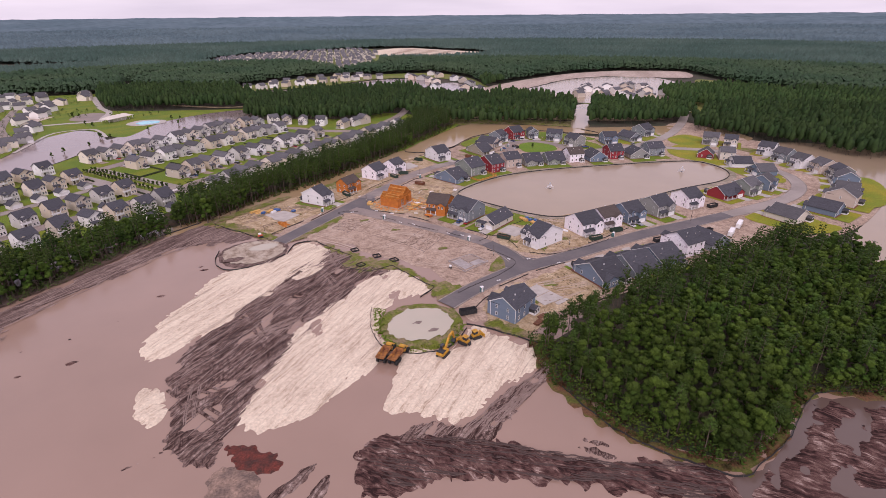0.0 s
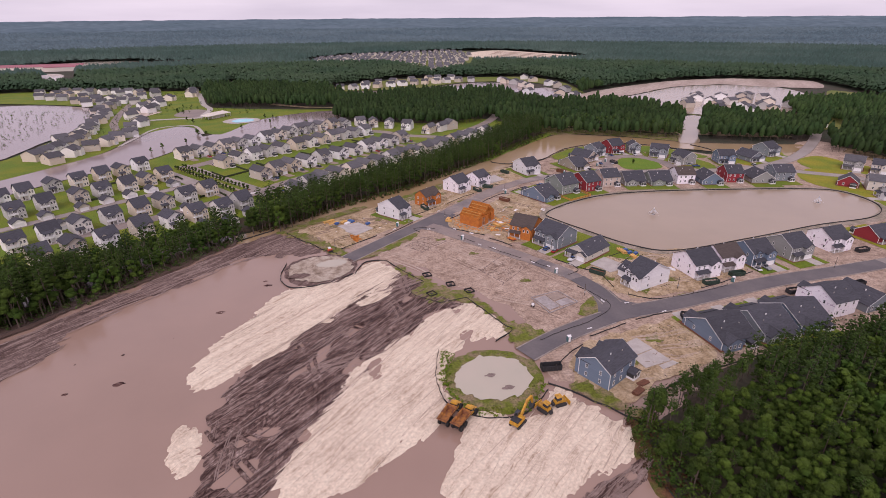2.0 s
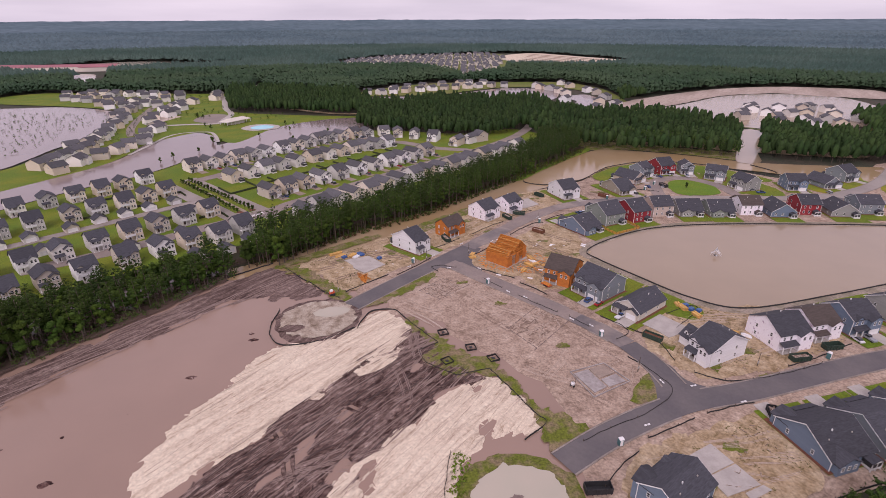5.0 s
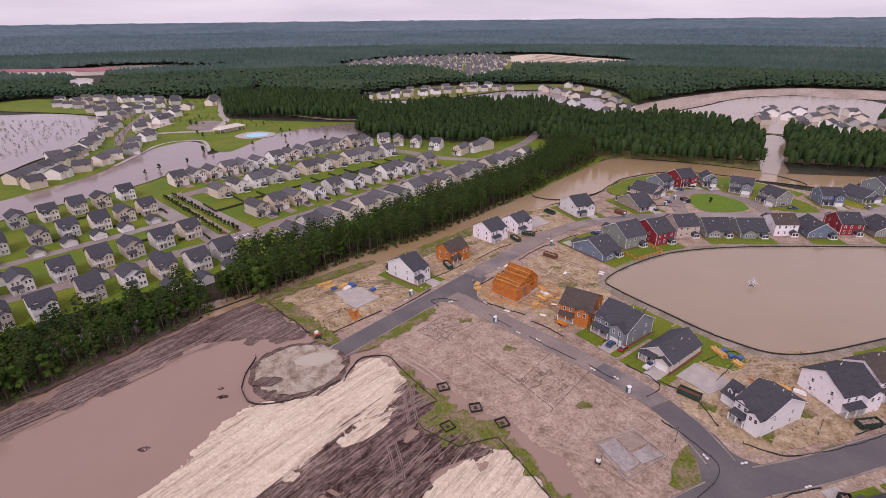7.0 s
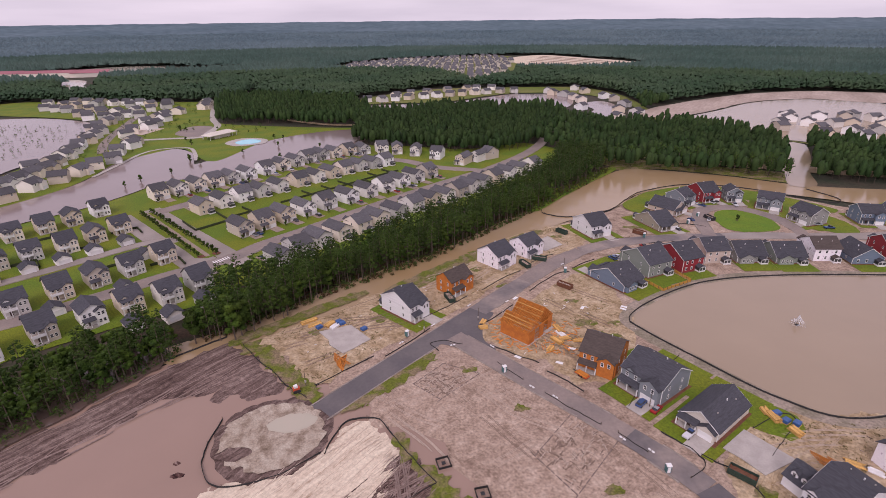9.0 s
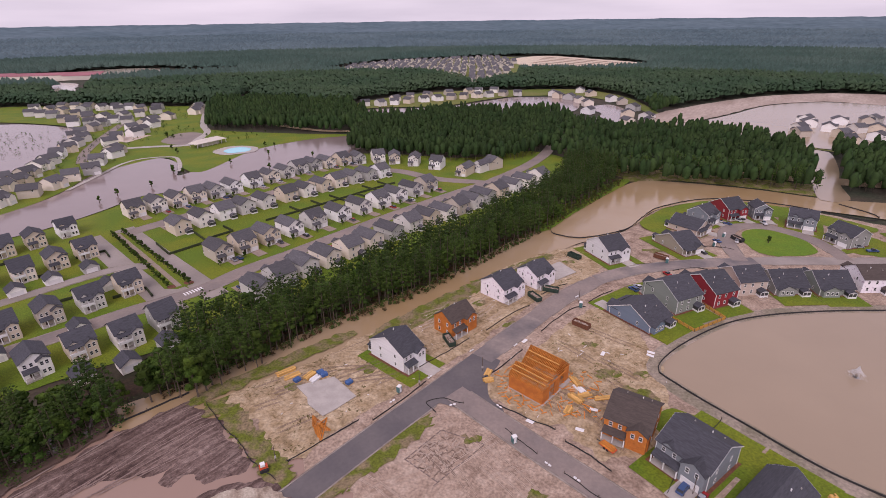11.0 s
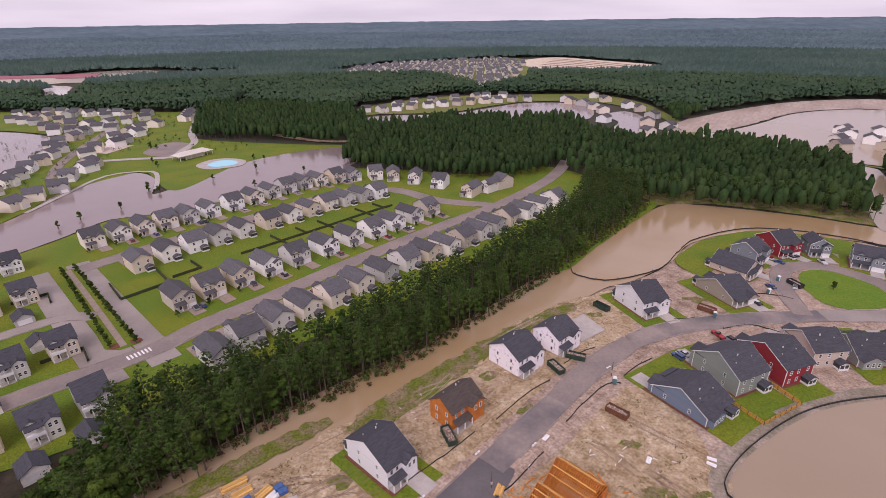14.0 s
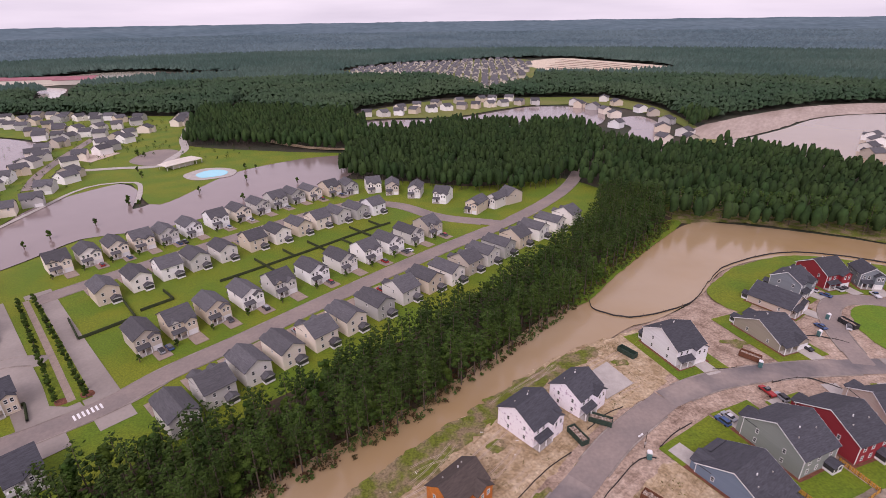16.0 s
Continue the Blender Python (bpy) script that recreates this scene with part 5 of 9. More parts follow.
# north side of the spine road
new_house(-2, 288, 48, "unfinished house in orange sheathing with brown roof", w=12, d=9, storeys=2, wall=M["osb"], roof=B, axis="x", rise=3.2, bare=True, drive=0, back_porch=False)
new_house(-21, 268.5, 51, "white two-storey house with dark roof and porch", w=9, d=16, storeys=2, wall=M["side_white"], roof=S, axis="x", rise=4.2, lawn=(4, 3.5, 7, 3))
new_house(17, 314.5, 46, "unfinished house in white wrap with dark roof", w=11.5, d=13, storeys=2, wall=M["wrap"], roof=S, axis="x", bare=True, drive=0, back_porch=False)
new_house(32, 326, 46, "unfinished house in white wrap with dark roof", w=11, d=11, storeys=2, wall=M["wrap"], roof=S, axis="x", bare=True, drive=0, back_porch=False)
new_house(70, 354.5, 26, "white two-storey house with dark roof", w=12, d=16, storeys=2, wall=M["side_white"], roof=S, axis="x", rise=4.2, lawn=(4, 4, 8, 5))
new_house(108, 366, 24, "khaki single-storey house with dark roof", w=12, d=19, storeys=1, wall=M["side_khaki"], roof=S, axis="x", rise=4.6, lawn=(5, 3, 7, 6))
# around the green island
new_house(122, 389, 40, "grey house with a white gable end", w=13, d=16, storeys=1, wall=M["side_tan"], roof=S, axis="y", rise=4.2, lawn=(1, 1, 3, 4))
new_house(134, 402, 40, "dark grey two-storey house with white trim", w=11, d=12, storeys=2, wall=M["side_slate"], roof=S, gables=2, lawn=(1, 2, 5, 10))
new_house(152, 412, 20, "red two-storey house with white trim", w=12, d=15, storeys=2, wall=M["side_red"], roof=S, axis="x", lawn=(2, 3, 6, 9))
new_house(169, 410, -5, "small grey two-storey house with white garage", w=9, d=10, storeys=2, wall=M["side_slate"], roof=S, axis="y", lawn=(4, 4, 7, 10))
new_house(185, 396, -30, "slate-blue two-storey house with porch", w=13, d=11, storeys=2, wall=M["side_slate"], roof=S, gables=2, lawn=(4, 4, 7, 9))
new_house(194, 372.5, -70, "grey two-storey house with double porch", w=13, d=12, storeys=2, wall=M["side_grey"], roof=S, gables=2, lawn=(5, 4, 7, 12))
new_house(226, 374, -5, "blue two-storey house with white trim", w=12, d=12, storeys=2, wall=M["side_blue"], roof=S, lawn=(2, 2, 6, 5))
new_house(250, 381, 15, "slate house with a wide dark roof", w=13, d=16, storeys=1, wall=M["side_slate"], roof=S, axis="y", rise=4.2, lawn=(3, 3, 8, 6))
new_house(272, 396, 25, "blue-grey two-storey house with dark roof", w=13, d=14, storeys=2, wall=M["side_slate"], roof=S, lawn=(3, 3, 8, 6))
# with their backs to the pond
new_house(69, 297, 217, "blue single-storey house with a wide dark roof", w=13, d=18, storeys=1, wall=M["side_blue"], roof=S, axis="x", rise=4.6, lawn=(9, 1, 10, 9))
new_house(85.5, 310, 207, "green-grey two-storey house with dark roof", w=13, d=17, storeys=2, wall=M["side_green"], roof=S, axis="x", lawn=(1, 1, 9, 9))
new_house(102, 315.5, 203, "red two-storey house with white trim and dark roof", w=11.5, d=18, storeys=2, wall=M["side_red"], roof=S, axis="x", rise=4.6, lawn=(1, 1, 8, 8))
new_house(119, 323, 190, "tan two-storey house with dark roof", w=12, d=14, storeys=2, wall=M["side_tan"], roof=S, axis="x", drive=8)
for x, y, t, wall, label in ((136, 324.5, 185, "side_grey", "grey house with a dark hipped roof"), (154, 324, 182, "side_green", "green-grey house with a dark hipped roof")):
    new_house(x, y, t, label, w=14, d=15, storeys=1, wall=M[wall], roof=S, axis="x", rise=4.8, lawn=(1.5, 1.5, 8, 9), gables=2)
new_house(171.5, 326, 182, "unfinished house in white wrap with brown roof", w=12, d=13, storeys=2, wall=M["wrap"], roof=B, axis="x", bare=True, drive=0)
new_house(188.5, 324, 180, "slate-blue house with a wide dark roof", w=14, d=15, storeys=1, wall=M["side_blue"], roof=S, axis="y", rise=4.6, lawn=(1, 1, 8, 9))
new_house(206, 328, 178, "red two-storey house with dark roof", w=11, d=14, storeys=2, wall=M["side_red"], roof=S, axis="x", drive=7)
new_house(224, 325, 178, "pale grey house with a wide dark roof", w=15, d=14, storeys=1, wall=M["side_grey"], roof=S, axis="y", rise=4.6, lawn=(2, 2, 8, 9))
new_house(241, 329, 178, "slate-blue two-storey house with dark roof", w=13, d=13, storeys=2, wall=M["side_slate"], roof=S, axis="x", lawn=(1, 4, 8, 10))
# the far bend of the road
for x, y, t, w, d, wall, st, rf, label in (
        (310, 351, -40, 12, 12, "side_grey", 2, 1, "grey two-storey house with dark roof"), (321, 340, -40, 10, 11, "side_beige", 2, 0, "pale two-storey house with dark roof"),
        (277, 312, 140, 11, 11, "side_red", 1, 1, "brick-red single-storey house with dark roof"), (288, 303, 150, 10, 11, "side_beige", 2, 1, "pale two-storey house with grey roof"),
        (284, 283, 255, 12, 13, "side_white", 1, 0, "pale single-storey house with dark roof"), (285, 262, 265, 13, 13, "side_blue", 1, 1, "blue single-storey house with dark roof"),
        (330, 309, -60, 11, 12, "side_white", 2, 0, "white two-storey house with dark roof by the bend"), (327, 289, -75, 11, 12, "side_slate", 2, 1, "slate two-storey house by the bend"),
        (326, 271, -85, 10.5, 12, "side_white", 2, 1, "white two-storey house by the bend"), (329, 256, -95, 11, 12, "side_tan", 2, 1, "tan two-storey house by the bend"),
        (328, 241, -110, 11, 11, "side_grey", 2, 0, "grey two-storey house by the bend"), (318, 228, -125, 11, 12, "side_blue", 2, 1, "blue two-storey house by the bend"),
        (304, 214, -135, 12, 12, "side_slate", 1, 1, "slate house by the bend"), (285, 199, -150, 13, 15, "side_tan", 2, 1, "tan house with a steep grey roof by the bend"),
        (263, 189, 205, 13, 15, "side_blue", 1, 0, "blue house with a wide dark roof and white gable"), (234, 184, 200, 15, 15, "side_beige", 1, 1, "beige house with a wide grey roof"),
        (227, 226, 17, 17, 12, "side_red", 1, 0, "long red house with dark roof"), (244, 229, 22, 12, 12, "side_green", 2, 1, "green-grey two-storey house with dark roof"),
        (261, 234, 30, 10, 11, "side_blue", 2, 1, "blue two-storey house with dark roof")):
    new_house(x, y, t, label, w=w, d=d, storeys=st, wall=M[wall], roof=M["shingle_grey"] if rf else S, axis="y" if st == 1 and w < 16 else "x", rise=4.0 if st == 1 else None, few=True, lawn=(3.5, 3.5, 7, 8), turf="lawn_olive")

# lawns that run on between and behind the lots
for pts, m, label in (([(98, 396), (110, 412), (123, 424), (155, 437), (190, 427), (214, 404), (222, 390), (208, 386), (190, 402), (168, 412), (146, 408), (124, 400), (106, 382)], "lawn", "lawn behind the houses round the island"),
                      ([(196, 356), (186, 364), (190, 384), (206, 388), (214, 370), (210, 354)], "lawn", "lawn beside the island houses"),
                      ([(236, 396), (250, 400), (270, 412), (290, 408), (280, 384), (258, 366), (240, 362), (232, 380)], "lawn_olive", "lawn round the far corner houses"),
                      ([(62, 246), (70, 243), (82, 229), (99, 213), (92, 204), (78, 214), (62, 232), (56, 238)], "lawn", "strip of lawn behind the houses by the pond"),
                      ([(268, 300), (290, 330), (300, 345), (282, 352), (262, 340), (255, 318)], "lawn_olive", "lawn at the end of the pond"),
                      ([(213, 191), (228, 194), (240, 178), (252, 168), (241, 162), (224, 165), (214, 182)], "lawn_olive", "olive lawn round the corner house"),
                      ([(333, 240), (346, 236), (338, 218), (320, 200), (302, 188), (294, 192), (312, 208), (326, 224)], "lawn_olive", "lawn behind the bend houses"),
                      ([(283, 372), (298, 384), (312, 386), (316, 368), (298, 344), (281, 352)], "lawn_olive", "lawn at the junction by the woods"),
                      ([(266, 300), (276, 298), (292, 290), (292, 252), (282, 240), (270, 252), (268, 276)], "lawn_olive", "lawn inside the bend"),
                      ([(318, 330), (334, 322), (340, 300), (338, 262), (330, 250), (322, 262), (322, 300)], "weeds", "thin turf behind the bend houses"),
                      ([(143, 370), (149, 385), (159, 390), (169, 387), (175, 374), (172, 359), (158, 355), (146, 357)], "lawn_bright", "bright green island inside the loop road"),
                      ([(46, 386), (66, 414), (92, 448), (116, 479), (108, 482), (82, 452), (56, 420), (38, 388)], "lawn", "grassy bank along the tree belt"),
                      ([(-78, 243), (-57, 262), (-39, 280), (-43, 283), (-62, 266), (-80, 248)], "weeds", "weedy bank of the ditch"),
                      ([(-76, 241), (-60, 229), (-47, 215), (-41, 217), (-52, 230), (-70, 245)], "weeds", "grassy edge of the building lot"),
                      ([(-32, 284), (-10, 309), (14, 333), (38, 353), (42, 349), (18, 327), (-4, 302), (-26, 278)], "weeds", "thin grass along the ditch"),
                      ([(-17, 201), (-13, 202), (-9, 194), (0, 187), (5, 180), (14, 178), (19, 169), (25, 161), (28, 154), (38, 148), (41, 144), (30, 137), (27, 148), (22, 159), (13, 170), (3, 168), (-7, 174), (-9, 181), (-6, 185), (-11, 191)], "weeds", "bright weeds along the edge of the flooded cut"),
                      ([(-36, 214), (-28, 212), (-10, 232), (-6, 240), (-14, 238)], "weeds", "thin weeds beside the road"),
                      ([(98, 170), (124, 177), (132, 176), (120, 171), (100, 165)], "weeds", "patch of weeds in the front lot"),
                      ([(60, 166), (66, 172), (70, 166), (64, 158), (56, 156)], "weeds", "weedy corner of the lot by the junction"),
                      ([(48, 118), (58, 108), (63, 103), (60, 101), (50, 108), (42, 116)], "weeds", "weedy strip by the fence")):
    LOT[0] += 1
    wild = m == "weeds"
    sheet("lawn_strip", pts, 0.245 + 0.0021 * (LOT[0] % 9), M[m], step=0.9 if wild else 2, grid=5, rag=2.0 if wild else 0.8, size=2.2 if wild else 3, seed=LOT[0], label=label, category="grass")
for pts, m, label in (([(-72, 246), (-50, 264), (-30, 283), (-12, 262), (-32, 236), (-44, 222), (-60, 236)], "dirt_tan", "tan raked dirt of a building lot"),
                      ([(44, 118), (50, 136), (80, 150), (98, 154), (96, 132), (70, 118), (58, 109)], "dirt_tan", "tan sandy dirt of a building lot"),
                      ([(-26, 286), (4, 322), (30, 348), (60, 366), (84, 372), (62, 336), (40, 318), (18, 292), (-8, 264)], "dirt_tan", "tan raked dirt of building lots"),
                      ([(70, 190), (84, 210), (108, 214), (140, 214), (150, 200), (120, 180), (96, 172), (80, 170)], "dirt_tan", "tan dirt of building lots"),
                      ([(8, 254), (28, 276), (52, 302), (64, 292), (66, 262), (60, 240), (46, 226), (26, 238)], "dirt_tan", "tan raked dirt of building lots")):
    LOT[0] += 1
    sheet("dirt_lot", pts, 0.2 + 0.002 * (LOT[0] % 9), M[m], step=1.2, grid=6, rag=2.4, size=5, seed=LOT[0], height=relief(0.015, 3), label=label, category="dirt lot")


# ---- trees ----
def quads(rng, centres, size, flat=0.3, out=None, slim=0.8):
    """Small leaf clumps as quads about the centres; out: the way that they roughly face."""
    n = len(centres)
    if out is None:
        a = rng.normal(size=(n, 3))
        a /= np.linalg.norm(a, axis=1, keepdims=True)
        b = np.cross(a, rng.normal(size=(n, 3)))
        b /= np.linalg.norm(b, axis=1, keepdims=True)
        a[:, 2] *= flat + 0.4
    else:
        face = out + 0.55 * rng.normal(size=(n, 3))
        a = np.cross(face, rng.normal(size=(n, 3)))
        a /= np.linalg.norm(a, axis=1, keepdims=True)
        b = np.cross(face, a)
        b /= np.linalg.norm(b, axis=1, keepdims=True)
    s = (size * rng.uniform(0.6, 1.35, n))[:, None]
    v = np.stack([centres - s * a, centres - s * b * slim, centres + s * a, centres + s * b * slim], 1).reshape(-1, 3)
    return v, np.arange(4 * n).reshape(-1, 4)


def tube(bm, path, radii, sides=6):
    rings = []
    for p, r in zip(path, radii):
        rings.append([bm.verts.new((p[0] + r * math.cos(2 * math.pi * i / sides), p[1] + r * math.sin(2 * math.pi * i / sides), p[2])) for i in range(sides)])
    for u, w in zip(rings, rings[1:]):
        for i in range(sides):
            bm.faces.new((u[i], u[(i + 1) % sides], w[(i + 1) % sides], w[i]))


def lump(rng, centre, radius, squash=0.8, cells=2):
    """A knobbly rounded mass, as the quads of a swollen cube."""
    g = np.linspace(-1, 1, cells + 1)
    vs, fs = [], []
    for axis in range(3):
        for sign in (-1, 1):
            a, b = np.meshgrid(g, g, indexing="ij")
            p = np.empty((a.size, 3))
            p[:, axis], p[:, (axis + 1) % 3], p[:, (axis + 2) % 3] = sign, a.ravel(), b.ravel()
            at = sum(len(v) for v in vs)
            vs.append(p)
            for i in range(cells):
                for j in range(cells):
                    q = [at + i * (cells + 1) + j, at + (i + 1) * (cells + 1) + j, at + (i + 1) * (cells + 1) + j + 1, at + i * (cells + 1) + j + 1]
                    fs.append(q if sign > 0 else q[::-1])
    p = np.concatenate(vs)
    p /= np.linalg.norm(p, axis=1, keepdims=True)
    off = rng.uniform(0, 50, 3)
    swell = 1 + 0.32 * np.sin(p @ (3.1, 2.3, 2.7) + off[0]) * np.sin(p @ (-2.2, 3.4, 1.9) + off[1]) + 0.14 * np.sin(p @ (6.1, 5.3, -4.7) + off[2])
    return centre + p * swell[:, None] * radius * (1, 1, squash), np.array(fs)


def pine_meshes(seed, tall=18.0, clumps=620, size=0.38, limbed=True, low=0.38):
    rng = np.random.default_rng(seed)
    bm = bmesh.new()
    lean = rng.uniform(-0.5, 0.5, 2)
    tube(bm, [(lean[0] * s * s, lean[1] * s * s, tall * s) for s in (0, 0.3, 0.6, 0.95)], [0.24, 0.19, 0.14, 0.04], 6)
    cs, cores = [], []
    limbs = int(rng.integers(16, 21))
    for i in range(limbs):
        s = low + (0.97 - low) * (i / limbs)
        ang = i * 2.4 + rng.uniform(-0.4, 0.4)
        reach = (1 - s) * 4.0 + rng.uniform(0.9, 1.7)
        base = np.array((lean[0] * s * s, lean[1] * s * s, tall * s))
        tip = base + reach * np.array((math.cos(ang), math.sin(ang), 0.25))
        if limbed:
            tube(bm, [base, (base + tip) / 2 + (0, 0, 0.1), tip], [0.07, 0.05, 0.02], 3)
        for _ in range(clumps // limbs):
            q = rng.uniform(0.35, 1.1)
            cs.append(base + (tip - base) * q + rng.normal(size=3) * (0.6, 0.6, 0.5))
        cores.append(lump(rng, base + (tip - base) * rng.uniform(0.55, 0.8), 0.2 * reach + 0.2, 0.6, 1))
    v, f = quads(rng, np.array(cs), size, slim=0.34)
    for cv, cf in cores:
        f = np.r_[f, cf + len(v)]
        v = np.r_[v, cv]
    me = bpy.data.meshes.new("trunk")
    bm.to_mesh(me)
    bm.free()
    me.materials.append(M["bark"])
    return me, from_arrays("crown", v, f, M["needles"])


def broad_meshes(seed, tall=13.0, clumps=1250, wide=3.6, size_leaf=0.25, limbed=True):
    rng = np.random.default_rng(seed)
    bm = bmesh.new()
    tube(bm, [(0, 0, 0), (0.1, 0, tall * 0.3), (0, 0.15, tall * 0.55)], [0.28, 0.2, 0.12], 6)
    cs, outs, cores = [], [], []
    lobes = int(rng.integers(11, 16))
    for i in range(lobes):
        ang = i * 2.4 + rng.uniform(-0.5, 0.5)
        h = tall * rng.uniform(0.3, 0.88)
        rad = wide * rng.uniform(0.25, 0.8) * (1.25 - h / tall)
        c = np.array((rad * math.cos(ang), rad * math.sin(ang), h))
        if limbed:
            tube(bm, [(0, 0, tall * 0.35), tuple(c * (0.5, 0.5, 0.8)), tuple(c)], [0.1, 0.07, 0.03], 3)
        size = rng.uniform(0.9, 1.5) * wide / 3.6
        d = rng.normal(size=(clumps // lobes, 3))
        d /= np.linalg.norm(d, axis=1, keepdims=True)
        d[:, 2] = np.where(d[:, 2] < -0.3, -d[:, 2], d[:, 2])
        outs.append(d)
        cs.append(c + d * size * rng.uniform(0.85, 1.15, (len(d), 1)) * (1, 1, 0.8))
        cores.append(lump(rng, c, size * 0.92, 0.8, 2))
    v, f = quads(rng, np.concatenate(cs), size_leaf, out=np.concatenate(outs))
    for cv, cf in cores:
        f = np.r_[f, cf + len(v)]
        v = np.r_[v, cv]
    me = bpy.data.meshes.new("trunk")
    bm.to_mesh(me)
    bm.free()
    me.materials.append(M["bark"])
    return me, from_arrays("crown", v, f, M["leaves"])


def tree(meshes, x, y, z, scale, turn, name, label, category, group):
    top = new(name)
    top.matrix_basis = Matrix.LocRotScale((x, y, z), Euler((0, 0, turn)), (scale, scale, scale * random.uniform(0.9, 1.12)))
    for n, me in zip(("trunk", "crown"), meshes):
        ob = new(n, me)
        ob.parent = top
    return tagged(top, label, category, group)


def scatter(poly, gap, seed, jitter=0.45):
    rng = np.random.default_rng(seed)
    poly = np.array(poly, float)
    lo, hi = poly.min(0), poly.max(0)
    gx, gy = np.meshgrid(np.arange(lo[0], hi[0], gap), np.arange(lo[1], hi[1], gap))
    pts = np.c_[gx.ravel(), gy.ravel()] + rng.uniform(-jitter, jitter, (gx.size, 2)) * gap
    return pts[inside(pts, poly)]


PINES = [pine_meshes(s) for s in range(7)]
TALL_PINES = [pine_meshes(s + 50, clumps=520, size=0.38, low=0.5) for s in range(5)]
THIN_PINES = [pine_meshes(s + 30, clumps=380, size=0.5, low=0.6) for s in range(3)]
BROADS = [broad_meshes(s + 40, clumps=950, size_leaf=0.21) for s in range(6)]
YOUNG = [broad_meshes(s + 70, 4.2, 120, 1.6) for s in range(2)]

BELT = [(-94, 241), (-80, 246), (-68, 259), (-53, 284), (-28, 305), (-10, 321), (7, 342), (28, 367), (46, 390), (60, 412), (85, 445), (110, 482), (108, 512), (88, 524), (74, 504), (64, 470), (34, 424), (6, 388), (-29, 346), (-66, 307), (-94, 289), (-101, 280), (-99, 268), (-101, 254)]
WEST_STRIP = [(-96.5, 235), (-103.5, 246), (-115, 246), (-128, 230), (-143, 214), (-155, 206), (-166, 193), (-184, 170), (-168, 141), (-151, 156), (-143, 171), (-130, 186), (-121, 199), (-111, 214)]
WOOD = [(58, 101), (57, 84), (66, 61), (85, 42), (95, 43), (108, 49), (127, 62), (146, 56), (185, 58), (222, 92), (228, 142), (200, 150), (137, 129), (99, 117), (71, 106)]
def far_trees(name, pts, tall, wide, clumps, size, seed, material, label, trunk=True):
    """Many trees beyond counting, as one mesh of clumps and stems."""
    rng = np.random.default_rng(seed)
    n = len(pts)
    h = tall * rng.uniform(0.75, 1.15, n)
    s = rng.uniform(0.4, 1.0, (n, clumps))
    ang = rng.uniform(0, 6.28, (n, clumps))
    r = wide * (1.15 - s) * np.sqrt(rng.uniform(0, 1, (n, clumps))) * 1.3
    cs = np.stack([pts[:, 0:1] + r * np.cos(ang), pts[:, 1:2] + r * np.sin(ang), h[:, None] * s], -1).reshape(-1, 3)
    v, f = quads(rng, cs, size, slim=0.5)
    k = 6
    a = np.arange(k) * 2 * np.pi / k + rng.uniform(0, 6.28, (n, 1))
    core = np.empty((n, 4 * k, 3))
    for ring, (rr, zz) in enumerate(((0.7, 0.34), (1.0, 0.55), (0.88, 0.78), (0.38, 0.96))):
        q = wide * 0.82 * rr * rng.uniform(0.65, 1.25, (n, k))
        turn = a + ring * 0.5
        core[:, ring * k:ring * k + k] = np.stack([pts[:, :1] + q * np.cos(turn), pts[:, 1:] + q * np.sin(turn), h[:, None] * (zz + rng.uniform(-0.05, 0.05, (n, k)))], -1)
    cf = np.array([(r * k + i, r * k + (i + 1) % k, r * k + k + (i + 1) % k, r * k + k + i) for r in range(3) for i in range(k)])
    f = np.r_[f, (np.arange(n)[:, None, None] * (4 * k) + cf).reshape(-1, 4) + len(v)]
    v = np.r_[v, core.reshape(-1, 3)]
    ob = new(name, from_arrays(name, v, f, material))
    tagged(ob, label, "woods", kind="stuff")
    if trunk:
        tv, w = [], 0.16
        for (x, y), t in zip(pts, h):
            tv += [(x - w, y, -0.5), (x + w, y, -0.5), (x + w * 0.4, y, t * 0.85), (x - w * 0.4, y, t * 0.85), (x, y - w, -0.5), (x, y + w, -0.5), (x, y + w * 0.4, t * 0.85), (x, y - w * 0.4, t * 0.85)]
        stems = new("stems", from_arrays("stems", tv, np.arange(len(tv)).reshape(-1, 4), M["bark"]))
        stems.parent = ob
        tagged(stems, kind="stuff")



LITE_PINES = [pine_meshes(s + 20, clumps=130, size=0.6, limbed=False, low=0.36) for s in range(5)]
LITE_BROADS = [broad_meshes(s + 60, clumps=210, size_leaf=0.36, limbed=False) for s in range(4)]


def arrays_of(me):
    v = np.empty(len(me.vertices) * 3, np.float32)
    me.vertices.foreach_get("co", v)
    f = np.empty(len(me.polygons) * 4, np.int32)
    me.loops.foreach_get("vertex_index", f)
    return v.reshape(-1, 3), f.reshape(-1, 4)


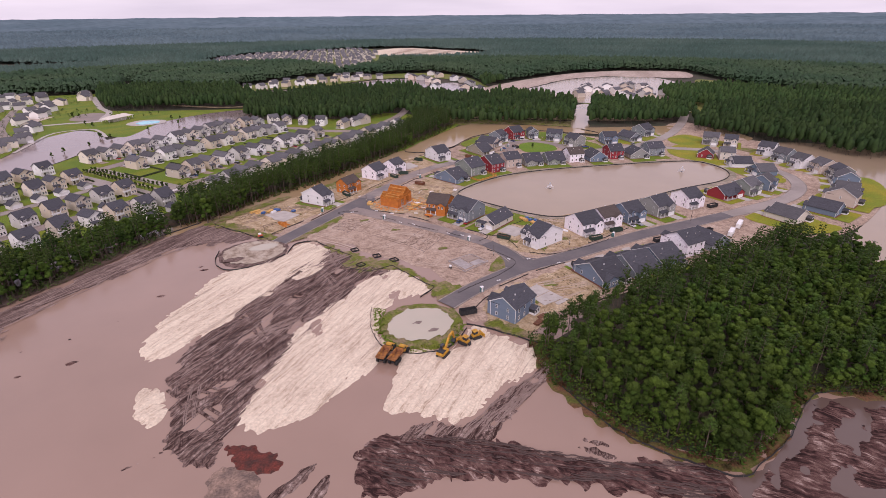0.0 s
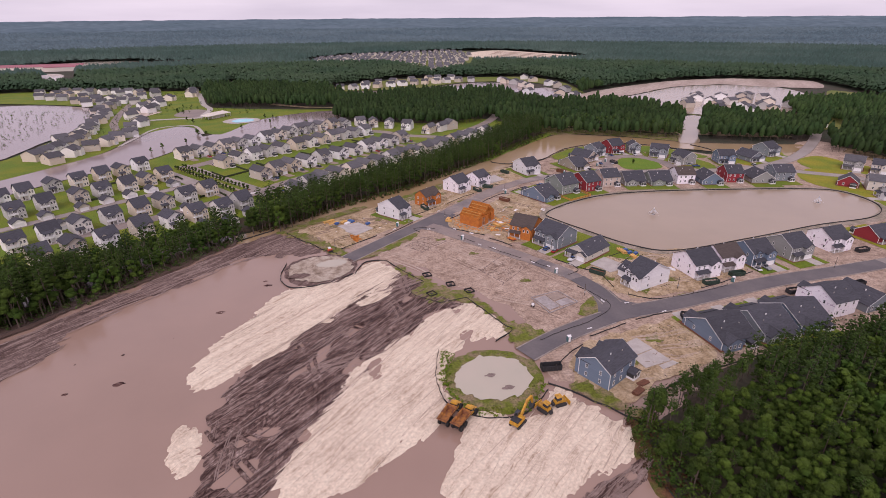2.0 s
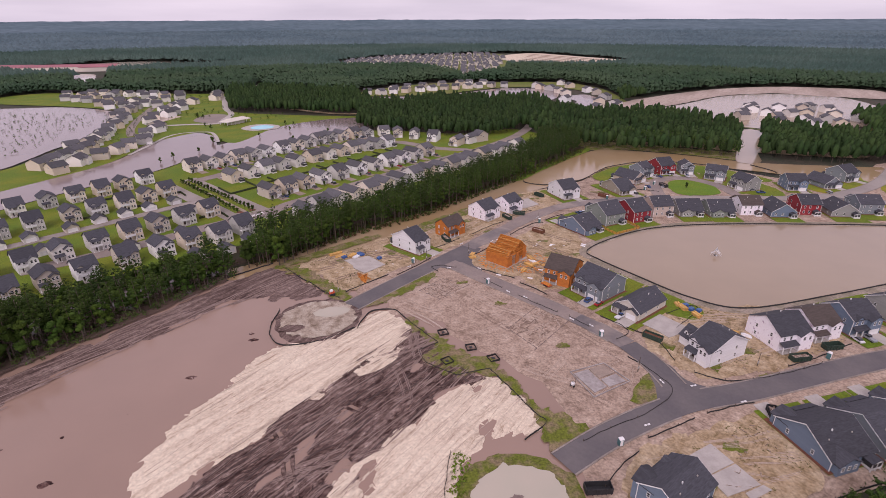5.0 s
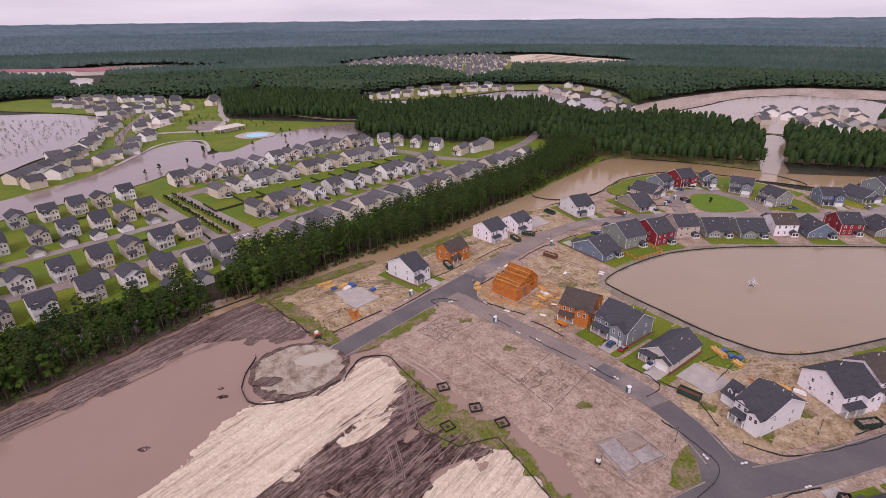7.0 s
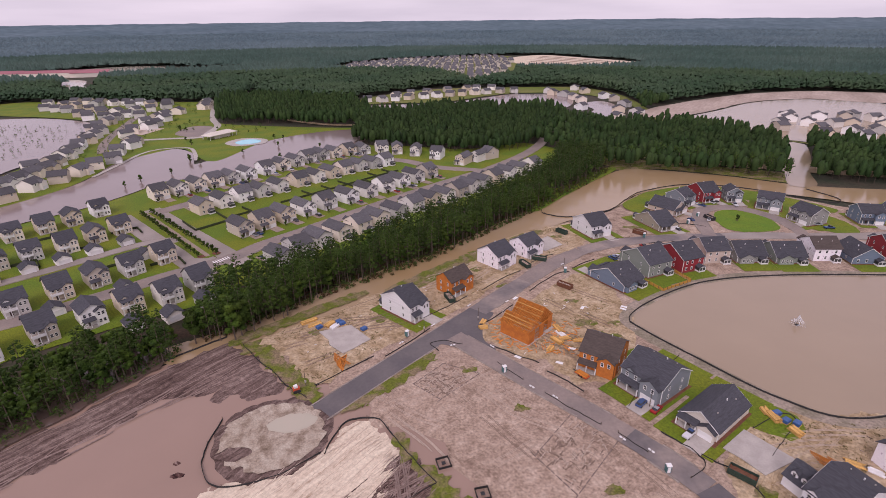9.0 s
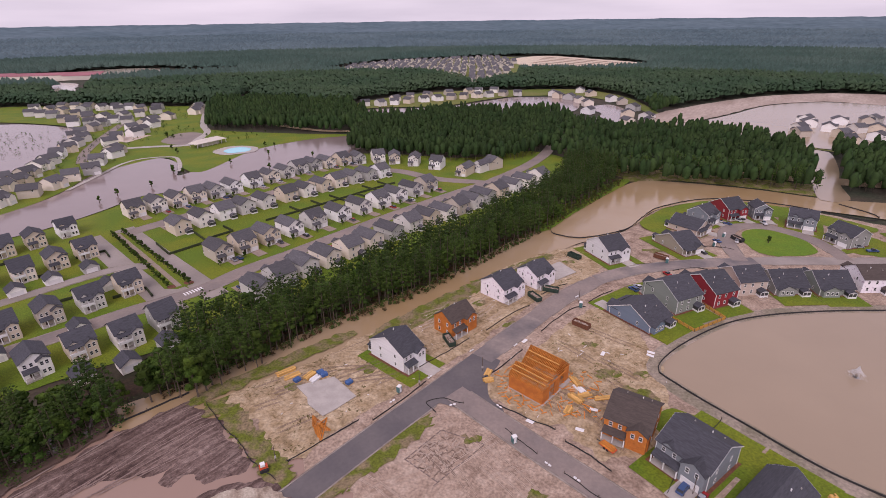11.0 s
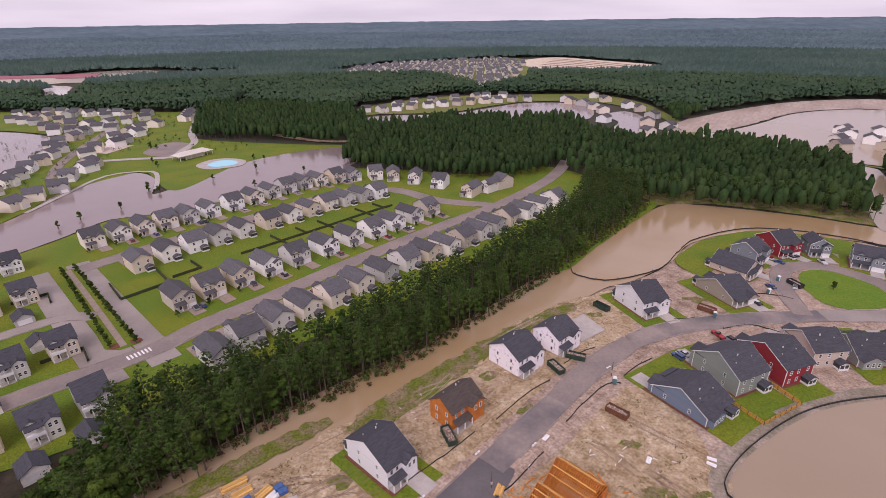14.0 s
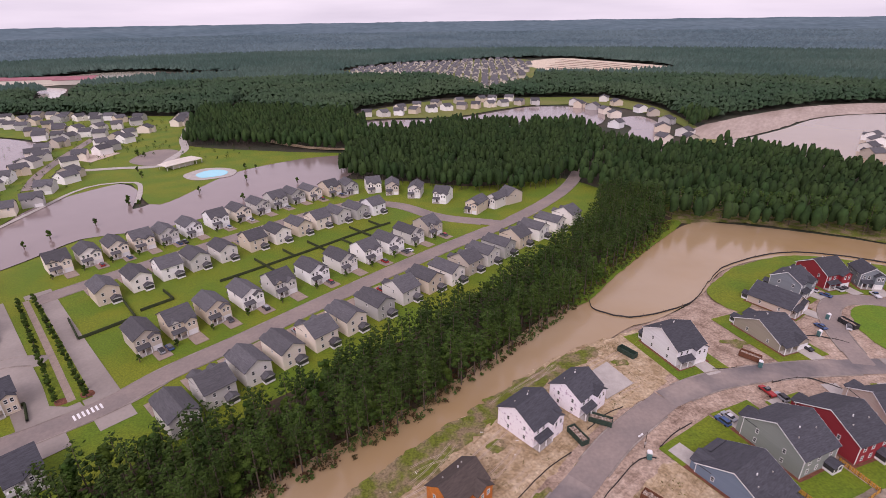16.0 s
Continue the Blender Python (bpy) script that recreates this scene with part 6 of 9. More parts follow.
def joined(name, kinds, spots, seed, label, lo, hi):
    """Trees past counting, in one mesh of crowns with the trunks below it."""
    rng = np.random.default_rng(seed)
    top = None
    src = [[arrays_of(me) for me in k] for k in kinds]
    picks = [(rng.integers(len(kinds)), rng.uniform(lo, hi), rng.uniform(0, 6.28)) for _ in spots]
    for part_no, part_name in ((1, name), (0, "stems")):
        vs, fs, at = [], [], 0
        for (x, y), (k, sc, a) in zip(spots, picks):
            v, f = src[k][part_no]
            c, s = math.cos(a) * sc, math.sin(a) * sc
            vs.append(np.c_[x + v[:, 0] * c - v[:, 1] * s, y + v[:, 0] * s + v[:, 1] * c, v[:, 2] * sc])
            fs.append(f + at)
            at += len(v)
        ob = new(part_name, from_arrays(part_name, np.concatenate(vs), np.concatenate(fs), kinds[0][part_no].materials[0]))
        if top is None:
            top = tagged(ob, label, "woods", kind="stuff")
        else:
            ob.parent = top
            tagged(ob, kind="stuff")


STRIP = "tall thin pine standing at the edge of the flood"
BELT_LABEL = "tall pine with a bare trunk in the belt between the estates"
NORTH_EDGE = np.array([(58, 100), (71, 107), (99, 118), (137, 130), (200, 150)], float)
rest = {"pine_tree": [], "broadleaf_tree": []}
for poly, gap, seed, label, group, broad, caps in ((WEST_STRIP, 3.6, 5, STRIP, "flooded pines", 0.45, (60, 30)), (BELT, 3.9, 3, BELT_LABEL, "pine belt", 0.16, (105, 15)),
                                                   (WOOD, 3.9, 8, "", "small wood", 0.85, (55, 170))):
    pts = scatter(poly, gap, seed)
    if poly is WOOD:
        line = smooth_line(NORTH_EDGE, 3.2)
        pts = np.r_[line + np.random.default_rng(4).uniform(-1.5, 1.5, line.shape), pts]
        pts = pts[np.argsort(pts[:, 0] + 0.3 * pts[:, 1])]
    if poly is BELT:
        pts = pts[np.argsort(-(pts @ (0.777, -0.629)) + 0.1 * pts[:, 1])]
    count = {"pine_tree": caps[0], "broadleaf_tree": caps[1]}
    for x, y in pts:
        chance = broad
        if poly is WOOD:
            off = np.linalg.norm(smooth_line(NORTH_EDGE, 4) - (x, y), axis=1).min()
            chance = 0.08 if off < 6 else 0.55 if off < 16 else broad
        if poly is BELT and x < -78:
            chance = 0.5
        leafy = random.random() < chance
        name = "broadleaf_tree" if leafy else "pine_tree"
        if count[name] <= 0:
            rest[name].append((x, y))
            continue
        count[name] -= 1
        if leafy:
            k = random.uniform(0.55, 0.95) if poly is WOOD else random.uniform(1.0, 1.3) if x < -74 else random.uniform(0.7, 1.0)
            tree(random.choice(BROADS), x, y, 0, k, random.uniform(0, 6.28), name, "full green broadleaf tree " + ("in the small wood" if poly is WOOD else "among tall pines"), "tree", group)
        else:
            k = random.uniform(0.5, 0.72) if poly is WOOD else random.uniform(0.95, 1.22) if poly is WEST_STRIP else random.uniform(0.74, 0.98)
            tree(random.choice(THIN_PINES if poly is WOOD else TALL_PINES if poly is WEST_STRIP else PINES), x, y, 0, k, random.uniform(0, 6.28), name, label or "pine standing in the small mixed wood", "pine tree", group)
joined("pine_woods", LITE_PINES, rest["pine_tree"], 77, "close-set pines behind the front of the belt", 0.70, 0.95)
joined("broadleaf_woods", LITE_BROADS, rest["broadleaf_tree"], 78, "close-set broadleaf trees inside the small wood", 0.55, 0.95)

MID_WOODS = [
    [(-106, 572), (-114, 640), (-80, 700), (-30, 762), (40, 745), (92, 705), (104, 660), (84, 610), (70, 574), (52, 545), (26, 528), (-8, 530), (-40, 544), (-75, 550)],
    [(-277, 663), (-320, 750), (-352, 850), (-253, 855), (-126, 770), (-111, 690), (-184, 668)],
    [(88, 530), (100, 600), (110, 670), (164, 629), (240, 585), (282, 572), (256, 522), (243, 497), (205, 510), (150, 532), (108, 541)],
    [(250, 462), (262, 474), (286, 515), (310, 566), (340, 540), (400, 500), (372, 470), (330, 440), (290, 440)],
    [(400, 540), (430, 500), (520, 460), (620, 430), (600, 500), (560, 640), (440, 640)],
    [(322, 394), (338, 394), (347, 366), (364, 349), (367, 330), (384, 324), (378, 294), (402, 272), (480, 252), (580, 300), (620, 420), (540, 450), (470, 480), (420, 490), (398, 478), (362, 436)],
]
for i, poly in enumerate(MID_WOODS):
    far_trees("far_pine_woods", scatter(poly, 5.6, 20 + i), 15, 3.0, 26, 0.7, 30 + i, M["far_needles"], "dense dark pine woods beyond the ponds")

# a thin row of pines on the bank of the back pond, with the flooded track behind it
sheet("ground_pond_shore", [(104, 500), (112, 484), (120, 480), (150, 482), (192, 466), (228, 448), (240, 470), (205, 487), (150, 509), (108, 518)], 0.06, M["weeds"], grid=8, rag=1.0, bank=0.4, slope=3,
      label="rough grassy bank between pond and flooded track", category="bank")
joined("shore_pines", LITE_PINES, scatter([(110, 500), (114, 487), (150, 486), (192, 470), (228, 452), (238, 468), (205, 484), (150, 505)], 6.4, 66), 67, "thin row of tall pines between pond and flooded track", 0.7, 0.95)


# ---- the far country: lakes, other estates and endless pine woods ----
def lake(pts, m, label, z=-0.05):
    return sheet("water_lake", pts, z, M[m], step=8, grid=60, label=label, category="lake water")


lake([(-132, 775), (-110, 800), (-33, 814), (30, 870), (66, 900), (120, 900), (150, 874), (140, 800), (110, 765), (19, 758), (-60, 730), (-105, 700)], "lagoon", "pale grey lake beyond the pine woods")
lake([(195, 680), (215, 705), (245, 703), (307, 750), (383, 816), (470, 842), (540, 800), (520, 690), (440, 600), (340, 570), (290, 590), (240, 625)], "pond", "pale silty lake beside far building land")
MARSH = [(-352, 398), (-350, 431), (-356, 471), (-356, 507), (-371, 563), (-405, 648), (-430, 671), (-498, 697), (-560, 692), (-700, 640), (-640, 480), (-480, 370), (-400, 350)]
lake(MARSH, "lagoon", "flooded marsh lake with drowned bushes")
lake([(-300, 1290), (-310, 1340), (-250, 1330), (-200, 1290), (-230, 1250)], "lagoon", "small far lake")
lake([(352, 336), (350, 292), (340, 240), (310, 196), (285, 178), (240, 150), (236, 120), (300, 90), (430, 170), (540, 290), (430, 300), (390, 335)], "pond", "brown flood water behind the last houses", 0.0)
lake([(132, 690), (160, 760), (150, 800), (185, 830), (196, 780), (180, 700), (150, 640)], "lagoon", "flooded street in the far estate", 0.02)
lake([(106, 520), (150, 512), (205, 490), (260, 470), (330, 455), (330, 470), (262, 488), (205, 508), (150, 530), (108, 540)], "pond", "pale flooded track among the pines", 0.05)
lake([(222, 440), (240, 480), (262, 520), (288, 570), (304, 566), (280, 515), (255, 474), (240, 440)], "pond", "flooded lane through the woods", 0.08)
M["lawn_far"] = mat("rough_far_lawn", (0.105, 0.140, 0.016), 0.9, 0.3, fine=0.4, coarse=0.02, second=(0.15, 0.15, 0.035), bump=0.2)
FAR_GREEN = [
    ([(-345, 262), (-308, 341), (-299, 362), (-290, 384), (-278, 420), (-278, 452), (-284, 497), (-262, 545), (-240, 530), (-205, 500), (-190, 575), (-150, 620), (-108, 640), (-172, 645), (-272, 665), (-300, 705), (-338, 800), (-300, 830), (-420, 830), (-640, 830), (-660, 740),
      (-500, 703), (-430, 679), (-402, 655), (-366, 566), (-351, 509), (-351, 471), (-345, 431), (-347, 396), (-380, 330)], "lawn", 0.0, "lawns of the park and the far estate"),
    ([(-145, 800), (-118, 812), (-33, 826), (30, 884), (80, 915), (170, 905), (215, 780), (190, 660), (215, 640), (230, 800), (225, 900), (180, 985), (60, 985), (-60, 960), (-150, 860)], "lawn_far", 0.0, "lawns round the far lake"),
    ([(-320, 1340), (-310, 1460), (-225, 1610), (75, 1780), (150, 1566), (80, 1150), (10, 1030), (-60, 1220), (-130, 1260)], "lawn_far", 0.0, "lawns of a far estate"),
    ([(290, 588), (340, 560), (440, 590), (540, 700), (600, 760), (620, 620), (480, 480), (400, 480)], "lawn_far", 0.0, "lawns of an estate by the lake"),
    ([(-720, 1330), (-690, 1400), (-560, 1420), (-540, 1340)], "lawn_far", 0.0, "bright field far off"),
]
for i, (pts, m, z, label) in enumerate(FAR_GREEN):
    sheet("ground_far_lawn", pts, -0.02 if i in (0, 2, 4) else 0.06, M[m], step=10, grid=50, label=label, category="lawn")
sheet("ground_far_sand", [(198, 722), (230, 765), (270, 800), (332, 848), (430, 905), (540, 925), (640, 880), (600, 790), (540, 808), (470, 846), (383, 820), (307, 755), (245, 706), (205, 702)],
      0.08, M["sand_grey"], step=6, grid=30, rag=3, size=20, label="pale graded sand round the far lake", category="sand")
sheet("ground_far_site", [(110, 1640), (228, 1790), (330, 1660), (430, 1500), (400, 1355), (237, 1285), (150, 1400)], 0.05, M["sand"], step=10, grid=60, rag=4, size=30,
      label="pale flooded building land far off", category="building land")
for k in range(6):
    q = 0.12 + 0.15 * k
    a, b = np.array((140, 1450)) * (1 - q) + np.array((228, 1770)) * q, np.array((250, 1300)) * (1 - q) + np.array((410, 1500)) * q
    ribbon("road_red_clay", [tuple(a), tuple((a + b) / 2 + 6), tuple(b)], [(-5, 0.3), (5, 0.3)], M["rust"], step=20, label="red clay strip on far building land", category="dirt road")
sheet("ground_far_yard", [(-1000, 1180), (-960, 1290), (-910, 1420), (-800, 1450), (-690, 1330), (-700, 1240), (-800, 1190), (-880, 1110)], 0.05, M["puddle"], step=12, grid=60, rag=4, size=30,
      label="pale flooded yards round big sheds", category="yard")
sheet("ground_far_marsh", [(-820, 1120), (-700, 1000), (-640, 900), (-600, 920), (-680, 1010), (-760, 1120)], 0.03, M["puddle"], step=10, grid=60, rag=8, size=30, label="flooded clearing in the far woods", category="flood water")


def shed(x, y, turn, w, d, label):
    top = new("shed")
    tagged(top, label, "shed", "far sheds")
    bm = bmesh.new()
    gable_body(bm, -w / 2, w / 2, -d / 2, d / 2, -0.5, 8, d * 0.08, "x")
    part("wall", bm, M["side_beige"], top)
    bm = bmesh.new()
    gable_roof(bm, -w / 2, w / 2, -d / 2, d / 2, 8, d * 0.08, "x", 0.6, 0.4)
    part("roof", bm, PINK, top)
    place(top, x, y, turn)


PINK = mat("faded_red_roof", (0.33, 0.12, 0.14), 0.7, 0.1, fine=0.3, coarse=0.02)
for x, y, t, w, d in ((-900, 1205, 15, 120, 46), (-800, 1215, 15, 70, 60), (-985, 1190, 12, 90, 50)):
    shed(x, y, t, w, d, "long low shed with a faded red roof")


def simple_house(label, group, w=11, d=13, detail=True, roof="shingle_grey"):
    top = new("house")
    tagged(top, label, "house", group)
    bm = bmesh.new()
    gable_body(bm, -w / 2, w / 2, -d / 2, d / 2, -0.6, 5.6, 3.0, "x")
    gable_body(bm, 0, w / 2 - 0.3, -d / 2 - 2, -d / 2 + 2, -0.6, 5.0, 1.8, "y")
    part("wall", bm, M["side_mix"], top)
    bm = bmesh.new()
    gable_roof(bm, -w / 2, w / 2, -d / 2, d / 2, 5.6, 3.0, "x")
    part("roof", bm, M[roof], top)
    bm = bmesh.new()
    gable_roof(bm, 0, w / 2 - 0.3, -d / 2 - 2, -d / 2 + 3, 5.0, 1.8, "y", 0.3)
    part("front_gable_roof", bm, M[roof], top)
    if detail:
        share("garage_door", GARAGE, top, Matrix.LocRotScale((w / 4, -d / 2 - 2.01, 1.2), None, (4.2, 1, 2.2)))
        for x, y, t, z in ((-w / 4, -d / 2, 0, 4.6), (w / 2, 0, 90, 4.6), (-w / 4, d / 2, 180, 4.6)):
            share("window", WINDOW, top, Matrix.LocRotScale((x, y, z), Euler((0, 0, radians(t))), (1.1, 1, 1.4)))
    return top


lake_house = [simple_house("pale two-storey house far off beside a lake", "lake houses", 11, 13), simple_house("pale house far off beside a lake", "lake houses", 12, 11)]
plain_house = [simple_house("pale two-storey house far off beside a lake", "lake houses", 11, 13, False), simple_house("pale house far off beside a lake", "lake houses", 12, 11, False)]
l_used, p_used = [False] * 2, [False] * 2
LAKE_HOUSES = [
    [(-297, 397), (-297, 420), (-336, 468), (-292, 440), (-330, 484), (-290, 458), (-291, 478), (-288, 496), (-337, 505), (-343, 523), (-353, 546), (-359, 566), (-368, 587), (-377, 610), (-302, 524), (-304, 547), (-312, 560), (-391, 618), (-398, 637), (-402, 661), (-411, 687), (-445, 690), (-358, 660), (-362, 688), (-362, 707),
     (-577, 797), (-545, 784), (-520, 772), (-486, 750), (-460, 735), (-435, 728), (-417, 738), (-405, 752), (-396, 772), (-506, 792), (-486, 800), (-452, 784), (-428, 790), (-358, 730), (-336, 590), (-345, 615)],
    [(-138, 829), (-118, 829), (-100, 840), (-82, 851), (-62, 862), (-44, 874), (-24, 884), (-6, 892), (12, 900), (30, 908), (52, 918), (73, 922), (-103, 870), (-84, 892), (-60, 908), (-30, 930), (0, 945), (16, 951), (40, 955)],
    [(186, 741), (171, 690), (131, 656), (145, 762), (156, 822), (151, 850), (143, 880), (128, 896), (196, 860), (204, 835), (203, 784), (170, 950), (179, 912), (124, 918), (200, 720), (195, 690)],
    [(362, 700), (351, 678), (329, 655), (318, 632), (357, 655), (389, 690), (381, 649), (351, 625), (416, 689), (399, 649), (340, 600), (374, 612), (400, 615), (430, 700), (441, 680), (425, 640), (398, 590), (369, 588), (440, 620), (460, 650), (534, 569), (541, 549), (568, 560), (478, 502), (451, 494), (380, 512), (390, 501)],
]
for j, row in enumerate(LAKE_HOUSES):
    for i, (x, y) in enumerate(row):
        if j == 0 and inside(np.array([(x, y)], float), np.array(MARSH, float))[0]:
            continue
        settle(lake_house if j == 0 and y < 560 else plain_house, l_used if j == 0 and y < 560 else p_used, (i + j) % 2, x, y, (60, 10, 80, 40)[j] + 35 * math.sin(i * 1.7) + (180 if i % 3 == 0 else 0))
# more streets of the estate by the marsh
for k, (ax, ay, bx, by, count, turn) in enumerate(((-318, 400, -322, 500, 7, 80), (-322, 560, -350, 690, 8, 70), (-420, 690, -480, 716, 4, 20), (-380, 700, -560, 760, 9, 20),
                                                   (-340, 760, -360, 812, 4, 75), (-400, 800, -560, 815, 8, 5))):
    for i in range(count):
        q = (i + 0.5) / count
        x, y = ax + (bx - ax) * q, ay + (by - ay) * q
        if min(math.hypot(x - u, y - v) for u, v in LAKE_HOUSES[0]) > 15:
            settle(plain_house, p_used, (i + k) % 2, x, y, turn + (180 if k % 2 else 0))
FAR_EST = np.array([(-300, 1350), (-290, 1455), (-215, 1580), (60, 1740), (125, 1566), (65, 1170), (12, 1060), (-50, 1235), (-120, 1280)], float)
wb, rb = bmesh.new(), bmesh.new()
for i, (x, y) in enumerate(scatter(FAR_EST, 18, 61, 0.15)):
    if (x * 0.3 + y) % 60 > 14:
        turn = Matrix.Translation((x, y, 0)) @ Matrix.Rotation(radians(20 * round(3 * noise.noise(Vector((x / 150, y / 150, 4)))) + 90 * (i % 2)), 4, "Z")
        for b, f in ((wb, gable_body), (rb, gable_roof)):
            n = len(b.verts)
            b.verts.ensure_lookup_table()
            f(b, -5, 5, -6, 6, *((-0.5, 5.6) if b is wb else (5.6,)), 3.2, "x" if i % 3 else "y")
            b.verts.ensure_lookup_table()
            for v in b.verts[n:]:
                v.co = turn @ v.co
far_walls = tagged(part("far_houses", wb, M["side_beige"]), "hundreds of small pale houses in a far estate", "houses", kind="stuff")
tagged(part("far_roofs", rb, M["shingle_grey"], far_walls), kind="stuff")

# park, pool and club house beside the lagoon
sheet("pool_water", [(-217, 568), (-214, 580), (-205, 583), (-196, 578), (-194, 569), (-199, 564), (-208, 560)], 0.3, M["pool"], grid=10, label="turquoise swimming pool", category="pool")
sheet("pool_deck", [(-226, 566), (-221, 585), (-206, 589), (-191, 582), (-188, 567), (-198, 558), (-211, 554)], 0.2, M["concrete"], grid=10, label="pale deck round the pool", category="pool deck")
top = new("club_house")
tagged(top, "long white open-sided club house beside the pool", "club house")
bm = bmesh.new()
hip_roof(bm, -16, 16, -6, 6, 3.6, 2.6)
part("roof", bm, M["side_beige"], top)
bm = bmesh.new()
box(bm, -9, 9, -4, 4, 0, 3.55)
part("wall", bm, M["side_beige"], top)
for i in range(7):
    for y in (-5.6, 5.6):
        bm = bmesh.new()
        box(bm, -15.4 + i * 5.1, -15.1 + i * 5.1, y - 0.15, y + 0.15, 0, 3.6)
        part("post", bm, M["white"], top)
place(top, -243, 594, 62)
sheet("ground_car_park", [(-298, 610), (-300, 646), (-277, 648), (-256, 612), (-262, 594), (-280, 596)], 0.14, M["asphalt"], step=4, grid=20, label="grey car park by the club house", category="car park")
sheet("ground_tennis", [(-356, 614), (-348, 644), (-324, 637), (-328, 603)], 0.14, M["side_tan"], sharp=True, grid=20, label="tan sports court", category="court")
for pts, half, m in (([(-345, 800), (-318, 740), (-295, 690), (-272, 652), (-265, 616), (-262, 592), (-290, 586), (-325, 575)], 3.5, "concrete"),
                     ([(-276, 452), (-279, 491), (-282, 523), (-275, 541), (-252, 547), (-236, 528), (-222, 502)], 1.6, "concrete"),
                     ([(-318, 525), (-340, 560), (-362, 610), (-386, 675), (-395, 700)], 4.0, "asphalt"),
                     ([(-317, 828), (-335, 890), (-346, 960), (-330, 1040)], 5.0, "asphalt"), ([(-210, 690), (-163, 664), (-132, 656), (-98, 660)], 4.0, "dirt_tan"),
                     ([(330, 425), (369, 473), (420, 545), (440, 600)], 4.0, "asphalt")):
    ribbon("road_far", pts, [(-half, 0.2), (half, 0.2)], M[m], step=8, label="grey lane across the lawns", category="lane")

# woods without number
OPEN = [np.array(p, float) for p in (
    [(-700, 120), (-700, 560), (-660, 830), (-338, 830), (-300, 710), (-272, 668), (-172, 650), (-104, 642), (-95, 575), (60, 575), (112, 480), (240, 450), (330, 444), (352, 438), (350, 360), (366, 340), (390, 300), (520, 250), (420, 60), (0, -200)],
    [(-150, 715), (-160, 870), (-60, 985), (180, 995), (232, 900), (225, 790), (205, 700), (215, 640), (120, 630), (105, 750), (20, 745), (-60, 715)],
    [(198, 690), (196, 725), (270, 810), (332, 855), (430, 915), (540, 935), (650, 885), (620, 700), (640, 600), (480, 470), (370, 440), (330, 480), (330, 560), (280, 580)],
    [(-330, 1330), (-320, 1460), (-225, 1620), (75, 1790), (228, 1800), (340, 1670), (440, 1500), (410, 1345), (237, 1270), (110, 1300), (90, 1150), (10, 1020), (-60, 1210), (-130, 1250), (-240, 1240)],
    [(-1020, 1170), (-970, 1310), (-910, 1440), (-800, 1470), (-690, 1430), (-540, 1430), (-530, 1330), (-690, 1230), (-740, 1150), (-590, 910), (-640, 880), (-760, 1080), (-890, 1090)],
    [(222, 440), (240, 480), (262, 520), (288, 580), (306, 572), (280, 515), (255, 474), (240, 440)],
    [(-325, 826), (-352, 960), (-340, 1040), (-322, 1040), (-332, 960), (-305, 830)])] + [np.array(p, float) for p in MID_WOODS]


def canopy(name, near, far, gap, wide, tall, seed, label, m="canopy"):
    """Crowns of a wood seen from far above: one pointed crown for each."""
    rng = np.random.default_rng(seed)
    g = np.arange(-far, far, gap)
    gx, gy = np.meshgrid(g, g[g > -200])
    pts = np.c_[gx.ravel(), gy.ravel()] + rng.uniform(-0.5, 0.5, (gx.size, 2)) * gap
    r = np.hypot(pts[:, 0], pts[:, 1])
    pts = pts[(r > near) & (r < far) & (np.abs(np.arctan2(pts[:, 0] + 60, pts[:, 1])) < radians(62))]
    for poly in OPEN:
        pts = pts[~inside(pts, poly)]
    n, k = len(pts), 5
    h = tall * rng.uniform(0.65, 1.2, n)
    w = wide * rng.uniform(0.6, 1.4, n)
    rise = np.where(np.hypot(pts[:, 0], pts[:, 1] - 300) > 2500, 74 * (np.maximum(np.hypot(pts[:, 0], pts[:, 1] - 300) - 2500, 0) / 2200) ** 1.6, 0)
    a = np.arange(k) * 2 * np.pi / k + rng.uniform(0, 6.28, (n, 1))
    v = np.zeros((n, 2 * k + 1, 3))
    for ring, (rr, zz) in enumerate(((1.0, 0.42), (0.8, 0.78))):
        q = w[:, None] * rr * rng.uniform(0.7, 1.25, (n, k))
        v[:, ring * k:ring * k + k] = np.stack([pts[:, 0:1] + q * np.cos(a + ring * 0.6), pts[:, 1:2] + q * np.sin(a + ring * 0.6), h[:, None] * (zz + rng.uniform(-0.08, 0.08, (n, k))) + rise[:, None]], -1)
    v[:, 2 * k] = np.c_[pts + rng.uniform(-0.2, 0.2, pts.shape) * w[:, None], h + rise]
    t = []
    for i in range(k):
        j = (i + 1) % k
        t += [(k + i, k + j, 2 * k), (i, j, k + j)] if far < 1500 else [(i, j, 2 * k)]
    f = (np.arange(n)[:, None, None] * (2 * k + 1) + np.array(t)).reshape(-1, 3)
    ob = new(name, from_arrays(name, v.reshape(-1, 3), f, M[m]))
    tagged(ob, label, "woods", kind="stuff")


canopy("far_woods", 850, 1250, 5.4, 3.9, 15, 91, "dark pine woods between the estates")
g = scatter([(-900, 300), (-900, 850), (900, 850), (900, 120), (450, 120), (300, 420), (0, 420)], 7.2, 88)
g = g[np.hypot(g[:, 0], g[:, 1]) < 855]
for poly in OPEN:
    g = g[~inside(g, poly)]
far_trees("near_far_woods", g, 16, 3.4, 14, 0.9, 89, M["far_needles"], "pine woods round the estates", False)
canopy("distant_woods", 1250, 2150, 8.0, 6.4, 16, 92, "dark pine woods stretching away, blued a little for haze", "hazy_mid_canopy")
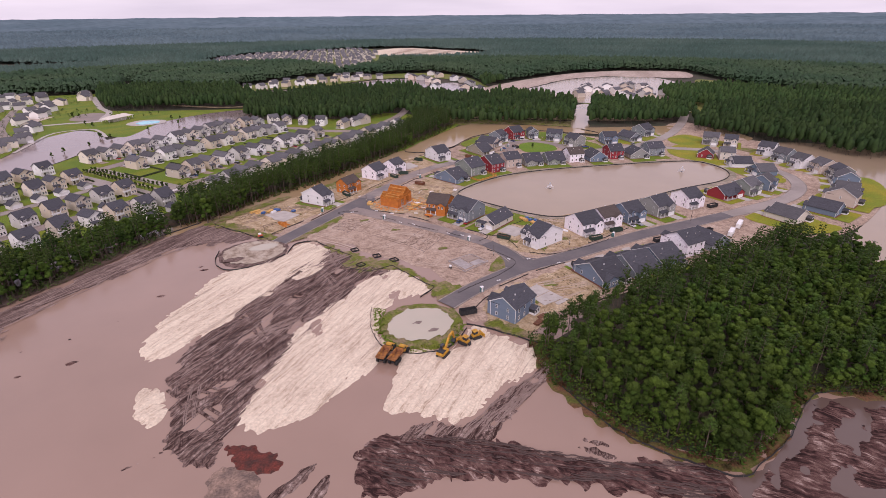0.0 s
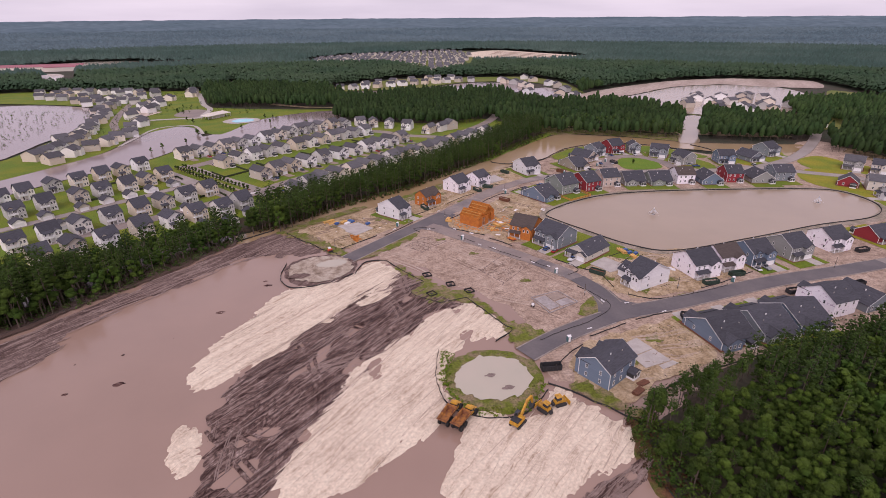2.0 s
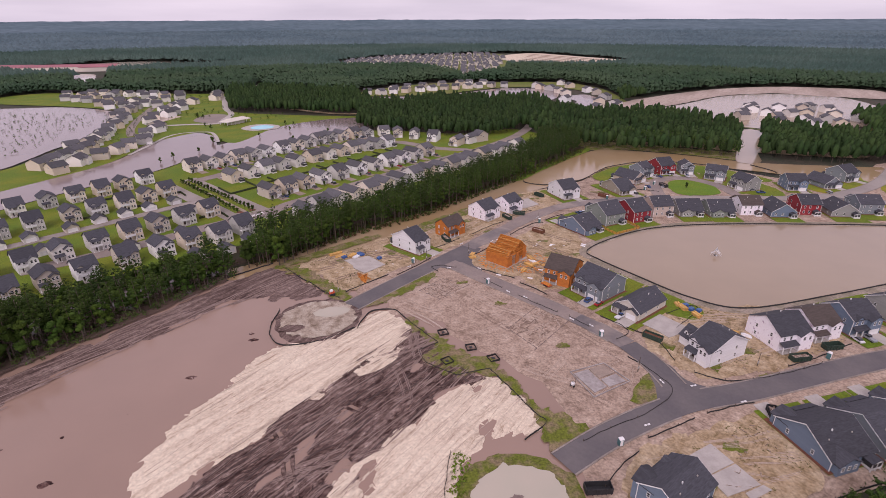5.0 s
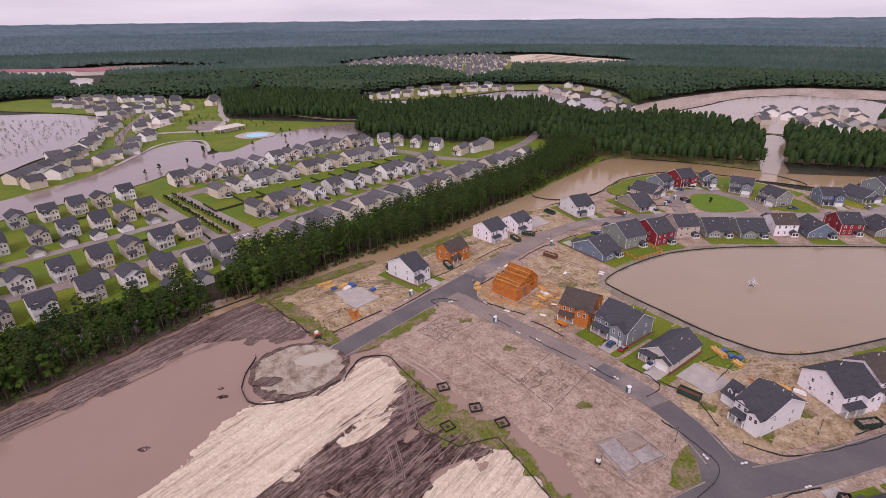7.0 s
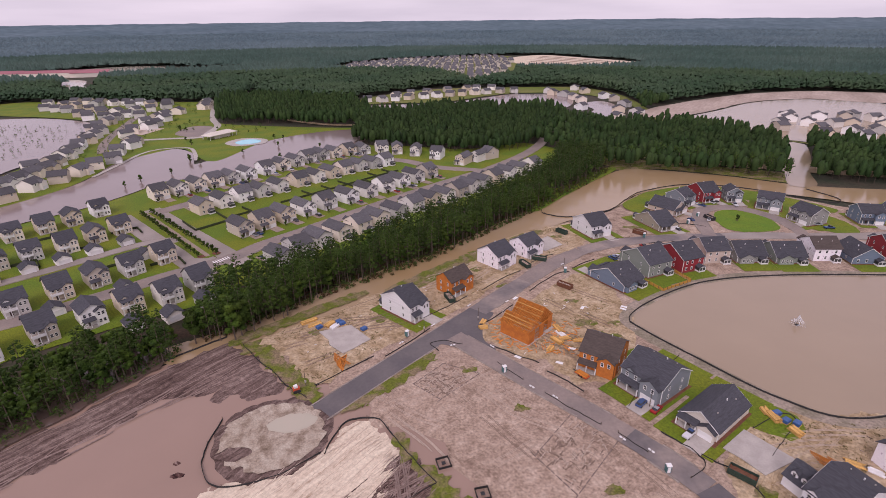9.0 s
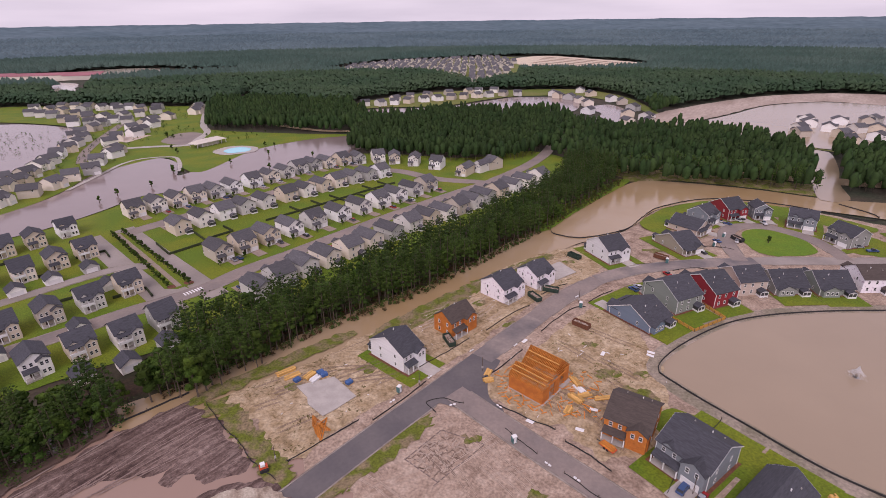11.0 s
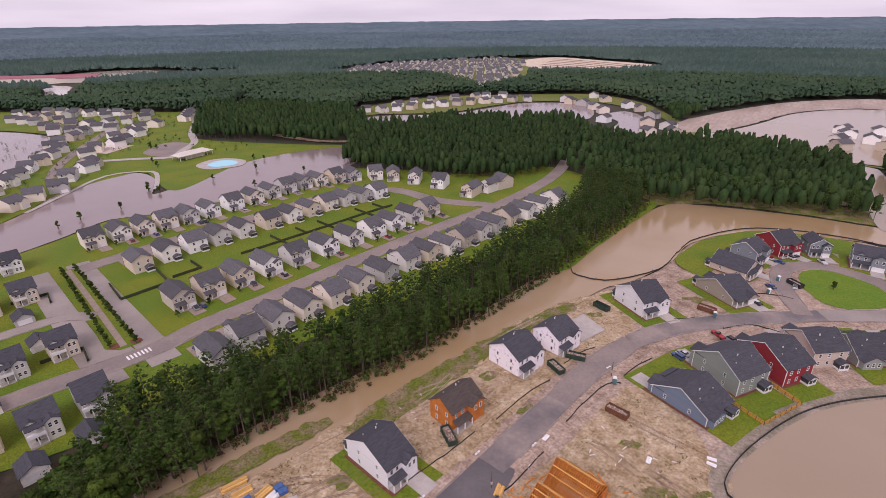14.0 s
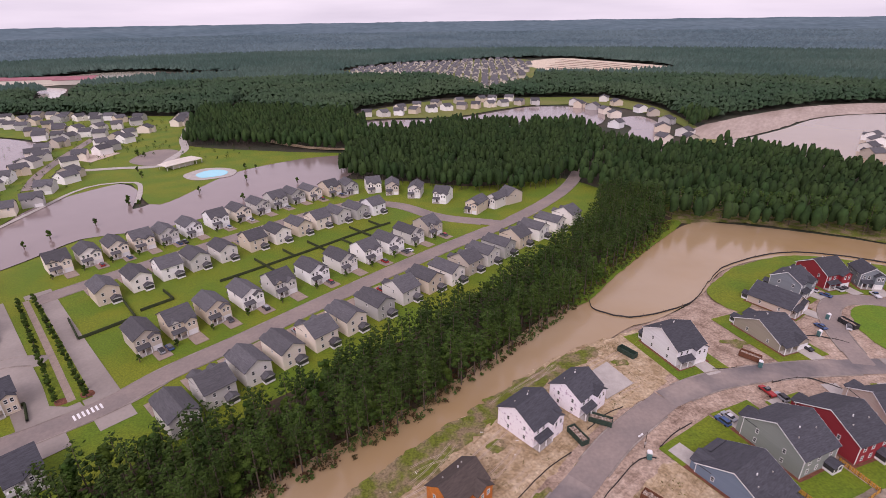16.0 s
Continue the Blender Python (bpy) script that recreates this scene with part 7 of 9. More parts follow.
# the farthest crowns wear the haze-paled colour
canopy("horizon_woods", 2150, 3700, 15.0, 13.0, 18, 93, "endless woods towards the horizon, paled and blued for haze", "hazy_far_canopy")


# ---- silt fences, kerb-side fences and the pond's rim ----
def silt_fence(pts, step=1.5, wiggle=0.35, label="low black silt fence sagging on its posts", high=0.34):
    top = new("silt_fence")
    tagged(top, label, "silt fence", "silt fences")
    line = ragged(smooth_line(pts, step), wiggle, 4, len(pts))
    ribbon("cloth", [tuple(p) for p in line], [(-0.06, -0.3), (-0.05, high), (0.05, high), (0.06, -0.3)], M["silt"], step=50, z=0.2, parent=top)
    for i in range(0, len(line), 6):
        share("post", POST, top, Matrix.Translation((*line[i], 0.1)))
    return top


bm = bmesh.new()
box(bm, -0.07, 0.07, -0.07, 0.07, -0.3, 1.05)
POST = bpy.data.meshes.new("post")
bm.to_mesh(POST)
bm.free()
POST.materials.append(M["bark"])

FENCES = [
    [(-76, 243), (-64, 232), (-52, 221), (-45, 216)],
    [(-34, 194), (-31, 206), (-22, 208), (-16, 201), (-9, 192.5), (-4, 187), (-4.5, 185.5), (-9.5, 181.5), (-9.5, 180), (-7.8, 175.5), (-6.5, 174), (-2, 171.5), (3, 168.2), (4.5, 168.4), (13, 171.8), (14.5, 171), (19, 164), (26, 152), (29, 148), (22, 141)],
    [(-67, 206), (-66, 192), (-58, 183), (-44, 187), (-35, 195)],
    [(2, 136), (1, 124), (4, 110), (14, 104), (26, 105), (35, 115)],
    [(36, 118), (41, 115), (47, 110), (58, 101), (61, 106)],
    [(62, 105), (72, 115), (98, 126), (122, 134), (140, 140)],
    [(55, 82), (64, 57), (84, 38), (94, 40), (108, 46), (129, 59), (150, 57), (180, 70)],
    [(-180, 120), (-152, 156), (-138, 176), (-122, 200), (-101, 230), (-84, 248)],
    [(48, 390), (49, 381), (63, 376), (88, 388), (103, 407), (119, 425), (155, 441), (193, 431), (225, 405), (236, 412), (228, 432)],
    [(38, 141), (48, 147), (58, 152), (66, 158)], [(66, 158), (70, 164), (66, 173), (61, 180)],
    [(52, 198), (46, 205)], [(42, 208), (33, 216), (28, 221)], [(22, 227), (14, 236)], [(2, 246), (-5, 248), (-9, 246), (-6, 242)],
    [(8, 258), (14, 264), (22, 274)], [(12, 246), (20, 241), (28, 236)], [(30, 232), (36, 227), (40, 222)],
    [(40, 126), (46, 133), (52, 138)], [(56, 143), (64, 147), (72, 151)], [(76, 153), (84, 156), (92, 158)],
    [(80, 172), (90, 168), (108, 172), (124, 178)], [(76, 178), (74, 190), (66, 198)], [(112, 176), (122, 180), (130, 184)], [(134, 186), (142, 190)],
    [(-24, 238), (-15, 249), (-10, 256)], [(-44, 222), (-36, 230), (-28, 238)], [(-14, 262), (-4, 272), (4, 281)], [(10, 286), (20, 298), (28, 305)],
    [(34, 314), (40, 320), (46, 324)], [(30, 286), (38, 296), (46, 304), (50, 304)], [(52, 308), (58, 314), (64, 318)], [(96, 338), (108, 341), (116, 336)],
    [(60, 190), (66, 196), (58, 206)], [(88, 345), (80, 344)], [(112, 362), (124, 366), (134, 362)], [(76, 242), (66, 232), (58, 224), (52, 216)],
    [(84, 208), (94, 214), (98, 212), (84, 198)],
]
for pts in FENCES:
    silt_fence(pts)
RIM = [(66, 266), (69, 257), (81, 241), (98, 221), (117, 213), (158, 225), (207, 242), (247, 253), (265, 272), (262, 297), (240, 304), (182, 305), (138, 303), (106, 296), (81, 281)]
ribbon("pond_bank", RIM, [(2.8, 0.02), (0.0, 0.3), (-1.0, 0.33), (-3.2, 0.27), (-4.6, 0.1)], M["concrete_dust"], closed=True, label="grey sandy bank round the pond", category="pond bank")
top = new("silt_fence")
tagged(top, "long black silt fence round the whole pond", "silt fence", "silt fences")
ribbon("cloth", RIM, [(-0.1, 0.0), (-0.05, 0.6), (0.1, 0.6), (0.15, 0.0)], M["silt"], z=0.25, closed=True, parent=top)


def fountain(x, y):
    rng = np.random.default_rng(int(x))
    n = 700
    s = rng.uniform(0, 1, n)
    a, r = rng.uniform(0, 6.28, n), rng.uniform(0.2, 1.0, n)
    c = np.c_[x + r * 3.2 * s * np.cos(a), y + r * 3.2 * s * np.sin(a), 0.3 + 4.2 * (1 - s * s) * (1.1 - r * 0.6)]
    v, f = quads(rng, c, 0.14)
    ob = new("fountain", from_arrays("fountain", v, f, M["white"]))
    tagged(ob, "small white spray of a pond fountain", "fountain", "pond fountains")
    bm = bmesh.new()
    tube(bm, [(x, y, 0.0), (x, y, 0.25), (x, y, 0.5)], [0.9, 0.9, 0.3], 10)
    part("float", bm, M["dark_steel"], ob)


# ---- building lots: slabs, frames, materials ----
def slab(corners, label, h=0.45, m="concrete"):
    bm = bmesh.new()
    lo = [bm.verts.new((x, y, 0)) for x, y in corners]
    hi = [bm.verts.new((x, y, h)) for x, y in corners]
    n = len(corners)
    fs = [bm.faces.new(lo[::-1]), bm.faces.new(hi)] + [bm.faces.new((lo[i], lo[(i + 1) % n], hi[(i + 1) % n], hi[i])) for i in range(n)]
    bmesh.ops.recalc_face_normals(bm, faces=fs)
    return tagged(part("foundation_slab", bm, M[m]), label, "foundation slab", "house slabs")


slab([(72.4, 200.4), (75.6, 196.9), (79, 191.6), (89.6, 197), (81.3, 207.5)], "bare concrete house slab with piled lumber beside it")
slab([(-51, 252), (-46, 247), (-45, 244), (-39, 239), (-36, 242), (-31, 248), (-40, 257)], "pale bare concrete house slab on a dirt lot")
slab([(36, 337), (46, 346), (52, 335), (42, 327)], "pale concrete house slab beside wrapped houses")
slab([(64.2, 136.7), (71.9, 141.2), (75.1, 134.8), (66.4, 130.4)], "pale concrete driveway slab beside the blue house", 0.36)
slab([(66.6, 130.1), (75.3, 134.5), (78.4, 128.1), (68.6, 124.3)], "pale concrete slab beside the blue house", 0.34)
slab([(73.4, 125.5), (79.0, 128.1), (80.4, 126.6), (74, 123.5)], "small pale concrete step slab beside the blue house", 0.3)


def footing(corners, label, m="concrete", wide=0.5, inner=True):
    """A house plan marked out on the ground: low kerbs, the inside filled."""
    top = new("house_footing")
    tagged(top, label, "house footing", "house footings")
    c = [np.array(p, float) for p in corners]
    lines = list(zip(c, c[1:] + c[:1]))
    if inner:
        lines += [((c[0] + c[1]) / 2, (c[2] + c[3]) / 2), ((c[0] * 2 + c[3]) / 3, (c[1] * 2 + c[2]) / 3)]
    for a, b in lines:
        d = (b - a) / np.linalg.norm(b - a)
        o = np.array((-d[1], d[0])) * wide / 2
        bm = bmesh.new()
        q = [a + o, b + o, b - o, a - o]
        lo, hi = [bm.verts.new((*p, 0)) for p in q], [bm.verts.new((*p, 0.42)) for p in q]
        fs = [bm.faces.new(hi)] + [bm.faces.new((lo[i], lo[(i + 1) % 4], hi[(i + 1) % 4], hi[i])) for i in range(4)]
        bmesh.ops.recalc_face_normals(bm, faces=fs)
        part("footing_strip", bm, M[m], top)
    return top


footing([(40, 171), (52, 176), (58, 167), (45, 159)], "pale block outline of a house floor with set-out strips", "wet_slab", 0.3, False)
slab([(41, 170), (46, 172.4), (50, 164), (45.6, 161)], "wet grey floor panel inside block footings", 0.36, "wet_slab")
slab([(46.5, 172.6), (51.6, 175), (54, 171), (48.6, 168)], "damp pinkish floor panel inside block footings", 0.34, "drive")
slab([(49, 167.4), (54.4, 170.4), (56.6, 166.8), (50.8, 164)], "wet grey floor panel inside block footings", 0.36, "wet_slab")
def setting_out(corners, seed, label):
    """A house plan scratched into the dirt: a thin broken outline, and short spoil ridges within it."""
    rng = np.random.default_rng(seed)
    c = np.array(corners, float)
    u, v = c[1] - c[0], c[3] - c[0]
    for m, count, fill in ((TRACK_DARK, 60, True), (TRACK_PALE, 70, True), (M["mud_dark"], 1, False)):
        bm = bmesh.new()
        strips = []
        if fill:
            for _ in range(count):
                a, b = rng.uniform(0.04, 0.96, 2)
                d = (u / np.linalg.norm(u) if rng.random() < 0.5 else v / np.linalg.norm(v)) + rng.normal(size=2) * 0.25
                strips.append((c[0] + a * u + b * v, d / np.linalg.norm(d), rng.uniform(0.3, 1.5), rng.uniform(0.08, 0.2)))
        else:
            for p, q in zip(c, np.roll(c, -1, 0)):
                k = 0.0
                while k < 1:
                    step = rng.uniform(0.08, 0.22)
                    mid, half = p + (q - p) * (k + step * 0.42), (q - p) * step * 0.42
                    strips.append((mid, half / np.linalg.norm(half), np.linalg.norm(half), 0.13))
                    k += step
        for p, d, l, w in strips:
            o = np.array((-d[1], d[0])) * w
            q = [p - d * l + o, p - d * l - o, p + d * l - o, p + d * l + o]
            base, top = [bm.verts.new((*x, 0.1)) for x in q], [bm.verts.new((*(p + (x - p) * 0.7), 0.26 + 0.08 * (m is TRACK_PALE))) for x in q]
            bm.faces.new(top)
            for i in range(4):
                bm.faces.new((base[i], base[(i + 1) % 4], top[(i + 1) % 4], top[i]))
        tagged(part("set_out_lines", bm, m), label, "house plan", kind="stuff")


setting_out([(22, 196), (35, 213), (46, 203), (31, 184)], 301, "house plan scratched into the graded dirt")
setting_out([(-13, 224), (-4, 235), (8, 230), (-4, 217)], 302, "house plan scratched into the graded dirt")


def timber_frame(x, y, turn):
    """Sheathed walls under two bare truss roofs side by side, their ridges along y."""
    top = new("unfinished_house")
    tagged(top, "half-built house of raw orange timber with bare roof trusses", "house frame")
    bm = bmesh.new()
    box(bm, -8.3, 8.3, -6.6, 6.6, -0.3, 0.06)
    part("slab", bm, M["concrete"], top)
    for x0, x1, y0, y1, h in ((-8, -7.84, -6.2, 6.2, 5.0), (-7.83, 8, 6.04, 6.2, 5.0), (7.84, 8, -5.2, 6.03, 5.4), (-7.83, -4.4, -6.2, -6.04, 5.0), (-1.6, 1.2, -6.2, -6.04, 5.0), (5.2, 8, -5.36, -5.2, 5.4)):
        bm = bmesh.new()
        box(bm, x0, x1, y0, y1, 0.08, h)
        part("sheathed_wall", bm, M["osb"], top)
    for x0, x1, y0, y1, e, h in ((-8, -1.4, -6.2, 6.2, 5.0, 3.1), (-1.6, 8, -5.3, 6.2, 5.4, 4.7)):
        mid, half = (x0 + x1) / 2, (x1 - x0) / 2
        n = int((y1 - y0) / 0.52)
        for k in range(n + 1):
            q = y0 + (y1 - y0 - 0.1) * k / n
            bm = bmesh.new()
            for sd in (-1, 1):
                prism(bm, [(mid, e + h + 0.1), (mid, e + h - 0.2), (mid + sd * (half + 0.45), e - 0.32), (mid + sd * (half + 0.45), e)], "y", q, q + 0.16)
                prism(bm, [(mid + sd * 0.1, e + h - 0.3), (mid + sd * 0.32, e + h - 0.3), (mid + sd * half * 0.5 + 0.2, e + 0.1), (mid + sd * half * 0.5, e + 0.1)], "y", q + 0.01, q + 0.08)
                prism(bm, [(mid + sd * half * 0.62, e + h * 0.36), (mid + sd * half * 0.66, e + h * 0.36), (mid + sd * half * 0.4, e + 0.1), (mid + sd * half * 0.36, e + 0.1)], "y", q + 0.01, q + 0.08)
            box(bm, mid - half, mid + half, q, q + 0.1, e - 0.1, e + 0.12)
            part("roof_truss", bm, M["timber"], top)
        for f in (0.3, 0.62):
            for sd in (-1, 1):
                bm = bmesh.new()
                u, zz = mid + sd * half * f, e + h * (1 - f) + 0.14
                box(bm, u - 0.16, u + 0.16, y0, y1, zz - 0.02, zz + 0.1)
                part("roof_brace", bm, M["lumber"], top)
        bm = bmesh.new()
        prism(bm, [(mid - half * 0.92, e + 0.15), (mid + half * 0.92, e + 0.15), (mid, e + h * 0.93)], "y", y1 - 0.06, y1 + 0.02)
        part("gable_sheathing", bm, M["osb"], top)
    for k in range(15):
        u = -4.2 + k * 0.66
        bm = bmesh.new()
        box(bm, u - 0.05, u + 0.05, -6.1 if u < 1.2 else -5.3, -6.0 if u < 1.2 else -5.2, 0.08, 5.0)
        part("stud", bm, M["timber"], top)
    for z in (2.6, 4.95):
        bm = bmesh.new()
        box(bm, -4.4, 5.2, -5.98, -5.8, z, z + 0.2)
        part("wall_plate", bm, M["timber"], top)
    return place(top, x, y, turn, 0.3)


timber_frame(26.0, 256.2, 49.3)
# weeds that have come up in the bare lots
random.seed(23)
for i, (x, y, r) in enumerate(((48, 262, 4.5), (46, 278, 3), (56, 252, 6), (60, 262, 3), (20, 290, 3.5), (30, 300, 2.5), (8, 306, 4), (22, 330, 3), (36, 340, 3.5), (-10, 296, 4), (-30, 262, 3.5), (-52, 252, 3), (-40, 244, 2.2),
                                (78, 140, 3.5), (66, 128, 2.5), (88, 176, 4), (104, 184, 3), (76, 186, 3), (20, 214, 2.5), (4, 232, 2.5), (40, 186, 2.5), (62, 358, 4), (94, 360, 4.5), (50, 346, 3.5))):
    n = 12
    ring = [(x + r * random.uniform(0.5, 1.25) * math.cos(6.283 * k / n), y + r * random.uniform(0.35, 0.9) * math.sin(6.283 * k / n)) for k in range(n)]
    sheet("weed_patch", ring, 0.236, M["weeds"], step=0.8, grid=1.5, rag=0.9, size=1.5, seed=60 + i, height=relief(0.12, 1.5), label="patch of green weeds on the bare dirt", category="weeds")


def lumber_stack(x, y, turn, n=10, long=4.5, m="lumber", label="stack of orange framing lumber on the dirt"):
    top = new("lumber_stack")
    tagged(top, label, "lumber stack", "lumber stacks")
    for i in range(n):
        bm = bmesh.new()
        k, l = i % 5, i // 5
        box(bm, -long / 2 + random.uniform(-0.4, 0.4), long / 2 + random.uniform(-0.4, 0.4), k * 0.42 - 1.0, k * 0.42 - 0.62, 0.1 + l * 0.36, 0.42 + l * 0.36)
        part("board", bm, M[m], top)
    return place(top, x, y, turn)


for x, y, t, n, l, m in ((-56.5, 259, 40, 10, 6, "lumber"), (-54, 257, 42, 5, 5, "lumber"), (-48, 257, 60, 15, 4, "lumber"), (-46, 255.5, 60, 10, 3.5, "white"), (92, 212.5, 100, 15, 4, "lumber"), (95, 207, 110, 15, 3.5, "lumber"), (91, 215, 95, 10, 3, "lumber"),
                         (36, 249, 130, 15, 4.5, "lumber"), (37.5, 257, 110, 10, 4.5, "lumber"), (38, 254, 120, 5, 4, "white"), (39, 251, 20, 5, 4, "lumber"), (33, 244, 60, 10, 3, "lumber"), (10, 257, 20, 10, 3, "lumber"), (44, 250, 10, 4, 5, "lumber"),
                         (10, 261, 70, 5, 3.5, "lumber"), (62, 119 - 6, 40, 10, 4, "rust"), (65, 117, 30, 5, 4, "rust"), (104, 196, 150, 5, 5, "lumber"), (107, 194, 140, 5, 4, "white")):
    lumber_stack(x, y, t, n, l, m, {"white": "stack of pale wrapped boards on the dirt", "rust": "pile of reddish boards on the dirt"}.get(m, "stack of orange framing lumber on the dirt"))


def truss_pile(x, y, turn):
    top = new("truss_pile")
    tagged(top, "pile of orange timber roof trusses leaning on the lot", "truss pile", "truss piles")
    for k in range(7):
        bm = bmesh.new()
        q = k * 0.28
        for s in (-1, 1):
            prism(bm, [(0, 2.6), (0, 2.35), (s * 4.5, 0.1), (s * 4.5, 0.35)], "y", q, q + 0.12)
            prism(bm, [(s * 0.1, 2.3), (s * 0.3, 2.3), (s * 2.3, 0.3), (s * 2.1, 0.3)], "y", q, q + 0.14)
        box(bm, -4.5, 4.5, q, q + 0.11, 0.1, 0.34)
        part("truss", bm, M["timber"], top)
    top.matrix_basis = pose(x, y, 0.3, -48, 0, turn)


truss_pile(-38.5, 236.5, 140)
truss_pile(-37, 234, 95)
truss_pile(98, 197, 130)
truss_pile(101, 195, 125)


def litter(poly, n, seed, m, size, label, flat=True):
    """Scraps beyond counting, as one mesh of thin boards lying about."""
    rng = np.random.default_rng(seed)
    pts = scatter(poly, 2.0, seed)
    pts = pts[rng.permutation(len(pts))[:n]]
    bm = bmesh.new()
    for x, y in pts:
        a, l, w = rng.uniform(0, 3.14), size * rng.uniform(0.4, 1.5), size * rng.uniform(0.06, 0.16)
        c, s = math.cos(a), math.sin(a)
        q = [(x + u * c - v * s, y + u * s + v * c) for u, v in ((-l, -w), (l, -w), (l, w), (-l, w))]
        lo, hi = [bm.verts.new((*p, 0.15)) for p in q], [bm.verts.new((*p, 0.42)) for p in q]
        bm.faces.new(hi)
        for i in range(4):
            bm.faces.new((lo[i], lo[(i + 1) % 4], hi[(i + 1) % 4], hi[i]))
    tagged(part("scrap_boards", bm, M[m]), label, "scrap", kind="stuff")


litter([(16, 244), (44, 240), (46, 262), (30, 270), (10, 262)], 150, 5, "timber", 1.1, "orange board offcuts strewn round the frame")
litter([(8, 244), (52, 236), (70, 258), (40, 290), (16, 270)], 22, 6, "white", 0.6, "pale scraps strewn on the building lots")
litter([(-60, 240), (-30, 235), (-10, 262), (30, 300), (50, 330), (20, 330), (-30, 280)], 40, 7, "white", 0.35, "pale scraps strewn on the building lots")
litter([(60, 110), (75, 120), (98, 150), (80, 148)], 25, 8, "debris", 0.6, "scraps strewn beside the blue house")
litter([(84, 168), (120, 176), (150, 196), (130, 212), (96, 206)], 45, 9, "debris", 0.6, "scraps strewn round the wrapped houses")


def tarp_pack(x, y, turn):
    top = new("shingle_pallet")
    tagged(top, "pallet of blue-wrapped packs on the dirt", "pallet", "wrapped pallets")
    bm = bmesh.new()
    box(bm, -1.1, 1.1, -0.9, 0.9, 0.2, 1.3)
    bmesh.ops.bevel(bm, geom=bm.edges[:], offset=0.12, segments=2, affect="EDGES")
    part("pack", bm, M["blue_tarp"], top)
    bm = bmesh.new()
    box(bm, -1.15, 1.15, -0.95, 0.95, 0, 0.18)
    part("pallet_base", bm, M["lumber"], top)
    place(top, x, y, turn)


for x, y, t in ((93.5, 214, 20), (97, 210, 40), (94.5, 211, 30), (-51.5, 254.5, 50), (-43.5, 257.5, 40), (-34.5, 254, 50), (-45, 258.6, 45)):
    tarp_pack(x, y, t)


# ---- skips, toilets, inlets ----
def skip(x, y, turn, body, fill, label):
    top = new("skip")
    tagged(top, label, "skip", "rubbish skips")
    L, W, H = 6.6, 2.5, 1.9
    for x0, x1, y0, y1, z1 in ((-L / 2, L / 2, -W / 2, -W / 2 + 0.1, H), (-L / 2, L / 2, W / 2 - 0.1, W / 2, H), (-L / 2, -L / 2 + 0.1, -W / 2 + 0.11, W / 2 - 0.11, H), (L / 2 - 0.1, L / 2, -W / 2 + 0.11, W / 2 - 0.11, H), (-L / 2 + 0.11, L / 2 - 0.11, -W / 2 + 0.11, W / 2 - 0.11, 0.25)):
        bm = bmesh.new()
        box(bm, x0, x1, y0, y1, 0.12, z1)
        part("side_panel" if z1 > 1 else "floor", bm, body, top)
    for k in range(6):
        for s in (-1, 1):
            bm = bmesh.new()
            box(bm, -L / 2 + 0.3 + k * 1.15, -L / 2 + 0.5 + k * 1.15, s * W / 2 - 0.08 + s * 0.08, s * W / 2 + 0.08 + s * 0.08, 0.12, H - 0.05)
            part("rib", bm, body, top)
    if fill:
        bm = bmesh.new()
        bmesh.ops.create_grid(bm, x_segments=12, y_segments=6, size=0.5)
        for v in bm.verts:
            v.co = (v.co.x * (L - 0.3), v.co.y * (W - 0.3), 1.2 + 0.5 * noise.noise(Vector((v.co.x * 9, v.co.y * 6, x))))
        part("rubbish", bm, fill, top)
    place(top, x, y, turn, 0.25)


DK, GR, RU, DE = M["dark_steel"], M["dark_green"], M["rust"], M["debris"]
for x, y, t, body, fill, label in ((38, 125, 5, DK, None, "empty black steel skip by the road end"), (73, 191, 140, GR, RU, "green skip filled with reddish rubbish"), (118, 180, 10, GR, DE, "dark green skip half full of rubbish"),
                                   (133, 187, 10, GR, None, "empty dark green skip"), (94.5, 152, 80, DK, DE, "black skip full of rubbish beside the blue house"), (148, 171, 10, DK, DE, "black skip beside the road"),
                                   (45.5, 290, 140, RU, DE, "rusty brown skip on the empty lot"), (-3.5, 278, 115, GR, DE, "dark skip beside the orange house"), (30.5, 310.5, 120, GR, DE, "dark green skip full of scrap"),
                                   (38, 317, 160, GR, DE, "dark green skip full of boards"), (54, 351, 130, GR, None, "green empty skip on the dirt"), (95, 351, 140, RU, DE, "brown skip with boards by the road"),
                                   (206, 209, 15, DK, DE, "black skip by the south road"), (178, 176, 15, DK, None, "dark skip by the south road"), (141, 374, 110, DK, DE, "dark skip beside the loop road")):
    skip(x, y, t, body, fill, label)


def toilet(x, y):
    top = new("portable_toilet")
    tagged(top, "teal portable toilet with a pale roof", "portable toilet", "portable toilets")
    bm = bmesh.new()
    box(bm, -0.6, 0.6, -0.6, 0.6, 0.1, 2.2)
    part("cabin", bm, M["teal"], top)
    bm = bmesh.new()
    prism(bm, [(-0.68, 2.2), (0.68, 2.2), (0.4, 2.5), (-0.4, 2.5)], "x", -0.66, 0.66)
    part("roof", bm, M["white"], top)
    share("door", GARAGE, top, Matrix.LocRotScale((0, -0.61, 1.1), None, (0.8, 1, 1.8)))
    place(top, x, y, random.uniform(0, 90), 0.25)


for x, y in ((47.5, 140), (55, 192), (16, 231), (128, 181), (48, 304), (-18, 250.5), (96, 346), (136, 378), (126, 366)):
    toilet(x, y)


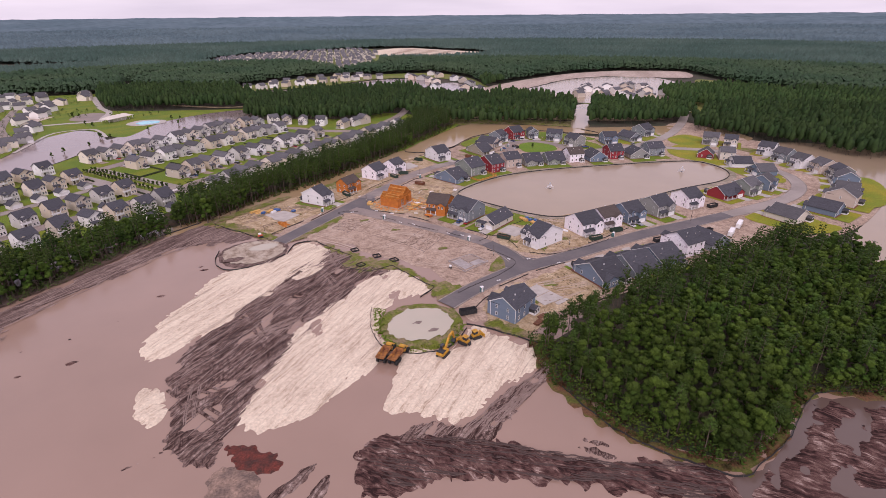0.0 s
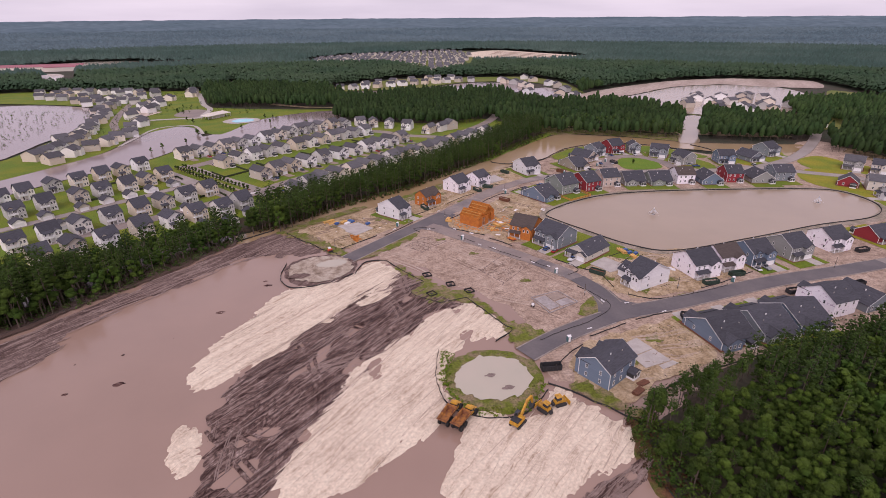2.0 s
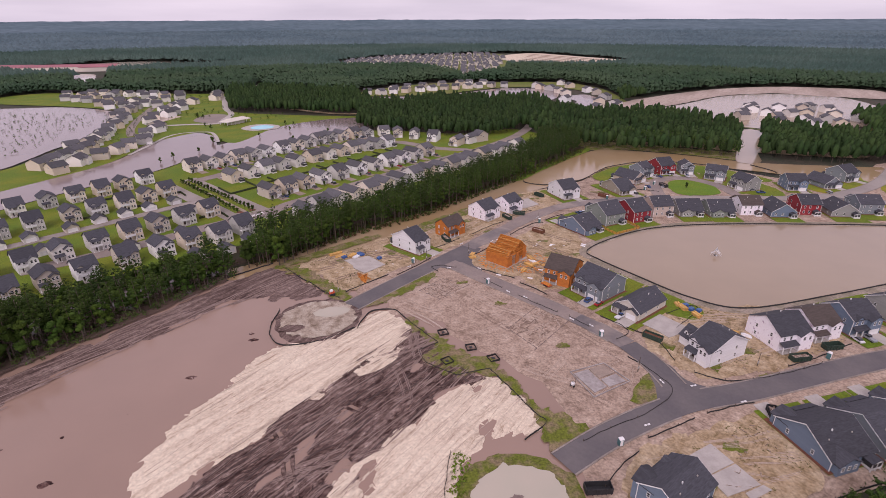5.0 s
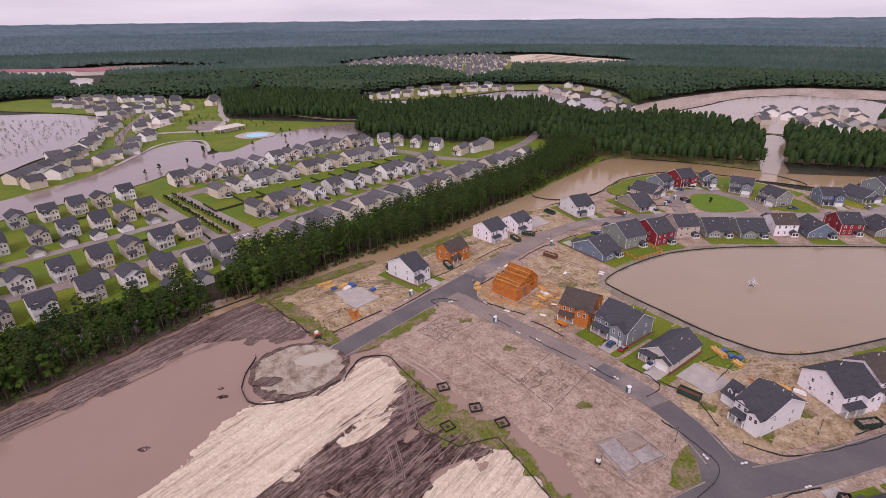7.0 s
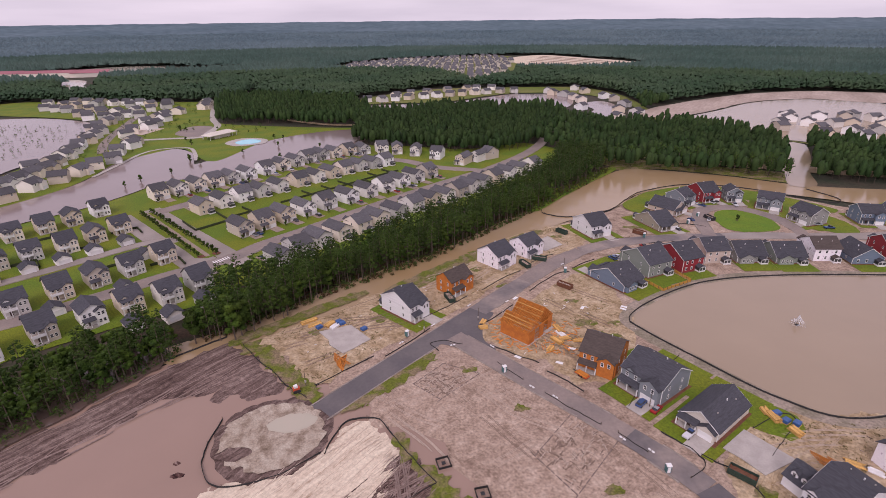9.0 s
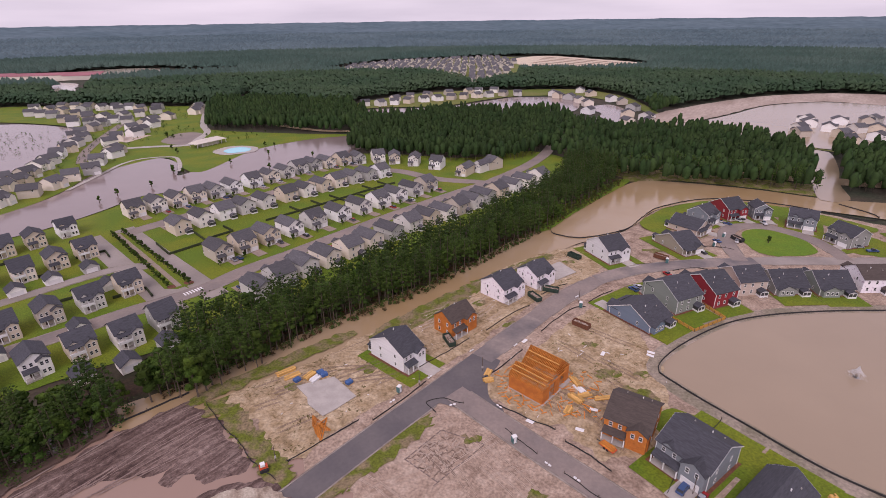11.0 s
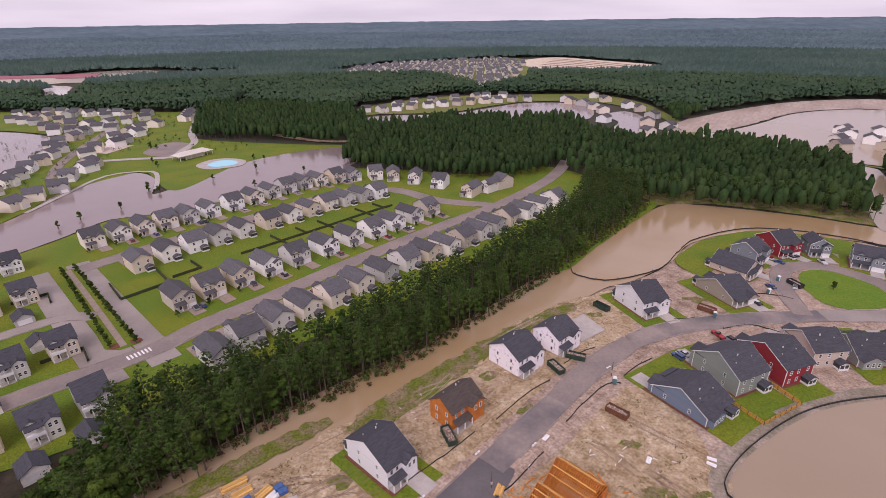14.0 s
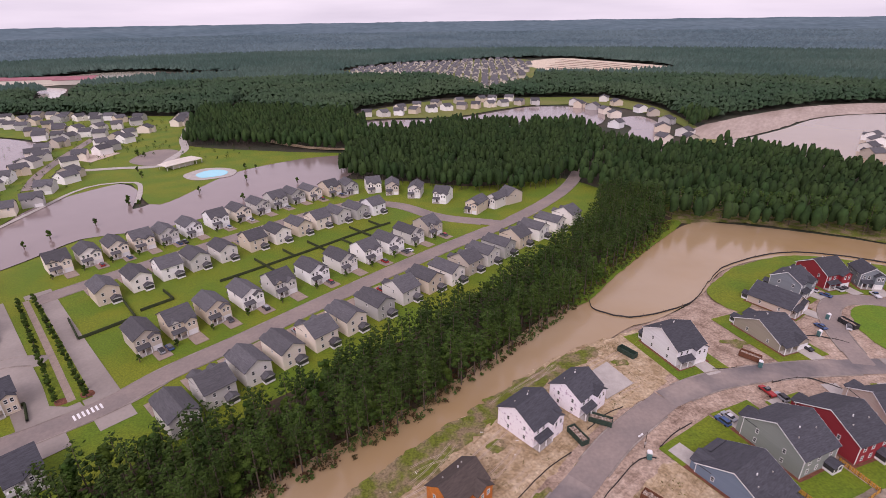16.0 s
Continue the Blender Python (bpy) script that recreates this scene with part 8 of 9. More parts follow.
def inlet(x, y, turn):
    top = new("drain_inlet")
    tagged(top, "square drain inlet ringed by black silt cloth", "drain inlet", "drain inlets")
    for k in range(4):
        bm = bmesh.new()
        box(bm, -1.7, 1.7, -1.7, -1.6, -0.2, 0.5)
        ob = part("cloth_side", bm, M["silt"], top)
        ob.matrix_basis = pose(0, 0, 0, 0, 0, 90 * k)
    bm = bmesh.new()
    box(bm, -0.5, 0.5, -0.5, 0.5, 0, 0.15)
    part("grate", bm, M["dark_steel"], top)
    place(top, x, y, turn, 0.25)


for x, y, t in ((-2, 192.5, 20), (0, 175.5, 35), (8, 183.5, 15), (15.5, 177.5, 25)):
    inlet(x, y, t)


# ---- cars ----
def wheel_mesh(r, w):
    bm = bmesh.new()
    bmesh.ops.create_cone(bm, cap_ends=True, segments=14, radius1=r, radius2=r, depth=w)
    bmesh.ops.rotate(bm, verts=bm.verts, matrix=Matrix.Rotation(radians(90), 3, "X"))
    me = bpy.data.meshes.new("wheel")
    bm.to_mesh(me)
    bm.free()
    me.materials.append(M["tyre"])
    return me


CAR_WHEEL = wheel_mesh(0.34, 0.24)


def car_model(kind, label):
    top = new("car")
    tagged(top, label, "car", "parked cars")
    shapes = {"saloon": ([(-2.3, 0.35), (2.3, 0.35), (2.35, 0.7), (1.3, 0.92), (-1.7, 0.98), (-2.35, 0.9)], [(-1.6, 0.97), (1.15, 0.93), (0.4, 1.42), (-1.0, 1.42)]),
              "suv": ([(-2.3, 0.4), (2.3, 0.4), (2.35, 0.85), (1.3, 1.08), (-2.3, 1.12), (-2.35, 0.9)], [(-2.2, 1.12), (1.15, 1.08), (0.5, 1.75), (-1.9, 1.75)]),
              "pickup": ([(-2.8, 0.5), (2.7, 0.5), (2.75, 0.95), (1.5, 1.15), (-2.8, 1.15)], [(-0.6, 1.15), (1.35, 1.15), (0.7, 1.8), (-0.4, 1.8)])}
    lower, upper = shapes[kind]
    for name, poly, m, half in (("body", lower, M["car_mix"], 0.9), ("cabin", upper, M["glass"], 0.78)):
        bm = bmesh.new()
        prism(bm, poly, "y", -half, half)
        bmesh.ops.rotate(bm, verts=bm.verts, matrix=Matrix.Rotation(radians(90), 3, "Z"))
        bmesh.ops.rotate(bm, verts=bm.verts, matrix=Matrix.Rotation(radians(-90), 3, "Z"))
        bmesh.ops.bevel(bm, geom=bm.edges[:], offset=0.07, segments=2, affect="EDGES")
        part(name, bm, m, top)
    bm = bmesh.new()
    t = upper[2:4]
    box(bm, t[1][0] + 0.05, t[0][0] - 0.05, -0.7, 0.7, t[0][1] - 0.02, t[0][1] + 0.05)
    part("roof", bm, M["car_mix"], top)
    for x in (lower[0][0] + 0.8, lower[1][0] - 0.8):
        for y in (-0.82, 0.82):
            share("wheel", CAR_WHEEL, top, Matrix.Translation((x, y, 0.34)))
    return top


cars = [car_model("saloon", "saloon car parked on a driveway"), car_model("suv", "tall family car parked on a driveway"), car_model("pickup", "pickup truck parked beside the road")]
c_used = [False] * 3
SPOTS = [(56, 217, 45), (59.5, 214.5, 45), (65.5, 205, 40), (73, 319, 120), (75.5, 321, 120), (92, 333, 110), (95, 330.5, 110), (145, 192, 100), (149.5, 193, 100), (143, 401, 130), (146, 396.5, 130), (157, 405, 110), (154, 402, 110),
         (117, 357.5, 120), (166, 397.5, 90), (140, 372, 60), (196, 366, 0), (199, 361, 0), (243, 362, 90), (130, 372, 110)]
for i, (x, y, t) in enumerate(SPOTS):
    settle(cars, c_used, (i * 5 + 1) % 3, x, y, t)
for row, out in ((ROW_B, 1), (ROW_D, 1), (ROW_A, -1), (ROW_C, -1)):
    for i, (x, y) in enumerate(row):
        if (i * 7 + len(row)) % 5 < 3:
            d = np.array((0.777, -0.629)) * out * random.uniform(9.5, 12) + np.array((0.629, 0.777)) * out * 2.4
            settle(cars, c_used, (i * 3 + 1) % 3, x + d[0], y + d[1], 141 + random.uniform(-4, 4))
            if i % 4 == 0:
                settle(cars, c_used, (i + 1) % 3, x + d[0] + 1.8, y + d[1] + 2.2, 141)


# ---- earth-moving machines ----
BIG_WHEEL = wheel_mesh(0.9, 0.65)


M["rust_yellow"] = mat("rusty_yellow_steel", (0.36, 0.15, 0.03), 0.75, 0.3, fine=2.0, coarse=0.7, second=(0.15, 0.055, 0.025), spread=0.5)


def hauler(x, y, turn):
    top = new("dump_truck")
    tagged(top, "worn yellow articulated dump truck with an empty tub", "dump truck", "dump trucks")
    bm = bmesh.new()
    lo = [(-5.2, -1.1, 1.4), (0.2, -1.1, 1.4), (0.2, 1.1, 1.4), (-5.2, 1.1, 1.8)]
    lo[0] = (-5.2, -1.1, 1.8)
    hi = [(-5.9, -1.6, 2.7), (0.9, -1.6, 3.0), (0.9, 1.6, 3.0), (-5.9, 1.6, 2.7)]
    a, b = [bm.verts.new(p) for p in lo], [bm.verts.new(p) for p in hi]
    c = [bm.verts.new((p[0] * 0.94, p[1] * 0.9, p[2])) for p in hi]
    e = [bm.verts.new((p[0] * 0.94, p[1] * 0.86, p[2] + 0.2)) for p in lo]
    fs = [bm.faces.new(a[::-1]), bm.faces.new(e)]
    for i in range(4):
        j = (i + 1) % 4
        fs += [bm.faces.new((a[i], a[j], b[j], b[i])), bm.faces.new((b[i], b[j], c[j], c[i])), bm.faces.new((c[i], c[j], e[j], e[i]))]
    bmesh.ops.recalc_face_normals(bm, faces=fs)
    part("tub", bm, M["rust_yellow"], top, "rusty orange-brown tub")
    bm = bmesh.new()
    box(bm, -5.0, 1.5, -0.5, 0.5, 0.8, 1.35)
    part("chassis", bm, M["dark_steel"], top)
    bm = bmesh.new()
    box(bm, 1.4, 2.9, -1.1, 1.1, 1.1, 3.2)
    bmesh.ops.bevel(bm, geom=bm.edges[:], offset=0.12, segments=2, affect="EDGES")
    cab = part("cab", bm, M["yellow"], top)
    bm = bmesh.new()
    box(bm, 1.36, 2.94, -1.13, 1.13, 2.1, 2.85)
    part("cab_glass", bm, M["glass"], cab)
    bm = bmesh.new()
    prism(bm, [(2.9, 0.9), (4.6, 0.9), (4.6, 1.7), (2.9, 2.0)], "y", -1.0, 1.0)
    part("hood", bm, M["yellow"], top)
    for wx in (-4.3, -2.4, 3.5):
        for wy in (-1.25, 1.25):
            share("wheel", BIG_WHEEL, top, Matrix.Translation((wx, wy, 0.9)))
    place(top, x, y, turn, 0.35)


def track(parent, y, long=4.0):
    bm = bmesh.new()
    prism(bm, [(-long / 2, 0.3), (-long / 2 + 0.3, 0), (long / 2 - 0.3, 0), (long / 2, 0.3), (long / 2, 0.65), (long / 2 - 0.3, 0.95), (-long / 2 + 0.3, 0.95), (-long / 2, 0.65)], "y", y - 0.3, y + 0.3)
    part("track", bm, M["dark_steel"], parent)


def excavator(x, y, turn):
    top = new("excavator")
    tagged(top, "yellow tracked excavator with its arm raised", "excavator")
    track(top, -1.25, 4.6), track(top, 1.25, 4.6)
    bm = bmesh.new()
    box(bm, -2.6, 1.6, -1.4, 1.4, 1.1, 2.2)
    bmesh.ops.bevel(bm, geom=bm.edges[:], offset=0.15, segments=2, affect="EDGES")
    part("upper_body", bm, M["yellow"], top)
    bm = bmesh.new()
    box(bm, -2.3, -0.2, -1.2, 1.2, 2.2, 2.45)
    part("engine_cover", bm, M["dark_steel"], top)
    bm = bmesh.new()
    box(bm, 0.1, 1.7, 0.35, 1.4, 2.2, 3.3)
    part("cab", bm, M["glass"], top)
    for name, pts in (("boom", [(1.2, 2.0), (1.5, 2.6), (4.2, 5.4), (6.6, 5.6), (6.6, 5.1), (4.5, 4.7), (2.0, 1.8)]), ("stick", [(6.4, 5.7), (6.9, 5.5), (7.9, 2.2), (7.5, 2.0)])):
        bm = bmesh.new()
        prism(bm, pts, "y", -0.3, 0.25)
        part(name, bm, M["yellow"], top)
    bm = bmesh.new()
    prism(bm, [(7.4, 2.2), (8.1, 2.3), (8.2, 1.2), (7.4, 0.7), (6.7, 1.1)], "y", -0.7, 0.65)
    part("bucket", bm, M["dark_steel"], top)
    place(top, x, y, turn, 0.3)


def dozer(x, y, turn):
    top = new("bulldozer")
    tagged(top, "yellow bulldozer with a wide blade", "bulldozer", "bulldozers")
    track(top, -1.1, 3.6), track(top, 1.1, 3.6)
    bm = bmesh.new()
    prism(bm, [(-1.7, 0.7), (1.9, 0.7), (1.9, 1.7), (0.4, 1.9), (-1.7, 1.8)], "y", -0.75, 0.75)
    part("body", bm, M["yellow"], top)
    bm = bmesh.new()
    box(bm, -1.3, 0.3, -0.75, 0.75, 1.85, 3.0)
    cab = part("cab", bm, M["glass"], top)
    bm = bmesh.new()
    box(bm, -1.45, 0.45, -0.9, 0.9, 3.0, 3.12)
    part("cab_roof", bm, M["yellow"], cab)
    bm = bmesh.new()
    prism(bm, [(2.5, 0.1), (2.75, 0.1), (2.6, 0.7), (2.8, 1.3), (2.6, 1.3), (2.4, 0.7)], "y", -1.7, 1.7)
    part("blade", bm, M["yellow"], top)
    bm = bmesh.new()
    prism(bm, [(-2.6, 0.3), (-1.7, 0.6), (-1.7, 1.0), (-2.4, 1.0)], "y", -0.6, 0.6)
    part("ripper", bm, M["dark_steel"], top)
    place(top, x, y, turn, 0.35)


hauler(5, 105, 60)
hauler(9, 103, 55)
excavator(23.5, 101, 50)
dozer(32, 106, 130)
dozer(36.8, 108.5, 20)

top = new("mini_loader")
tagged(top, "small orange-red loader by the road end", "loader")
track(top, -0.8, 2.2), track(top, 0.8, 2.2)
bm = bmesh.new()
box(bm, -1.1, 1.0, -0.6, 0.6, 0.6, 1.7)
part("body", bm, M["orange_red"], top)
bm = bmesh.new()
box(bm, -0.8, 0.4, -0.6, 0.6, 1.72, 2.4)
part("cab", bm, M["white"], top)
place(top, -49, 219, 30)


# ---- estate details ----
def hedge(pts, high=1.5, thick=0.5, label="dark hedge between back gardens", m="hedge", name="hedge", cat="hedge"):
    ob = ribbon(name, pts, [(-thick, -0.2), (-thick * 0.8, high), (thick * 0.8, high), (thick, -0.2)], M[m], step=3, kind="")
    tagged(ob, label, cat, "garden hedges")


def garden_hedge(pts):
    for a, b in zip(pts, pts[1:]):
        hedge([tuple(a), tuple((np.array(a) + np.array(b)) / 2), tuple(b)], 1.3, 0.35)


mid = [((np.array(a) + np.array(b)) / 2) for a, b in zip(ROW_B, ROW_C)]
across, out = np.array((0.629, 0.777)), np.array((-0.777, 0.629))
hedge([tuple(p) for p in mid[3:]], 1.3, 0.3)
for i in (3, 4, 5, 6, 7, 8, 9):
    p = (mid[i] + mid[i + 1]) / 2 if i < 10 else mid[i]
    for side in ((1, -1) if i in (4, 6, 8) else (1,) if i % 4 == 1 else (-1,)):
        hedge([tuple(p), tuple(p + side * 5.5 * out), tuple(p + side * 11 * out)], 1.3, 0.3)
garden_hedge([tuple(mid[1] - 6.5 * across), tuple(mid[1] + 6.5 * across), tuple(mid[1] + 6.5 * across + 11 * out)])
garden_hedge([(-148, 378), (-134, 365), (-146, 349), (-160, 362)])
for x, y in ((-190, 343), (-168, 300), (-198, 318), (-146, 305), (-214, 300), (-226, 330)):
    garden_hedge([(x, y), (x + 9, y + 9), (x + 16, y + 2)])
for i in range(19):
    q = i / 18
    for a, b in (((-191, 373), (-128, 315.5)), ((-187, 376.5), (-120, 318.5))):
        x, y = a[0] + (b[0] - a[0]) * q, a[1] + (b[1] - a[1]) * q
        tree(YOUNG[i % 2], x, y, 0.1, random.uniform(0.8, 1.0), i * 1.3, "street_tree", "low bushy dark green tree in the avenue's median", "street tree", "avenue trees")
sheet("median", [(-193, 373.5), (-187, 378), (-118.5, 319), (-123, 314), (-129, 314)], 0.33, M["lawn"], sharp=True, grid=8, label="planted median between the avenue's lanes", category="median")
ribbon("median_walk", [(-189.5, 375), (-156, 345.5), (-123.5, 316.5)], [(-1.1, 0.37), (1.1, 0.37)], M["drive"], label="tan paved walk along the middle of the median", category="footpath")
for x, y in ((-126.5, 316), (-121, 320)):
    sheet("mulch_bed", [(x - 2.4, y), (x, y + 2.0), (x + 2.4, y), (x, y - 2.0)], 0.36, M["red_mulch"], step=0.8, grid=2, label="red-brown mulch bed at the end of the median", category="mulch bed")
walkway = new("crosswalk")
tagged(walkway, "white striped crosswalk painted across the avenue", "crosswalk", kind="structure")
for i in range(7):
    bm = bmesh.new()
    box(bm, -1.5, 1.5, i * 1.2 - 4.0, i * 1.2 - 3.4, 0, 0.02)
    part("stripe", bm, M["white"], walkway)
place(walkway, -115, 312, 141, 0.42)
for x, y, k in ((-171, 555, 1.2), (-154, 511, 1.2), (-186, 587, 1.2), (-131, 551, 1.0), (-192, 526, 1.0), (-221, 462, 1.2), (-233, 442, 1.3), (-236, 428, 1.0), (-177, 587, 1), (-224, 497, 1.4), (-228, 503, 1.2), (-216, 496, 1.1), (155, 371, 1.0), (-255, 560, 1.3), (-268, 575, 1.2), (-300, 625, 1.5), (-292, 622, 1.3)):
    tree(YOUNG[0], x, y, 0, k, x, "small_tree", "small tree standing by the water", "small tree", "lagoon trees")
for row in (ROW_B, ROW_D, ROW_A):
    for i, (x, y) in enumerate(row):
        s = 1 if row is not ROW_A else -1
        tree(YOUNG[i % 2], x + s * (0.777 * 11 - 0.629 * 5), y + s * (-0.629 * 11 - 0.777 * 5), 0.1, random.uniform(0.6, 0.95), i, "garden_tree", "small garden tree before an estate house", "small tree", "garden trees")


def bushes(name, pts, size, high, seed, m, label, clumps=26):
    rng = np.random.default_rng(seed)
    n = len(pts)
    h, r, a = rng.uniform(0.1, 1, (n, clumps)), rng.uniform(0, 1, (n, clumps)), rng.uniform(0, 6.28, (n, clumps))
    k = rng.uniform(0.5, 1.3, (n, 1))
    c = np.stack([pts[:, :1] + size * k * r * np.cos(a), pts[:, 1:] + size * k * r * np.sin(a), high * k * h], -1).reshape(-1, 3)
    v, f = quads(rng, c, 0.32)
    tagged(new(name, from_arrays(name, v, f, M[m])), label, "undergrowth", kind="stuff")


EDGE = [(-52, 282), (-30, 300), (-12, 317), (5, 338), (26, 363), (44, 384), (60, 408), (86, 440), (112, 478), (106, 482), (80, 448), (52, 412), (34, 388), (14, 364), (-6, 342), (-24, 322), (-44, 304), (-66, 286), (-96, 248), (-90, 244), (-70, 262)]
bushes("undergrowth", scatter(EDGE, 2.6, 51), 1.2, 1.8, 52, "shrub", "green undergrowth at the foot of the pines")
bushes("brown_undergrowth", scatter(EDGE, 2.8, 53), 1.3, 1.2, 54, "bracken", "red-brown bracken at the foot of the pines")
WOOD_EDGE = [(54, 104), (53, 82), (63, 57), (84, 39), (94, 41), (108, 47), (127, 60), (146, 54), (185, 56), (185, 62), (146, 62), (127, 69), (106, 58), (86, 51), (72, 65), (64, 84), (64, 102)]
bushes("undergrowth", scatter(WOOD_EDGE, 1.9, 55), 1.5, 4.2, 56, "leaves", "green undergrowth at the edge of the small wood")
bushes("brown_undergrowth", scatter(WOOD_EDGE, 2.4, 57), 1.3, 1.5, 58, "bracken", "red-brown bracken at the edge of the small wood")
STRIP_EDGE = [(-158, 150), (-134, 174), (-118, 198), (-97, 232), (-94, 240), (-102, 242), (-124, 212), (-142, 188), (-166, 164)]
bushes("undergrowth", scatter(STRIP_EDGE, 2.6, 71), 1.6, 3.0, 72, "shrub", "green undergrowth along the flooded edge of the pines")
bushes("garden_bushes", np.r_[scatter([(-330, 400), (-300, 400), (-290, 520), (-310, 600), (-280, 640), (-300, 700), (-400, 700), (-420, 640), (-370, 560), (-345, 480)], 13, 73),
                              scatter([(-560, 745), (-400, 700), (-330, 720), (-340, 810), (-560, 820)], 14, 74), scatter([(-200, 620), (-260, 600), (-270, 660), (-200, 660)], 14, 75)], 2.0, 3.6, 76, "shrub", "garden trees and bushes among the far houses", 40)
LOTS = ([(-72, 246), (-50, 264), (-30, 283), (-12, 262), (-32, 236), (-44, 222), (-60, 236)], [(46, 120), (50, 134), (80, 149), (96, 150), (94, 134), (72, 122), (62, 112)],
        [(-26, 286), (4, 322), (30, 346), (58, 362), (80, 370), (60, 338), (38, 318), (16, 294), (-8, 266)], [(74, 192), (86, 208), (108, 212), (138, 210), (146, 200), (120, 184), (96, 176), (80, 174)],
        [(12, 256), (30, 276), (52, 300), (62, 290), (64, 262), (58, 242), (46, 228), (28, 240)])
for k, line in enumerate(LOTS):
    pts = scatter(line, 1.5, 400 + k)
    pts = pts[[noise.noise(Vector((x / 9, y / 9, 3.3))) + 0.5 * noise.noise(Vector((x / 3, y / 3, 7.1))) > 0.12 for x, y in pts]]
    bushes("dry_grass", pts, 0.8, 0.22, 410 + k, "dry_grass", "thin dry grass and weeds on a building lot", 9)
GRADED = [(-40, 214), (-14, 240), (0, 244), (20, 226), (50, 194), (62, 174), (56, 158), (40, 150), (30, 152), (24, 164), (16, 178), (2, 190), (-14, 204), (-24, 212)]
for k, (line, z, h, turn, count, m) in enumerate(((GRADED, 0.1, relief(0.06, 9), -45, 7, TRACK_DARK), (GRADED, 0.1, relief(0.06, 9), 38, 14, TRACK_PALE), (GRADED, 0.1, relief(0.06, 9), -40, 14, TRACK_PALE),
                                                  (LOTS[2], 0.2, relief(0.015, 3), 45, 18, TRACK_PALE), (LOTS[4], 0.2, relief(0.015, 3), -40, 16, TRACK_DARK), (LOTS[3], 0.2, relief(0.015, 3), 20, 16, TRACK_PALE),
                                                  (LOTS[0], 0.2, relief(0.015, 3), 40, 14, TRACK_DARK), (LOTS[1], 0.2, relief(0.015, 3), 10, 14, TRACK_PALE))):
    ruts("wheel_ruts", line, z, h, turn, count, 22, 0.14, 0.09, 430 + k, m, "thin wheel tracks pressed into the dirt", 0.22, (0, 0.4, 1.9, 2.3))
M["lime"] = foliage("bright_weeds", (0.10, 0.17, 0.012), (0.15, 0.17, 0.02), 0.2)
RIMWEED = [(3 + 0, 136), (2, 120), (6, 109), (16, 104), (28, 106), (36, 118), (33, 120), (27, 110), (16, 108), (8, 112), (6, 122), (7, 134)]
bushes("weeds", scatter(RIMWEED, 1.4, 59), 0.9, 0.5, 60, "lime", "green weeds round the turning area", 14)
bushes("marsh_bushes", scatter([(-620, 600), (-540, 660), (-440, 650), (-400, 590), (-385, 500), (-375, 440), (-440, 440), (-560, 520)], 11, 61), 1.6, 2.0, 62, "shrub", "drowned bushes in the marsh lake", 20)
silt_islands = [(-98.3, 122.6, 2.0), (-82, 164.5, 1.8), (-105, 138, 1.0), (-92, 147, 0.8), (-88, 133, 0.6), (-118, 133, 1.0), (-72, 190, 1.5), (-70, 186, 1.8), (-112, 118, 1.2)]
for i, (x, y, r) in enumerate(silt_islands):
    ring = [(x + r * (1 + 0.4 * math.sin(2 * a + i)) * math.cos(a), y + r * 0.7 * math.sin(a)) for a in np.arange(0, 6.28, 0.6)]
    sheet("mud_hump", ring, 0.15, M["peat"], step=0.5, grid=0.8, rag=0.4, size=1, bank=0.35, slope=0.6, label="small dark hump of mud in the water", category="mud hump", seed=i, kind="")
fountain(127, 263)
fountain(233, 278)


# poles at the building lots
def pole(x, y, h, label):
    top = new("utility_pole")
    tagged(top, label, "pole", "lot poles")
    bm = bmesh.new()
    tube(bm, [(0, 0, -0.5), (0, 0, h * 0.5), (0, 0, h)], [0.13, 0.11, 0.09], 8)
    part("shaft", bm, M["bark"], top)
    bm = bmesh.new()
    box(bm, -0.25, 0.25, -0.2, 0.12, 1.2, 2.0)
    part("meter_box", bm, M["concrete"], top)
    place(top, x, y, 30)


for x, y in ((-47, 222), (62, 172), (8, 262), (58, 216), (-12, 254), (102, 176), (48, 308), (180, 192)):
    pole(x, y, 5.5, "short wooden service pole on a building lot")


def picket_fence(pts, label):
    top = new("picket_fence")
    tagged(top, label, "fence")
    for a, b in zip(pts, pts[1:]):
        a, b = Vector((*a, 0.2)), Vector((*b, 0.2))
        n = int((b - a).length / 2.4)
        turn = math.atan2(b.y - a.y, b.x - a.x)
        for z in (0.4, 1.1):
            bm = bmesh.new()
            box(bm, 0, (b - a).length, 0.06, 0.14, z, z + 0.12)
            part("rail", bm, M["wood_fence"], top).matrix_basis = Matrix.Translation(a) @ Matrix.Rotation(turn, 4, "Z")
        for i in range(n * 4):
            share("picket", PICKET, top, Matrix.Translation(a.lerp(b, (i + 0.5) / (n * 4))) @ Matrix.Rotation(turn, 4, "Z"))
        for i in range(n + 1):
            share("post", POST, top, Matrix.Translation(a.lerp(b, i / n)) @ Matrix.Rotation(turn, 4, "Z") @ Matrix.Diagonal((1.3, 1.3, 1.4, 1)))


bm = bmesh.new()
box(bm, -0.24, 0.24, -0.03, 0.03, 0.1, 1.45)
PICKET = bpy.data.meshes.new("picket")
bm.to_mesh(PICKET)
bm.free()
PICKET.materials.append(M["wood_fence"])
picket_fence([(81, 296), (86, 287.5), (101, 296.5), (97, 306)], "new golden timber fence round a back garden")


# ---- trailers, boards and bags about the lots ----
TRAILER_WHEEL = wheel_mesh(0.36, 0.24)


